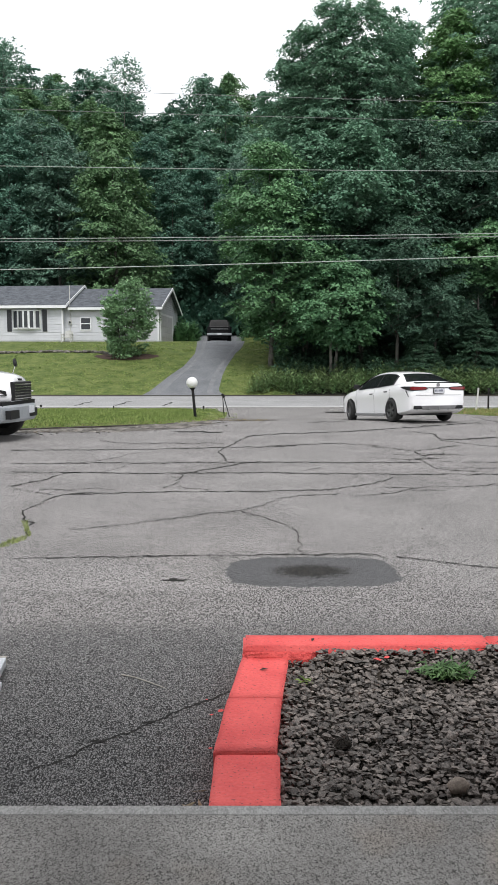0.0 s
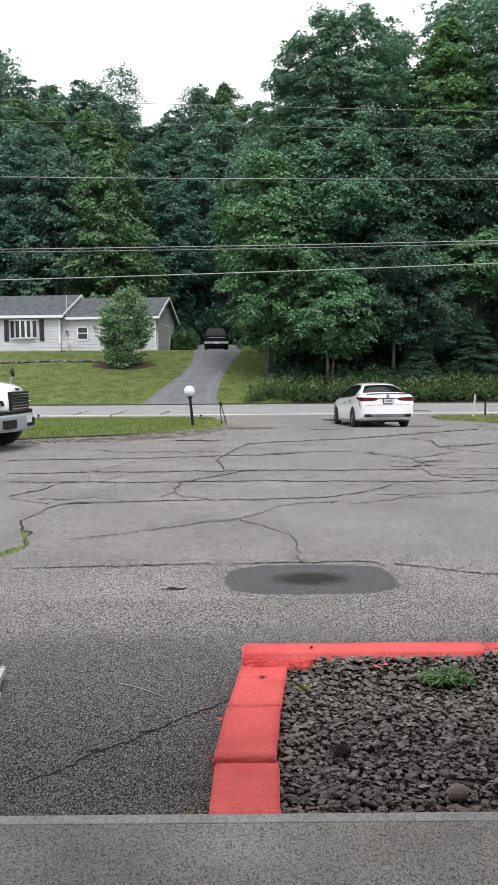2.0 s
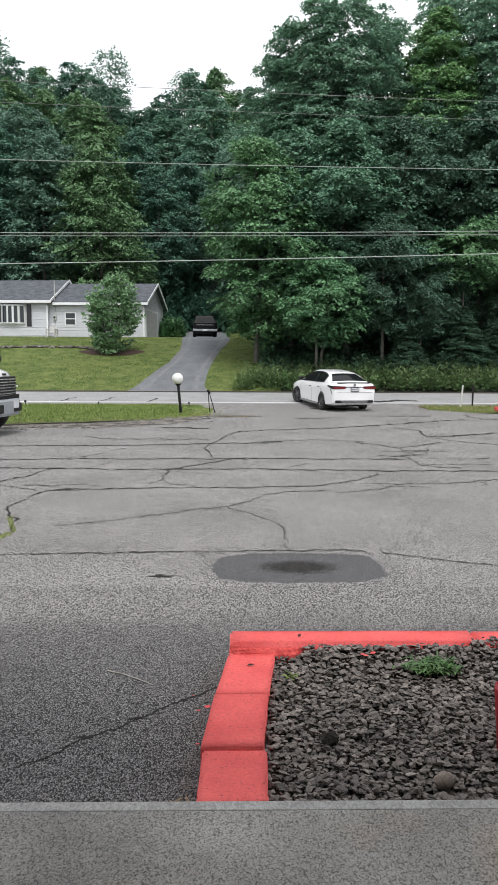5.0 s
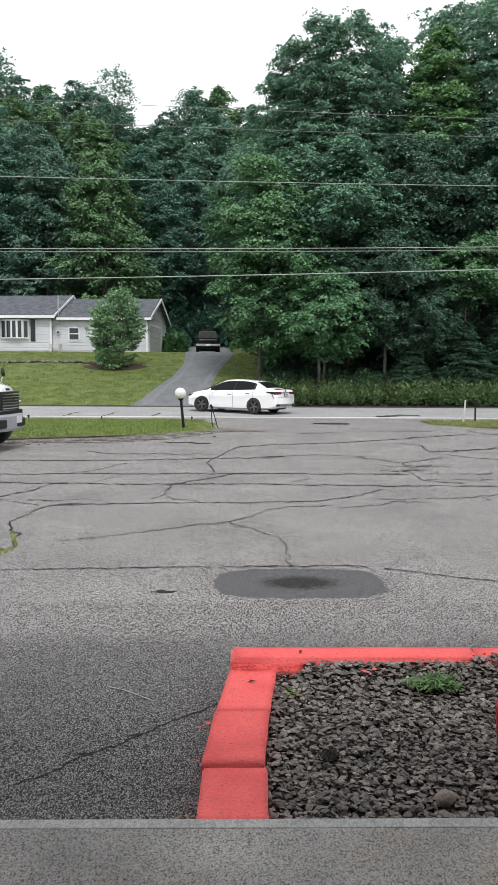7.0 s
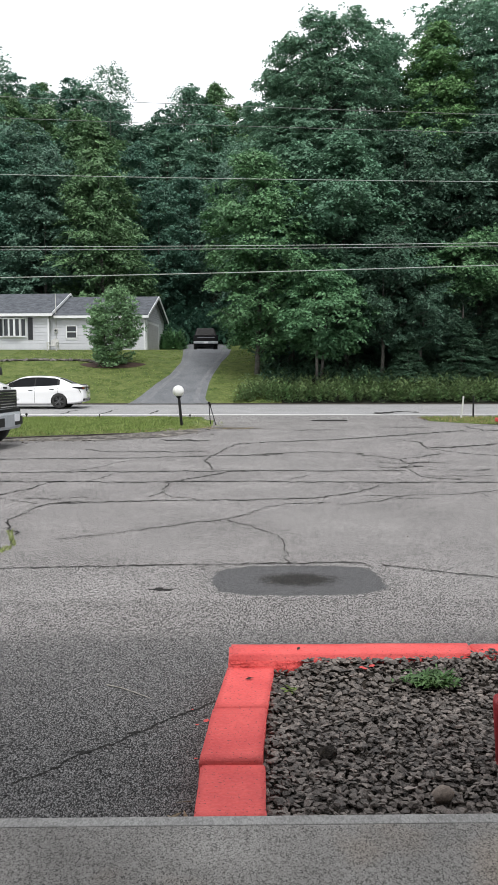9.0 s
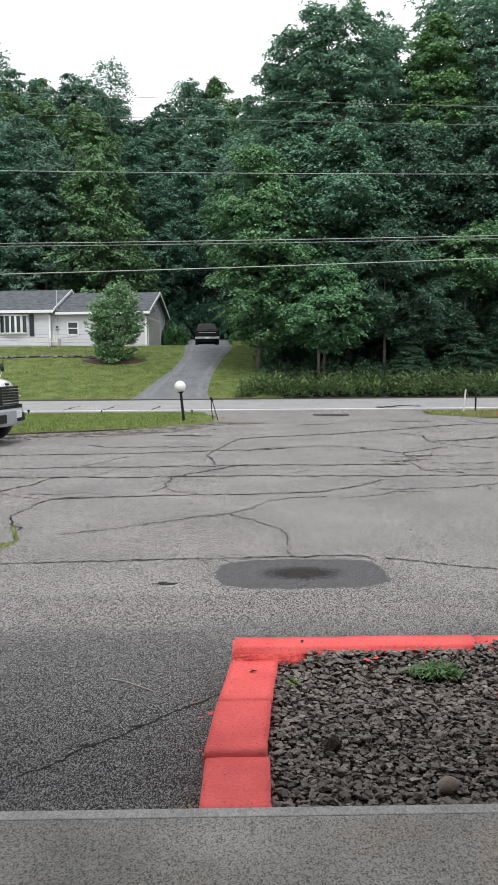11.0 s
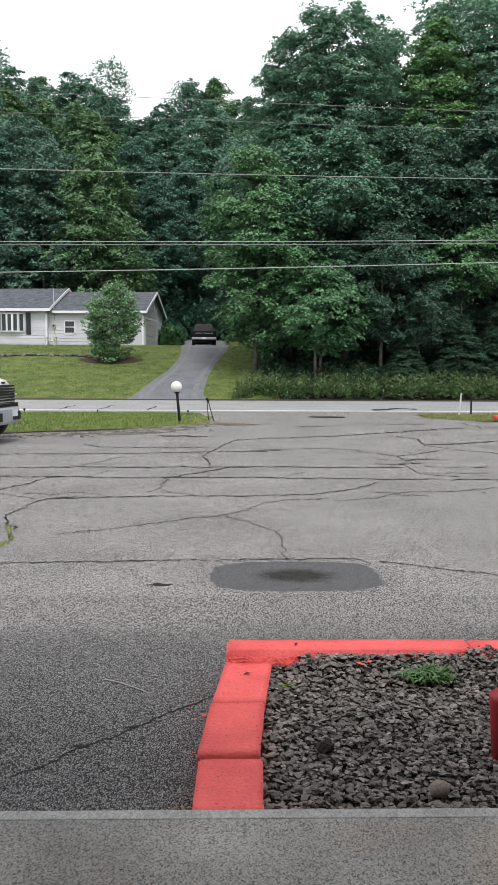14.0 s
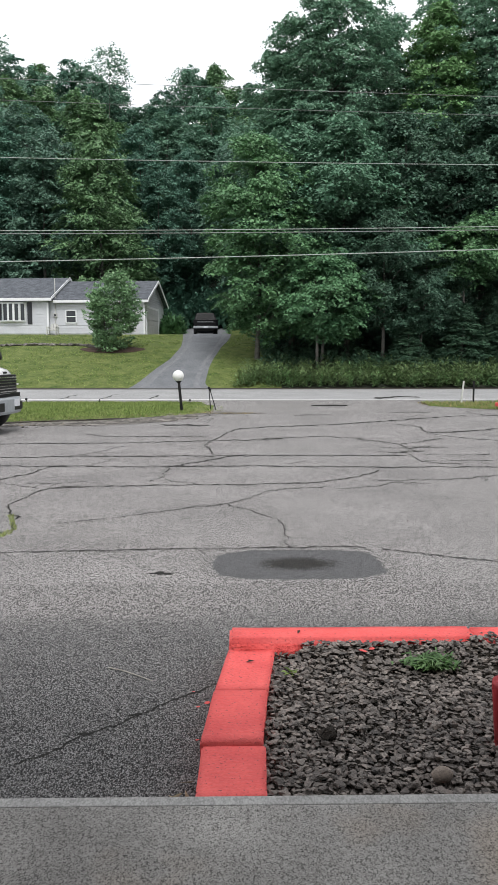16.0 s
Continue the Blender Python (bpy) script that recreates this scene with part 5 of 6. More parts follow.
for name, mat, label, count, big in (("grit", DIRT, "pale grit and crumbled asphalt before the verge kerb", 260, 0.05), ("clods", SOIL, "dark clods of earth along the verge kerb", 420, 0.07)):
    gv, gf = [], []
    for _ in range(count):
        x = rnd.uniform(-8.5, 0.7)
        y = verge_front(min(x, -0.8)) + max(0.0, x + 0.8) * 0.9 - abs(rnd.gauss(0.05, 0.45 + 0.5 * max(0.0, min(1.0, (x + 6) / 4))))
        if noise.noise(Vector((x * 1.3, y * 1.3, 7 if mat is DIRT else 17))) < -0.05:
            continue
        k, me, base = rnd.uniform(0.3, 1.0) * big, rnd.choice(stone_kinds), len(gv)
        m = Matrix.LocRotScale((x, y, land(x, y) + 0.008), Euler((0, 0, rnd.uniform(0, 6.28))), (k * 1.6, k * 2.2, k))
        gv += [tuple(m @ q.co) for q in me.vertices]
        gf += [tuple(base + i for i in p.vertices) for p in me.polygons]
    gm = bpy.data.meshes.new(name)
    gm.from_pydata(gv, [], gf)
    gm.materials.append(mat)
    tagged(part(name, gm, mat, None), label, "grit", "", "stuff")
turf("crack_grass", lambda x, y: abs(x - float(np.interp(y, (6.6, 6.7, 6.92, 7.12, 7.39, 7.86), (-2.3, -2.2, -2.13, -2.08, -2.18, -2.33)))) < (0.07 if y < 7.0 else 0.025), -2.5, -2.0, 6.6, 7.8, 2600, 0.03, 56, CLOVER, "short mossy grass growing in a crack", lambda x, y: 0.0, 0.3)

lamp = thing("post_lamp", "white globe lamp on a short leaning black post", "lamp", pose(-1.72, 24.6, verge_top(-1.72, 24.6) - 0.02, 0, -5.2, 0))
part("post", Shape().tube((0, 0, -0.1), (0, 0, 0.98), 0.047, 0.043, 14), BLACK_POST, lamp)
part("fitter", Shape().turned([(0.06, 0.93), (0.085, 0.96), (0.085, 1.0), (0.05, 1.01)], 18), BLACK_POST, lamp)
part("globe", Shape().turned([(0.08, 0.985)] + [(0.182 * math.cos(a), 1.15 + 0.182 * math.sin(a)) for a in [radians(d) for d in range(-60, 91, 10)]], 28), GLOBE, lamp, "opal white globe", smooth=True)


def stake(x, y, lean_x, height, label, mat=BLACK_POST, knob=0.05, r=0.016):
    s = thing("marker_stake", label, "stake", pose(x, y, (verge_top(x, y) if on_verge(x, y) else land(x, y)) - 0.02, 0, lean_x, 0), "stakes along the verge")
    part("rod", Shape().tube((0, 0, -0.1), (0, 0, height), r, r, 8), mat, s)
    part("reflector", Shape().turned([(0.01, height - knob), (knob, height - knob * 0.6), (knob, height + knob * 0.6), (0.01, height + knob)], 12), BLACK_POST, s, "round dark reflector")
    return s


stake(-0.93, 28.6, -4, 0.8, "thin dark marker stake with a round reflector")
stake(-0.73, 28.6, -16, 0.78, "thin dark marker stake leaning over")
stake(-8.55, 31.5, 0, 0.16, "short dark marker stump beside the road")
stake(-5.55, 31.4, 0, 0.12, "short dark marker stump beside the road", knob=0.03)
stake(-1.85, 31.2, 0, 0.14, "short dark marker stump beside the road", knob=0.04)

sign_post = thing("post", "weathered pale post standing in the verge", "post", pose(9.27, 31.3, land(9.4, 31.3), 0, 5, 0), "posts by the entrance")
part("shaft", Shape().box(-0.03, 0.03, -0.03, 0.03, -0.1, 0.95), GREY_POST, sign_post, bevel=0.006)
sign_post = thing("post", "dark upright steel post standing in the verge", "post", pose(9.8, 31.4, land(10, 31.4), 0, 0, 0), "posts by the entrance")
part("shaft", Shape().box(-0.03, 0.03, -0.03, 0.03, -0.1, 0.9), BLACK_POST, sign_post, bevel=0.006)
part("cap", Shape().box(-0.05, 0.05, -0.04, 0.04, 0.9, 0.93), BLACK_POST, sign_post)
kerb_block(9.8, 12.8, 28.4, 28.75, 0.02, 0.0, RED_PAINT, "red-painted kerb end beside the car park entrance", seed=9)

# ---- overhead cables ----
for z0, z1, y, r, mat, label in ((8.94, 8.75, 29, 0.011, WIRE_BRIGHT, "thin pale overhead cable along the road"), (6.21, 6.4, 29, 0.013, WIRE, "thick overhead cable along the road"), (6.35, 6.55, 29.2, 0.012, WIRE_BRIGHT, "thin pale overhead cable along the road"),
                                 (5.19, 5.68, 29, 0.016, WIRE_BRIGHT, "thick pale overhead cable along the road"), (12.05, 11.5, 30, 0.009, WIRE, "very thin high overhead cable"), (11.4, 10.95, 30.4, 0.008, WIRE, "very thin high overhead cable")):
    s = Shape()
    pts = []
    for i in range(41):
        x = -60 + 3 * i
        pts.append(Vector((x, y, (z0 + z1) / 2 + (z1 - z0) / 18.4 * x + 0.00035 * x * x - 0.01)))
    s.limb(pts, [r] * 41, 6)
    tagged(part("cable", s, mat, None), label, "cable", "overhead cables along the road")


# ---- the house on the lawn ----
HOUSE = pose(-6.5, 55.0, 3.36, 0, 0, -5)


def lap_siding(wall_ob, a, b, z0, z1, normal, step=0.19):
    """Overlapping boards from a to b (plan points), facing the normal."""
    a, b, n = Vector((*a, 0)), Vector((*b, 0)), Vector((*normal, 0))
    z = z0
    while z < z1 - 0.02:
        t = min(z + step, z1)
        p = [a + n * 0.036 + Vector((0, 0, z)), b + n * 0.036 + Vector((0, 0, z)), b + n * 0.008 + Vector((0, 0, t)), a + n * 0.008 + Vector((0, 0, t)), a + Vector((0, 0, z)), b + Vector((0, 0, z))]
        part("board", Shape().add(p, [(0, 1, 2, 3), (4, 5, 1, 0)]), SIDING, wall_ob)
        z = t


def gable_roof(x0, x1, y0, y1, eave, ridge, over=0.35, thick=0.12):
    ym, s = (y0 + y1) / 2, Shape()
    for side, ye in ((-1, y0 - over), (1, y1 + over)):
        drop = (ridge - eave) / (ym - y0) * over
        p = [(x0 - over, ye, eave - drop), (x1 + over, ye, eave - drop), (x1 + over, ym, ridge), (x0 - over, ym, ridge)]
        s.add([*p, *[(x, y, z + thick) for x, y, z in p]], [(0, 3, 2, 1), (4, 5, 6, 7), (0, 1, 5, 4), (1, 2, 6, 5), (3, 0, 4, 7)])
    return s


house = thing("house", "single-storey white clapboard house with grey shingle roof", "house", HOUSE)
# main block
wall = Shape().box(-24, -6.9, 0, 8.4, -0.4, 2.72)
wall.add([(-6.9, 0, 2.72), (-6.9, 8.4, 2.72), (-6.9, 4.2, 4.4)], [(0, 1, 2)])
wall_ob = part("wall", wall, SIDING, house)
lap_siding(wall_ob, (-24, 0), (-6.9, 0), 0.0, 2.72, (0, -1))
part("roof", gable_roof(-24, -6.9, 0, 8.4, 2.72, 4.4), SHINGLE, house)
fascia = Shape().box(-24.3, -6.5, -0.42, -0.36, 2.46, 2.66).box(-6.96, -6.84, -0.06, 0.06, 0, 2.3)
part("trim", fascia, TRIM_WHITE, house, "white fascia and corner board")
rake = Shape()
for y0, y1, z0, z1 in ((-0.36, 4.2, 2.58, 4.42), (8.76, 4.2, 2.58, 4.42)):
    p = [(-6.53, y0, z0 - 0.04), (-6.53, y1, z1 - 0.06), (-6.53, y1, z1 + 0.14), (-6.53, y0, z0 + 0.14)]
    rake.add(p + [(x + 0.05, y, z) for x, y, z in p], [(0, 1, 2, 3), (7, 6, 5, 4), (0, 4, 5, 1), (3, 2, 6, 7), (0, 3, 7, 4)])
part("rake_board", rake, TRIM_WHITE, house)
# wing with the garage
wall = Shape().box(-6.9, 0, 0.35, 7.85, -0.4, 2.6)
wall_ob = part("wall", wall, SIDING, house)
lap_siding(wall_ob, (-6.9, 0.35), (0, 0.35), 0.0, 2.6, (0, -1))
lap_siding(wall_ob, (0, 0.35), (0, 7.85), 0.0, 2.6, (1, 0))
n = 9
for i in range(n):
    z0, z1 = 2.6 + 1.5 * i / n, 2.6 + 1.5 * (i + 1) / n
    h0, h1 = 3.75 * (1 - i / n), 3.75 * (1 - (i + 1) / n)
    part("board", Shape().add([(0.03, 4.1 - h0, z0), (0.03, 4.1 + h0, z0), (0.008, 4.1 + h1, z1), (0.008, 4.1 - h1, z1)], [(0, 1, 2, 3)]), SIDING, wall_ob)
part("roof", gable_roof(-6.5, 0, 0.35, 7.85, 2.6, 4.12), SHINGLE, house)
fascia = Shape().box(-6.5, 0.37, -0.05, 0.01, 2.34, 2.52).box(-0.06, 0.06, 0.29, 0.41, 0, 2.2)
part("trim", fascia, TRIM_WHITE, house, "white fascia and corner board")
rake = Shape()
for y0, y1 in ((0.0, 4.1), (8.2, 4.1)):
    p = [(0.33, y0, 2.4), (0.33, y1, 4.06), (0.33, y1, 4.27), (0.33, y0, 2.58)]
    rake.add(p + [(x + 0.05, y, z) for x, y, z in p], [(0, 1, 2, 3), (7, 6, 5, 4), (0, 4, 5, 1), (3, 2, 6, 7), (0, 3, 7, 4)])
part("rake_board", rake, TRIM_WHITE, house)
garage = part("garage_door", Shape().box(0.02, 0.06, 0.95, 5.15, 0, 2.02), DOOR_GREY, house, "pale panelled garage door")
for k in range(5):
    part("panel", Shape().box(0.06, 0.085, 1.0, 5.1, 0.03 + 0.4 * k, 0.39 + 0.4 * k), DOOR_GREY, garage, bevel=0.01)
part("door_frame", Shape().box(0.02, 0.09, 0.7, 0.95, 0, 2.22).box(0.02, 0.09, 5.15, 5.4, 0, 2.22).box(0.02, 0.09, 0.95, 5.15, 2.02, 2.17), TRIM_WHITE, house)


def window(x0, x1, z0, z1, y, lights, label, bow=0.0, shutters=False, bar=False):
    w = part("window", Shape().box(x0, x1, y - 0.05, y + 0.06, z0 - 0.08, z0), TRIM_WHITE, house, label)
    width = (x1 - x0) / lights
    for i in range(lights):
        a, b = x0 + i * width, x0 + (i + 1) * width
        d0, d1 = [bow * (1 - ((2 * (q - x0) / (x1 - x0) - 1) ** 2)) for q in (a, b)]
        p = [(a + 0.07, y - 0.05 - d0, z0 + 0.06), (b - 0.07, y - 0.05 - d1, z0 + 0.06), (b - 0.07, y - 0.05 - d1, z1 - 0.07), (a + 0.07, y - 0.05 - d0, z1 - 0.07)]
        part("pane", Shape().add(p + [(px, py + 0.02, pz) for px, py, pz in p], [(0, 1, 2, 3), (7, 6, 5, 4), (0, 3, 7, 4), (1, 5, 6, 2), (0, 4, 5, 1), (3, 2, 6, 7)]), HOUSE_GLASS, w)
        frame_s = Shape()
        for fa, fb, za, zb in ((a, a + 0.075, z0, z1), (b - 0.075, b, z0, z1), (a, b, z0, z0 + 0.07), (a, b, z1 - 0.08, z1)):
            q = [(fa, y - 0.085 - d0, za), (fb, y - 0.085 - d1, za), (fb, y - 0.085 - d1, zb), (fa, y - 0.085 - d0, zb)]
            frame_s.add(q + [(px, y + 0.03, pz) for px, py, pz in q], [(0, 1, 2, 3), (7, 6, 5, 4), (0, 3, 7, 4), (1, 5, 6, 2), (0, 4, 5, 1), (3, 2, 6, 7)])
        if bar:
            frame_s.box(a, b, y - 0.09, y - 0.04, (z0 + z1) / 2 - 0.03, (z0 + z1) / 2 + 0.03)
        part("frame", frame_s, TRIM_WHITE, w)
    if shutters:
        for sx in (x0 - 0.42, x1 + 0.08):
            s = part("shutter", Shape().box(sx, sx + 0.34, y - 0.06, y - 0.02, z0 - 0.2, z1 + 0.03), SHUTTER, house, "black louvred shutter")
            for k in range(14):
                part("slat", Shape().box(sx + 0.04, sx + 0.3, y - 0.075, y - 0.06, z0 - 0.14 + k * (z1 - z0 + 0.1) / 14, z0 - 0.1 + k * (z1 - z0 + 0.1) / 14), SHUTTER, s)


window(-10.58, -8.46, 1.02, 2.36, 0.0, 5, "white five-light bow window", bow=0.22, shutters=True)
window(-5.72, -4.9, 0.9, 1.86, 0.35, 1, "small white sash window", bar=True)
window(-1.35, -0.55, 0.85, 1.75, 0.35, 1, "small white sash window", bar=True)
meter = part("electric_meter", Shape().box(-6.56, -6.32, 0.2, 0.34, 1.3, 1.62), GREY_POST, house, "grey electric meter box with riser pipe", bevel=0.02)
part("dial", Shape().tube((-6.44, 0.2, 1.48), (-6.44, 0.14, 1.48), 0.08, 0.075, 14), HOUSE_GLASS, meter)
part("riser", Shape().tube((-6.44, 0.28, 1.62), (-6.44, 0.28, 4.1), 0.03, 0.03, 8).tube((-6.44, 0.28, 0.1), (-6.44, 0.28, 1.3), 0.025, 0.025, 8), GREY_POST, meter)

chair = thing("garden_chair", "weathered pale grey slatted garden armchair against the house wall", "chair", pose(-12.85, 54.75, 3.36, 0, 0, -5))
part("seat", Shape().box(-0.28, 0.28, -0.35, 0.2, 0.36, 0.4, pose(0, 0, 0, 6, 0, 0)), GREY_POST, chair)
for i in range(5):
    part("back_slat", Shape().box(-0.27 + i * 0.11, -0.18 + i * 0.11, 0.16, 0.2, 0.36, 0.95 - 0.05 * abs(i - 2), pose(0, 0.05, 0, -12, 0, 0)), GREY_POST, chair)
for sx in (-0.36, 0.28):
    part("arm", Shape().box(sx, sx + 0.09, -0.4, 0.2, 0.56, 0.6), GREY_POST, chair)
    part("leg", Shape().box(sx + 0.01, sx + 0.07, -0.38, -0.3, 0, 0.56), GREY_POST, chair)
    part("leg", Shape().box(sx + 0.01, sx + 0.07, 0.12, 0.2, 0, 0.56), GREY_POST, chair)

# the low stone edging and the mulched bed on the lawn
edging = thing("stone_edging", "low edging of dark rough fieldstones across the lawn", "stone edging", pose(0, 0, 0))
field_kinds = [stone_mesh(60 + k, 0.8, FIELDSTONE) for k in range(6)]
rnd = random.Random(17)
for i in range(90):
    x = -19 + i * 0.125
    y = float(np.interp(x, (-19, -15.5, -12.2, -9.5, -8.2), (47.8, 48.0, 48.7, 48.4, 47.4))) + rnd.uniform(-0.08, 0.08)
    ob = new("stone", rnd.choice(field_kinds))
    ob.parent = edging
    k = rnd.uniform(0.28, 0.5)
    ob.matrix_basis = Matrix.LocRotScale((x, y, land(x, y) + 0.06), Euler((rnd.uniform(-0.3, 0.3), rnd.uniform(-0.3, 0.3), rnd.uniform(0, 6))), (k, k, k * 0.75))
mulch = Shape()
for j in range(9):
    for i in range(25):
        a, q = i * math.tau / 24, j / 8
        x, y = -7.5 + 1.95 * q * math.cos(a) * (1 + 0.1 * math.sin(3 * a)), 47.2 + 0.75 * q * math.sin(a)
        mulch.v.append((x, y, land(x, y) + 0.02 + 0.14 * (1 - q * q)))
for j in range(8):
    for i in range(24):
        k = j * 25 + i
        mulch.f.append((k, k + 25, k + 26, k + 1))
structure("mulch_bed", mulch, MULCH, "brown mulch bed round the shrub", "flower bed", smooth=True)


# ---- vehicles ----
def wheel(parent, x, y, r, width, side, tyre_mat=TYRE, rim_mat=RIM, spokes=10, name="wheel"):
    """A wheel on the axle along x; side +1 shows its face towards +x."""
    w = part(name, Shape().tube((-width * 0.3, 0, 0), (width * 0.3, 0, 0), r * 0.2, r * 0.2, 12), BLACK_TRIM, parent, m=pose(x, y, r))
    turn = pose(0, 0, 0, 0, 90, 0)
    h = width / 2
    part("tyre", Shape().turned([(r * 0.66, -h * 0.9), (r * 0.8, -h), (r * 0.95, -h * 0.85), (r, -h * 0.55), (r, h * 0.55), (r * 0.95, h * 0.85), (r * 0.8, h), (r * 0.66, h * 0.9)], 32, turn, False), tyre_mat, w, smooth=True)
    rim = part("rim", Shape().turned([(r * 0.7, -h * 0.8), (r * 0.67, -h * 0.2), (r * 0.62, 0.0), (r * 0.67, h * 0.2), (r * 0.7, h * 0.8)], 32, turn, False), rim_mat, w, smooth=True)
    s = Shape()
    for k in range(spokes):
        a = k * math.tau / spokes + (0.12 if k % 2 else -0.12)
        m = Matrix.Rotation(a, 4, "X")
        s.box(side * h * 0.55 - 0.012, side * h * 0.55 + 0.012, -r * 0.045, r * 0.045, r * 0.12, r * 0.68, m)
    s.tube((side * h * 0.4, 0, 0), (side * h * 0.75, 0, 0), r * 0.17, r * 0.13, 14)
    part("spokes", s, rim_mat, w)
    part("backplate", Shape().tube((-0.01, 0, 0), (0.01, 0, 0), r * 0.66, r * 0.66, 24), BLACK_TRIM, w)
    return w


def arch_cut(ob, spots, r, half):
    """Cuts real wheel arches out of a body."""
    c = Shape()
    for x, y, z in spots:
        c.tube((x - half, y, z), (x + half, y, z), r, r, 28)
    cutter = new("cutter", c.mesh("cutter", BLACK_TRIM))
    b = ob.modifiers.new("arches", "BOOLEAN")
    b.operation, b.solver, b.object = "DIFFERENCE", "EXACT", cutter
    bpy.context.view_layer.update()
    me = bpy.data.meshes.new_from_object(ob.evaluated_get(bpy.context.evaluated_depsgraph_get()))
    ob.modifiers.clear()
    ob.data = me
    bpy.data.objects.remove(cutter)


def mirrored(half):
    """A closed ring from a half outline (x, z) that runs from bottom centre to top centre."""
    return half + [(-x, z) for x, z in reversed(half[1:-1])]


car = thing("car", "white four-door saloon car with black trim and tinted windows", "car", pose(0, 0, 0))
car.scale = (1.03, 1.03, 1.03)
BODY_U = (-1.09, -1.07, -1.03, -0.95, -0.8, -0.5, -0.2, 0.2, 0.8, 1.4, 2.0, 2.5, 2.9, 3.3, 3.55, 3.7, 3.78)
BODY_W = (0.77, 0.81, 0.845, 0.88, 0.905, 0.918, 0.922, 0.918, 0.905, 0.905, 0.912, 0.92, 0.918, 0.89, 0.82, 0.7, 0.5)
BODY_B = (0.36, 0.33, 0.3, 0.27, 0.24, 0.21, 0.2, 0.19, 0.18, 0.18, 0.18, 0.19, 0.2, 0.21, 0.22, 0.25, 0.32)
BODY_T = (1.0, 1.03, 1.06, 1.085, 1.1, 1.1, 1.085, 1.06, 1.02, 1.0, 0.985, 0.975, 0.935, 0.86, 0.78, 0.7, 0.58)


def car_body(u):
    w, b, t = (float(np.interp(u, BODY_U, q)) for q in (BODY_W, BODY_B, BODY_T))
    return w, b, t


rings = []
for u in sorted(set(list(np.linspace(-1.09, -0.8, 8)) + list(np.linspace(-0.8, 3.3, 36)) + list(np.linspace(3.3, 3.78, 10)))):
    w, b, t = car_body(u)
    half = [(0, b), (w * 0.86, b), (w * 0.965, b + 0.06), (w * 0.985, b + 0.22), (w * 0.975, (b + t) / 2), (w, t - 0.3), (w * 0.995, t - 0.2), (w * 0.965, t - 0.09), (w * 0.9, t - 0.025), (w * 0.78, t), (w * 0.4, t + 0.015), (0, t + 0.02)]
    rings.append([(x, u + max(0.0, -0.3 - u) / 0.8 * (0.1 * max(0.0, z - 0.68) + 0.12 * max(0.0, 0.5 - z)), z) for x, z in mirrored(half)])
body = part("body", Shape().loft(rings), WHITE_PAINT, car, smooth=True)
arch_cut(body, ((-0.9, 0, 0.34), (0.9, 0, 0.34), (-0.9, 2.824, 0.34), (0.9, 2.824, 0.34)), 0.385, 0.24)
body.data.shade_smooth()
body.data.set_sharp_from_angle(angle=radians(38))

CAB_U = (-0.66, -0.4, -0.1, 0.2, 0.5, 0.9, 1.3, 1.6, 1.85, 2.15, 2.45, 2.68)
CAB_T = (1.1, 1.21, 1.335, 1.425, 1.465, 1.485, 1.48, 1.455, 1.4, 1.26, 1.1, 0.97)


def cab_side(u, v, out=0.0):
    """A place on the cabin's side: v from the waistline (0) to the roof's edge (1)."""
    w, b, t = car_body(u)
    top = float(np.interp(u, CAB_U, CAB_T))
    low = t - 0.03
    x = w * 0.885 - (0.27 * (top - low) / 0.45 + 0.03 * v * v) * v
    return x + out, low + (top - 0.045 - low) * v


rings = []
for u in np.linspace(-0.66, 2.68, 40):
    side = [cab_side(u, v) for v in (0, 0.3, 0.6, 0.85, 1.0)]
    top = float(np.interp(u, CAB_U, CAB_T))
    xe = side[-1][0]
    half = [(0, side[0][1] - 0.05), (side[0][0], side[0][1] - 0.05)] + side + [(xe * 0.9, top - 0.018), (xe * 0.6, top - 0.003), (0, top + 0.005)]
    rings.append([(x, u, z) for x, z in mirrored(half)])
part("cabin", Shape().loft(rings), WHITE_PAINT, car, "white roof and pillars", smooth=True)


def side_pane(u0, u1, v0, v1, sgn, out=0.007, n=10):
    s = Shape()
    for i in range(n + 1):
        u = u0 + (u1 - u0) * i / n
        for v in (v0, (v0 + v1) / 2, v1):
            x, z = cab_side(u, v, out)
            s.v.append((sgn * x, u, z))
    for i in range(n):
        for j in range(2):
            k = i * 3 + j
            s.f.append((k, k + 3, k + 4, k + 1) if sgn > 0 else (k, k + 1, k + 4, k + 3))
    return s


def top_pane(u0, u1, share0, share1, out=0.008, n=10):
    s = Shape()
    for i in range(n + 1):
        u = u0 + (u1 - u0) * i / n
        xe = cab_side(u, 1.0)[0] * (share0 + (share1 - share0) * i / n)
        top = float(np.interp(u, CAB_U, CAB_T))
        for q in (-1, -0.6, 0, 0.6, 1):
            s.v.append((q * xe, u, top + out + (0.005 if q == 0 else (-0.003 if abs(q) < 0.8 else -0.022))))
    for i in range(n):
        for j in range(4):
            k = i * 5 + j
            s.f.append((k, k + 1, k + 6, k + 5))
    return s


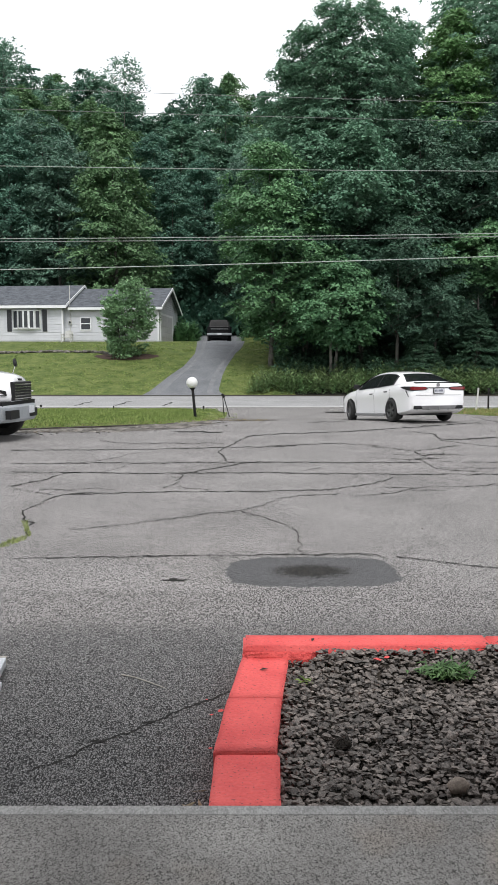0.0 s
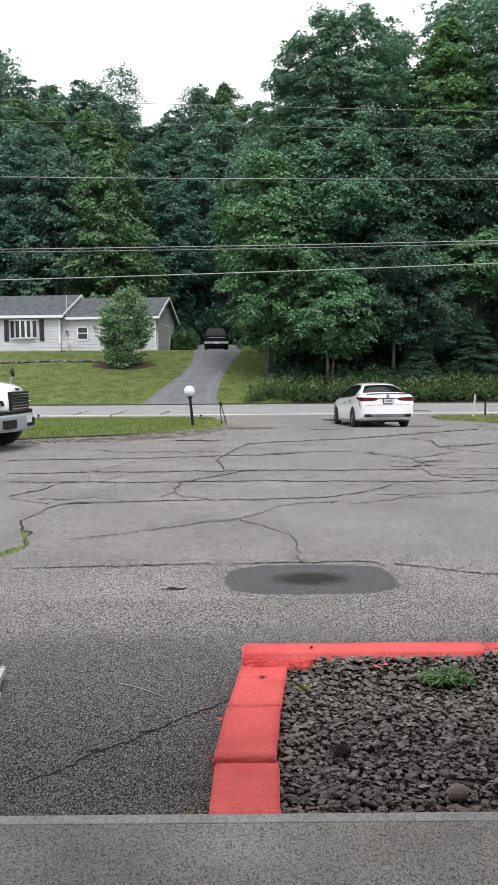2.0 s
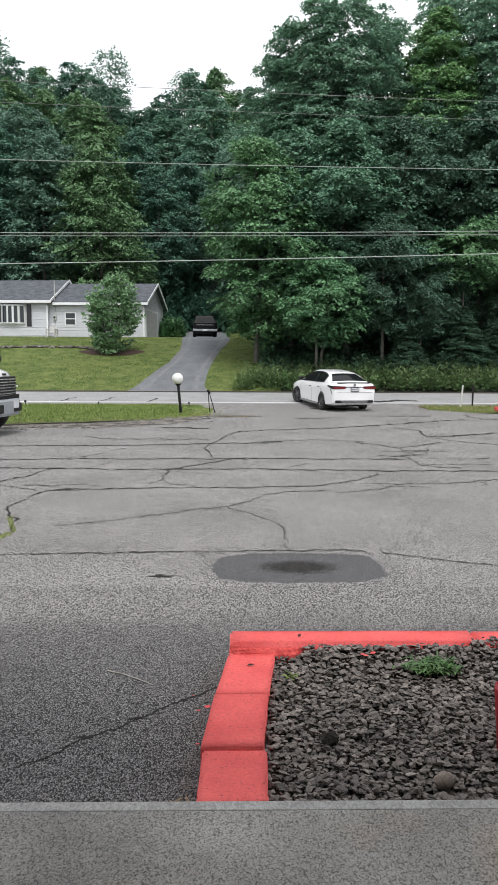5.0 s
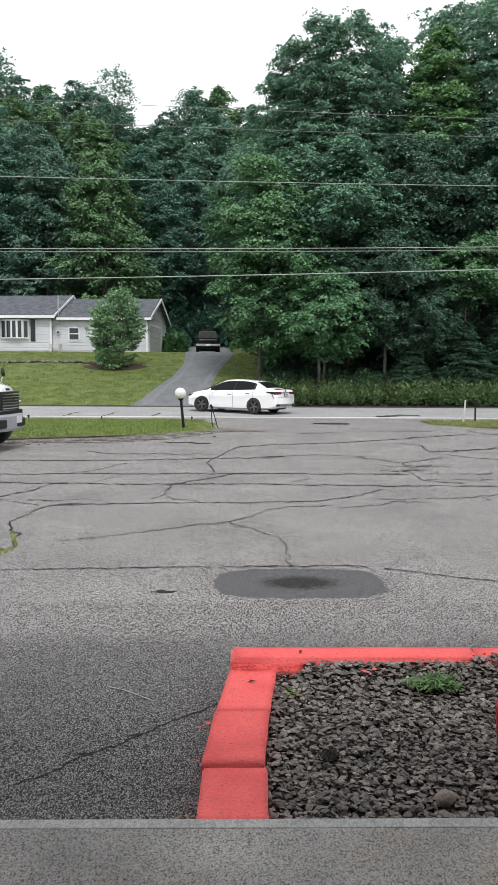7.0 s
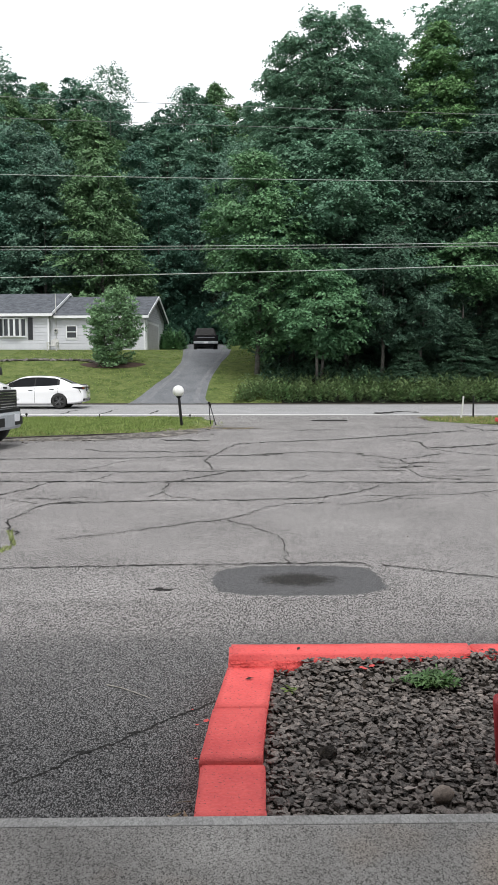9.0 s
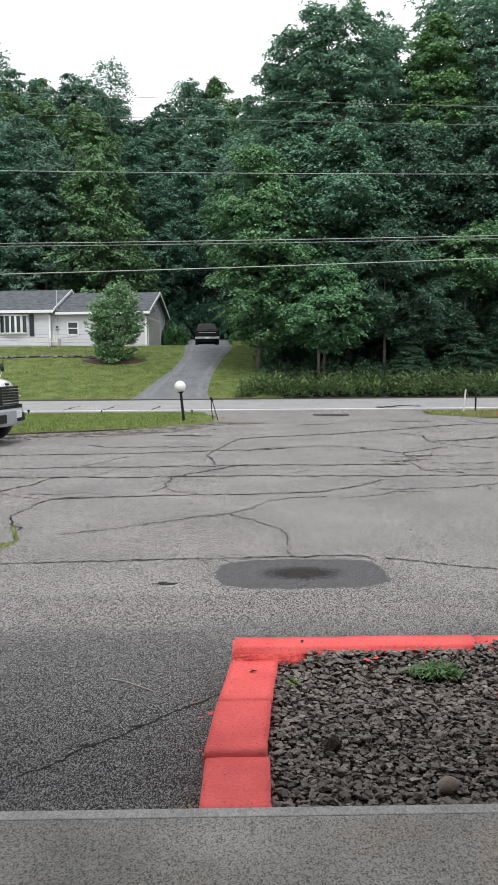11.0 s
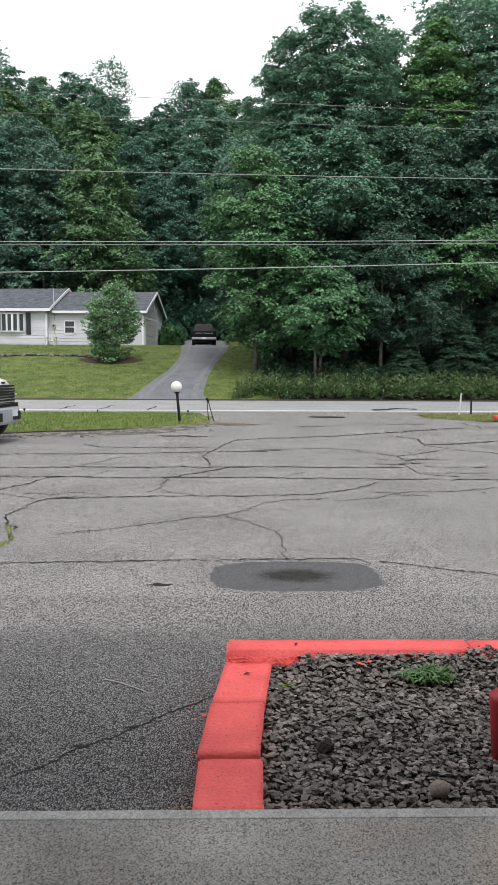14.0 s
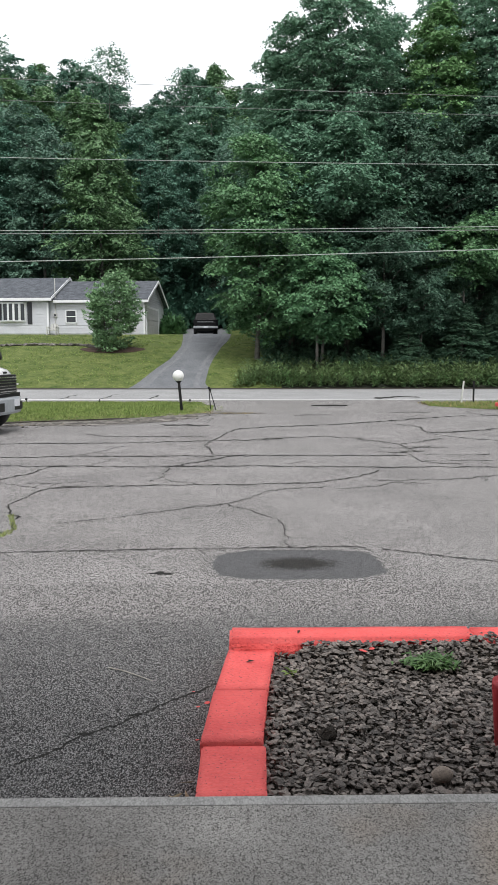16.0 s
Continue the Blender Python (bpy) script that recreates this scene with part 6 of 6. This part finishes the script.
for sgn in (-1, 1):
    part("door_window", side_pane(1.13, 2.3, 0.1, 0.9, sgn), CAR_GLASS, car, smooth=True)
    part("door_window", side_pane(0.1, 1.08, 0.1, 0.9, sgn), CAR_GLASS, car, smooth=True)
    part("window_trim", side_pane(-0.02, 2.36, 0.04, 0.95, sgn, out=0.003, n=24), BLACK_TRIM, car, smooth=True)
    for u in (1.28, 0.32):
        w, b, t = car_body(u)
        part("door_handle", Shape().box(sgn * w * 0.985 - 0.02, sgn * w * 0.985 + 0.02, u - 0.1, u + 0.1, t - 0.2, t - 0.165), BLACK_TRIM, car, bevel=0.008)
    mirror = part("mirror", Shape().box(sgn * 1.0 - 0.09, sgn * 1.0 + 0.09, 2.02, 2.14, 1.0, 1.13), BLACK_TRIM, car, "black door mirror", bevel=0.03)
    part("mirror_arm", Shape().box(sgn * 0.88 - 0.06, sgn * 0.88 + 0.06, 2.04, 2.1, 0.985, 1.02), BLACK_TRIM, mirror)
    # tail lamp: dark surround, red lens, black slash below
    lamp_s = Shape()
    pts = ((0.33, -1.072, 0.925, 0.95), (0.4, -1.073, 0.888, 0.975), (0.6, -1.073, 0.876, 0.985), (0.77, -1.07, 0.872, 0.99), (0.845, -1.035, 0.872, 0.99), (0.89, -0.945, 0.885, 0.993), (0.918, -0.8, 0.92, 0.995), (0.932, -0.64, 0.965, 0.992))
    for x, u, z0, z1 in pts:
        lamp_s.v += [(sgn * x, u - 0.012, z0), (sgn * x, u - 0.012, z1), (sgn * (x - 0.06), u + 0.08, z0), (sgn * (x - 0.06), u + 0.08, z1)]
    for i in range(len(pts) - 1):
        k = 4 * i
        lamp_s.f += [(k, k + 4, k + 5, k + 1), (k + 1, k + 5, k + 7, k + 3), (k, k + 2, k + 6, k + 4)]
    tail = part("tail_lamp", lamp_s, BLACK_TRIM, car, "smoked tail lamp with red lens")
    lens = Shape()
    pts = ((0.36, -1.092, 0.93, 0.95), (0.42, -1.092, 0.9, 0.966), (0.6, -1.092, 0.892, 0.972), (0.77, -1.088, 0.893, 0.972), (0.848, -1.05, 0.9, 0.97))
    for x, u, z0, z1 in pts:
        lens.v += [(sgn * x, u - 0.004, z0), (sgn * x, u - 0.004, z1)]
    for i in range(4):
        lens.f.append((2 * i, 2 * i + 2, 2 * i + 3, 2 * i + 1))
    part("lens", lens, TAIL_RED, tail, "red lens")
    part("reflector_slash", Shape().add([(sgn * 0.908, -0.93, 0.88), (sgn * 0.92, -0.89, 0.88), (sgn * 0.885, -1.0, 0.7), (sgn * 0.875, -1.02, 0.7)], [(0, 1, 2, 3)]), BLACK_TRIM, car)
    part("head_lamp", Shape().add([(sgn * 0.87, 3.28, 0.7), (sgn * 0.79, 3.57, 0.66), (sgn * 0.79, 3.57, 0.75), (sgn * 0.87, 3.25, 0.8)], [(0, 1, 2, 3)]), CAR_GLASS, car)
    part("exhaust", Shape().tube((sgn * 0.66, -1.1, 0.36), (sgn * 0.66, -0.95, 0.36), 0.026, 0.026, 12), BUMPER_STEEL, car)
    part("sill", Shape().box(sgn * 0.885 - 0.025, sgn * 0.885 + 0.025, 0.42, 2.4, 0.165, 0.23), GREY_TRIM, car, bevel=0.01)
part("rear_window", top_pane(-0.56, 0.04, 0.95, 0.84), CAR_GLASS, car, smooth=True)
part("windscreen", top_pane(1.8, 2.6, 0.98, 1.08), CAR_GLASS, car, smooth=True)
part("spoiler", Shape().box(-0.66, 0.66, -1.0, -0.9, 1.088, 1.112), BLACK_TRIM, car, "black boot-lid spoiler", bevel=0.008)
part("aerial_fin", Shape().add([(-0.02, 0.22, 1.4), (0.02, 0.22, 1.4), (0.02, 0.42, 1.425), (-0.02, 0.42, 1.425), (0, 0.24, 1.47)], [(0, 1, 4), (1, 2, 4), (2, 3, 4), (3, 0, 4)]), BLACK_TRIM, car)
part("boot_strip", Shape().box(-0.36, 0.36, -1.085, -1.06, 0.945, 0.96), BLACK_TRIM, car)
part("emblem", Shape().tube((0, -1.085, 1.03), (0, -1.05, 1.03), 0.05, 0.048, 18), GREY_TRIM, car)
plate = part("number_plate", Shape().box(-0.165, 0.165, -1.115, -1.09, 0.79, 0.94), BLACK_TRIM, car, "framed number plate")
part("face", Shape().box(-0.145, 0.145, -1.12, -1.114, 0.805, 0.925), PLATE, plate)
for k in range(7):
    part("bar", Shape().box(-0.12 + k * 0.036, -0.096 + k * 0.036, -1.1235, -1.119, 0.84, 0.9), INK, plate)
diffuser = part("diffuser", Shape().add([(-0.56, -1.125, 0.46), (0.56, -1.125, 0.46), (0.5, -1.09, 0.35), (-0.5, -1.09, 0.35), (-0.56, -0.9, 0.45), (0.56, -0.9, 0.45), (0.5, -0.9, 0.34), (-0.5, -0.9, 0.34)], [(0, 3, 2, 1), (0, 1, 5, 4), (3, 7, 6, 2), (0, 4, 7, 3), (1, 2, 6, 5)]), GREY_TRIM, car, "grey rear diffuser", bevel=0.01)
for x in (-0.3, 0.0, 0.3):
    part("fin", Shape().box(x - 0.012, x + 0.012, -1.128, -0.95, 0.34, 0.43), GREY_TRIM, diffuser)
for sgn in (-1, 1):
    part("corner_vent", Shape().box(sgn * 0.63 - 0.13, sgn * 0.63 + 0.13, -1.108, -0.9, 0.36, 0.46), BLACK_TRIM, car, "black rear bumper corner", bevel=0.025)
    for u in (0.06, 1.1, 2.32):
        seam = Shape()
        for zz in np.linspace(0.26, 0.96, 12):
            w, b, t = car_body(u)
            h = [(b + 0.06, 0.965), (b + 0.22, 0.985), ((b + t) / 2, 0.975), (t - 0.3, 1.0), (t - 0.2, 0.995), (t - 0.09, 0.965)]
            x = w * float(np.interp(zz, [q[0] for q in h], [q[1] for q in h]))
            seam.v += [(sgn * (x + 0.002), u - 0.006, zz), (sgn * (x + 0.002), u + 0.006, zz)]
        seam.f = [(2 * i, 2 * i + 1, 2 * i + 3, 2 * i + 2) for i in range(11)]
        part("door_seam", seam, BLACK_TRIM, car)
part("boot_seam", Shape().box(-0.7, 0.7, -1.094, -1.07, 0.745, 0.752), GREY_TRIM, car)
part("underbody", Shape().box(-0.66, 0.66, -0.72, 3.5, 0.19, 0.5), BLACK_TRIM, car)
part("lower_valance", Shape().box(-0.56, 0.56, -0.96, -0.88, 0.29, 0.37), BLACK_TRIM, car, bevel=0.02)
WHEELS = [(wheel(car, -0.82, 0, 0.338, 0.23, -1), False, -0.82, 0.0), (wheel(car, 0.82, 0, 0.338, 0.23, 1), False, 0.82, 0.0),
          (wheel(car, -0.82, 2.824, 0.338, 0.23, -1), True, -0.82, 2.824), (wheel(car, 0.82, 2.824, 0.338, 0.23, 1), True, 0.82, 2.824)]

# the lorry's front end at the edge of the car park; local x is ahead
lorry = thing("lorry", "white long-nosed lorry with black grille and grey bumper", "lorry", pose(-5.07, 17.0, 0, 0, 0, -4))
rings = []
for x, w, z0, z1 in ((0.0, 0.5, 0.86, 1.3), (-0.05, 0.56, 0.84, 1.38), (-0.25, 0.7, 0.8, 1.44), (-0.7, 0.92, 0.9, 1.52), (-1.3, 1.0, 0.95, 1.62), (-1.9, 1.02, 0.9, 1.7)):
    half = [(0, z0), (w * 0.95, z0), (w, z0 + 0.1), (w * 0.98, z1 - 0.2), (w * 0.85, z1 - 0.05), (w * 0.5, z1 + 0.01), (0, z1 + 0.03)]
    rings.append([(x, y, z) for y, z in mirrored(half)])
part("bonnet", Shape().loft(rings), WHITE_PAINT, lorry, "sloping white bonnet", smooth=True)
grille = part("grille", Shape().box(-0.03, 0.06, -0.5, 0.56, 0.87, 1.28), BLACK_TRIM, lorry, "black grille with chrome bars", bevel=0.02)
for k in range(6):
    part("bar", Shape().box(0.06, 0.075, -0.46, 0.52, 0.9 + k * 0.062, 0.922 + k * 0.062), CHROME, grille)
part("badge", Shape().box(-0.03, 0.02, -0.1, 0.1, 1.305, 1.35), BLACK_TRIM, lorry, bevel=0.015)
bumper_rings = []
for y in np.linspace(-1.2, 0.66, 17):
    x = 0.16 - 0.32 * abs(y / 1.22) ** 3
    bumper_rings.append([(x - 0.2, y, 0.42), (x - 0.03, y, 0.42), (x, y, 0.47), (x, y, 0.74), (x - 0.03, y, 0.78), (x - 0.2, y, 0.78)])
bumper = part("bumper", Shape().loft(bumper_rings), BUMPER_STEEL, lorry, "pale grey steel bumper", smooth=False)
part("opening", Shape().box(0.05, 0.165, 0.12, 0.6, 0.5, 0.68), BLACK_TRIM, bumper)
part("opening", Shape().box(0.05, 0.165, -1.0, -0.5, 0.5, 0.68), BLACK_TRIM, bumper)
part("number_plate", Shape().box(0.16, 0.175, 0.1, 0.4, 0.58, 0.74), PLATE, bumper, "pale number plate")
part("side_fairing", Shape().box(-1.2, -0.02, -1.2, -1.12, 0.44, 0.78), BUMPER_STEEL, lorry, "pale grey bumper end", bevel=0.02)
part("wing", Shape().box(-1.25, -0.25, -1.16, -0.8, 0.8, 1.12), WHITE_PAINT, lorry, bevel=0.08)
part("gap_panel", Shape().box(-0.3, -0.02, -0.98, 0.98, 0.76, 0.86), BLACK_TRIM, lorry)
for sy in (-1, 1):
    hl = part("head_lamp", Shape().add([(-0.06, sy * 0.6, 0.98), (-0.42, sy * 0.86, 0.98), (-0.5, sy * 0.88, 1.14), (-0.2, sy * 0.72, 1.12), (-0.08, sy * 0.62, 1.08)], [(0, 1, 2, 3, 4)]), BLACK_TRIM, lorry, "dark-framed head lamp")
    part("lens", Shape().add([(-0.1, sy * 0.645, 1.0), (-0.36, sy * 0.84, 1.0), (-0.42, sy * 0.865, 1.1), (-0.2, sy * 0.735, 1.09)], [(0, 1, 2, 3)]), CHROME, hl)
    stalk = part("mirror", Shape().tube((-0.4, sy * 0.62, 1.44), (-0.35, sy * 0.66, 1.62), 0.012, 0.012, 8), CHROME, lorry, "small chrome bonnet mirror on a stalk")
    part("mirror_head", Shape().turned([(0.03, -0.03), (0.09, -0.015), (0.1, 0.01), (0.0, 0.02)], 18, pose(-0.35, sy * 0.66, 1.7, 0, 80, 0)), BLACK_TRIM, stalk, smooth=True)
    lw = wheel(lorry, 0, 0, 0.5, 0.28, 1, TYRE, CHROME, 10)
    lw.matrix_basis = pose(-0.75, sy * 0.92, 0.5, 0, 0, 90 if sy > 0 else -90)
    part("mudguard", Shape().box(-1.0, -0.1, sy * 1.0 - 0.14, sy * 1.0 + 0.14, 1.02, 1.06), WHITE_PAINT, lorry, bevel=0.015)
cab = Shape()
cab.loft([[(x, y, z) for y, z in mirrored([(0, 0.6), (1.1, 0.6), (1.12, 1.7), (0.98, 2.7), (0.6, 2.8), (0, 2.82)])] for x in (-4.2, -2.3, -1.95)])
cabin = part("cab", cab, WHITE_PAINT, lorry, bevel=0.04)
part("windscreen", Shape().box(-1.95, -1.93, -0.95, 0.95, 1.75, 2.55), CAR_GLASS, cabin)
for sy in (-1, 1):
    part("side_window", Shape().box(-3.2, -2.2, sy * 1.1 - 0.03, sy * 1.1 + 0.03, 1.75, 2.4), CAR_GLASS, cabin)
    lw = wheel(lorry, 0, 0, 0.5, 0.28, 1, TYRE, CHROME, 10)
    lw.matrix_basis = pose(-5.6, sy * 0.98, 0.5, 0, 0, 90 if sy > 0 else -90)
part("chassis", Shape().box(-6.4, -0.2, -0.45, 0.45, 0.5, 0.8), BLACK_TRIM, lorry)

# the dark pickup at the top of the drive, its tail towards the road; local y is ahead
pickup = thing("pickup_truck", "black pickup truck with chrome rear bumper parked on the drive", "pickup truck", pose(-2.2, 57.6, land(-2.4, 58) + 0.02, 0, 0, 3))
pickup.scale = (0.93, 1.0, 0.94)
part("bed", Shape().box(-0.98, 0.98, 0.0, 2.1, 0.6, 1.2), PICKUP_BLACK, pickup, "black load bed", bevel=0.05)
tailgate = part("tailgate", Shape().box(-0.8, 0.8, -0.04, 0.0, 0.7, 1.19), PICKUP_BLACK, pickup, bevel=0.02)
part("panel", Shape().box(-0.7, 0.7, -0.06, -0.04, 0.98, 1.02), BUMPER_STEEL, tailgate, bevel=0.02)
part("bumper", Shape().box(-0.98, 0.98, -0.2, 0.0, 0.5, 0.68), BUMPER_STEEL, pickup, "chrome rear bumper", bevel=0.03)
part("number_plate", Shape().box(-0.17, 0.17, -0.215, -0.2, 0.52, 0.66), PLATE, pickup)
rings = []
for y, w, z in ((2.1, 0.9, 1.25), (2.35, 0.74, 1.86), (3.8, 0.74, 1.9), (4.6, 0.9, 1.27)):
    rings.append([(x, y, q) for x, q in mirrored([(0, 1.2), (0.95, 1.2), (w, z - 0.05), (w * 0.9, z), (0, z + 0.02)])])
part("cab", Shape().loft(rings), PICKUP_BLACK, pickup, smooth=False)
part("rear_window", Shape().add([(-0.7, 2.13, 1.36), (0.7, 2.13, 1.36), (0.62, 2.3, 1.78), (-0.62, 2.3, 1.78)], [(0, 1, 2, 3)]), SMOKED, pickup)
part("underbody", Shape().box(-0.7, 0.7, 0.1, 5.0, 0.28, 0.56), PICKUP_BLACK, pickup)
part("front_body", Shape().box(-0.98, 0.98, 2.1, 5.6, 0.5, 1.22), PICKUP_BLACK, pickup, bevel=0.08)
for sx in (-1, 1):
    part("tail_lamp", Shape().box(sx * 0.89 - 0.07, sx * 0.89 + 0.07, -0.05, 0.02, 0.82, 1.18), CAR_GLASS, pickup)
    wheel(pickup, sx * 0.84, 1.0, 0.4, 0.26, sx)
    wheel(pickup, sx * 0.84, 4.5, 0.4, 0.26, sx)


# ---- what moves: the car leaves the car park and turns along the road ----
CAR_WAY = (
    (0.0, 5.08, 22.87, 16.9), (0.5, 4.87, 23.99, 13.0), (1.0, 4.68, 24.8, 8.8), (1.5, 4.58, 25.38, 5.7), (2.0, 4.53, 26.06, 4.6), (2.5, 4.46, 26.38, 3.6),
    (3.0, 4.44, 26.71, 2.9), (3.5, 4.43, 27.31, 3.4), (4.0, 4.41, 28.26, 5.6), (4.6, 4.42, 29.6, 10.0), (5.2, 4.22, 30.95, 17.5), (5.8, 3.75, 32.25, 27.5),
    (6.3, 2.98, 33.26, 37.7), (6.5, 2.56, 33.85, 42.0), (7.0, 1.22, 35.04, 56.9), (7.5, -0.67, 36.1, 69.3), (8.0, -2.77, 36.6, 80.0), (8.5, -5.36, 36.7, 87.0),
    (9.0, -8.2, 36.75, 89.5), (10.0, -14.9, 36.8, 90.0), (11.0, -22.0, 36.8, 90.0), (13.0, -37.5, 36.8, 90.0), (16.0, -62.0, 36.8, 90.0))


def car_at(t):
    """Place and heading on a smooth curve through the way's stations."""
    k = max(i for i in range(len(CAR_WAY)) if CAR_WAY[i][0] <= t + 1e-6)
    k = min(k, len(CAR_WAY) - 2)
    p = [np.array(CAR_WAY[min(max(i, 0), len(CAR_WAY) - 1)]) for i in (k - 1, k, k + 1, k + 2)]
    h = p[2][0] - p[1][0]
    s = (t - p[1][0]) / h
    m1 = (p[2] - p[0])[1:] / max(1e-6, p[2][0] - p[0][0]) * h
    m2 = (p[3] - p[1])[1:] / max(1e-6, p[3][0] - p[1][0]) * h
    return (2 * s**3 - 3 * s**2 + 1) * p[1][1:] + (s**3 - 2 * s**2 + s) * m1 + (-2 * s**3 + 3 * s**2) * p[2][1:] + (s**3 - s**2) * m2


def motions():
    rows, spin, last, steers = [], [0.0], None, []
    for i in range(16 * FPS + 1):
        t = i / FPS
        x, y, a = car_at(t)
        fx, fy = x - 2.824 * math.sin(radians(a)), y + 2.824 * math.cos(radians(a))
        z0, z1 = land(x, y), land(fx, fy)
        rows.append((t, pose(x, y, z0, math.degrees(math.atan2(z1 - z0, 2.824)), 0, a)))
        if last is not None:
            d = math.hypot(x - last[0], y - last[1])
            spin.append(spin[-1] - math.degrees(d / 0.338))
            steers.append(math.degrees(math.atan2(2.824 * radians(a - last[2]), max(d, 0.01))))
        last = (x, y, a)
    steers.append(steers[-1])
    smooth = np.convolve(np.pad(steers, 12, mode="edge"), np.ones(25) / 25, mode="valid")
    walk(car, rows[::3])
    for ob, steered, wx, wy in WHEELS:
        walk(ob, [(t, pose(wx, wy, 0.338, 0, 0, float(np.clip(smooth[i], -30, 30)) if steered else 0) @ pose(0, 0, 0, spin[i], 0, 0)) for i, (t, _) in enumerate(rows)])


motions()
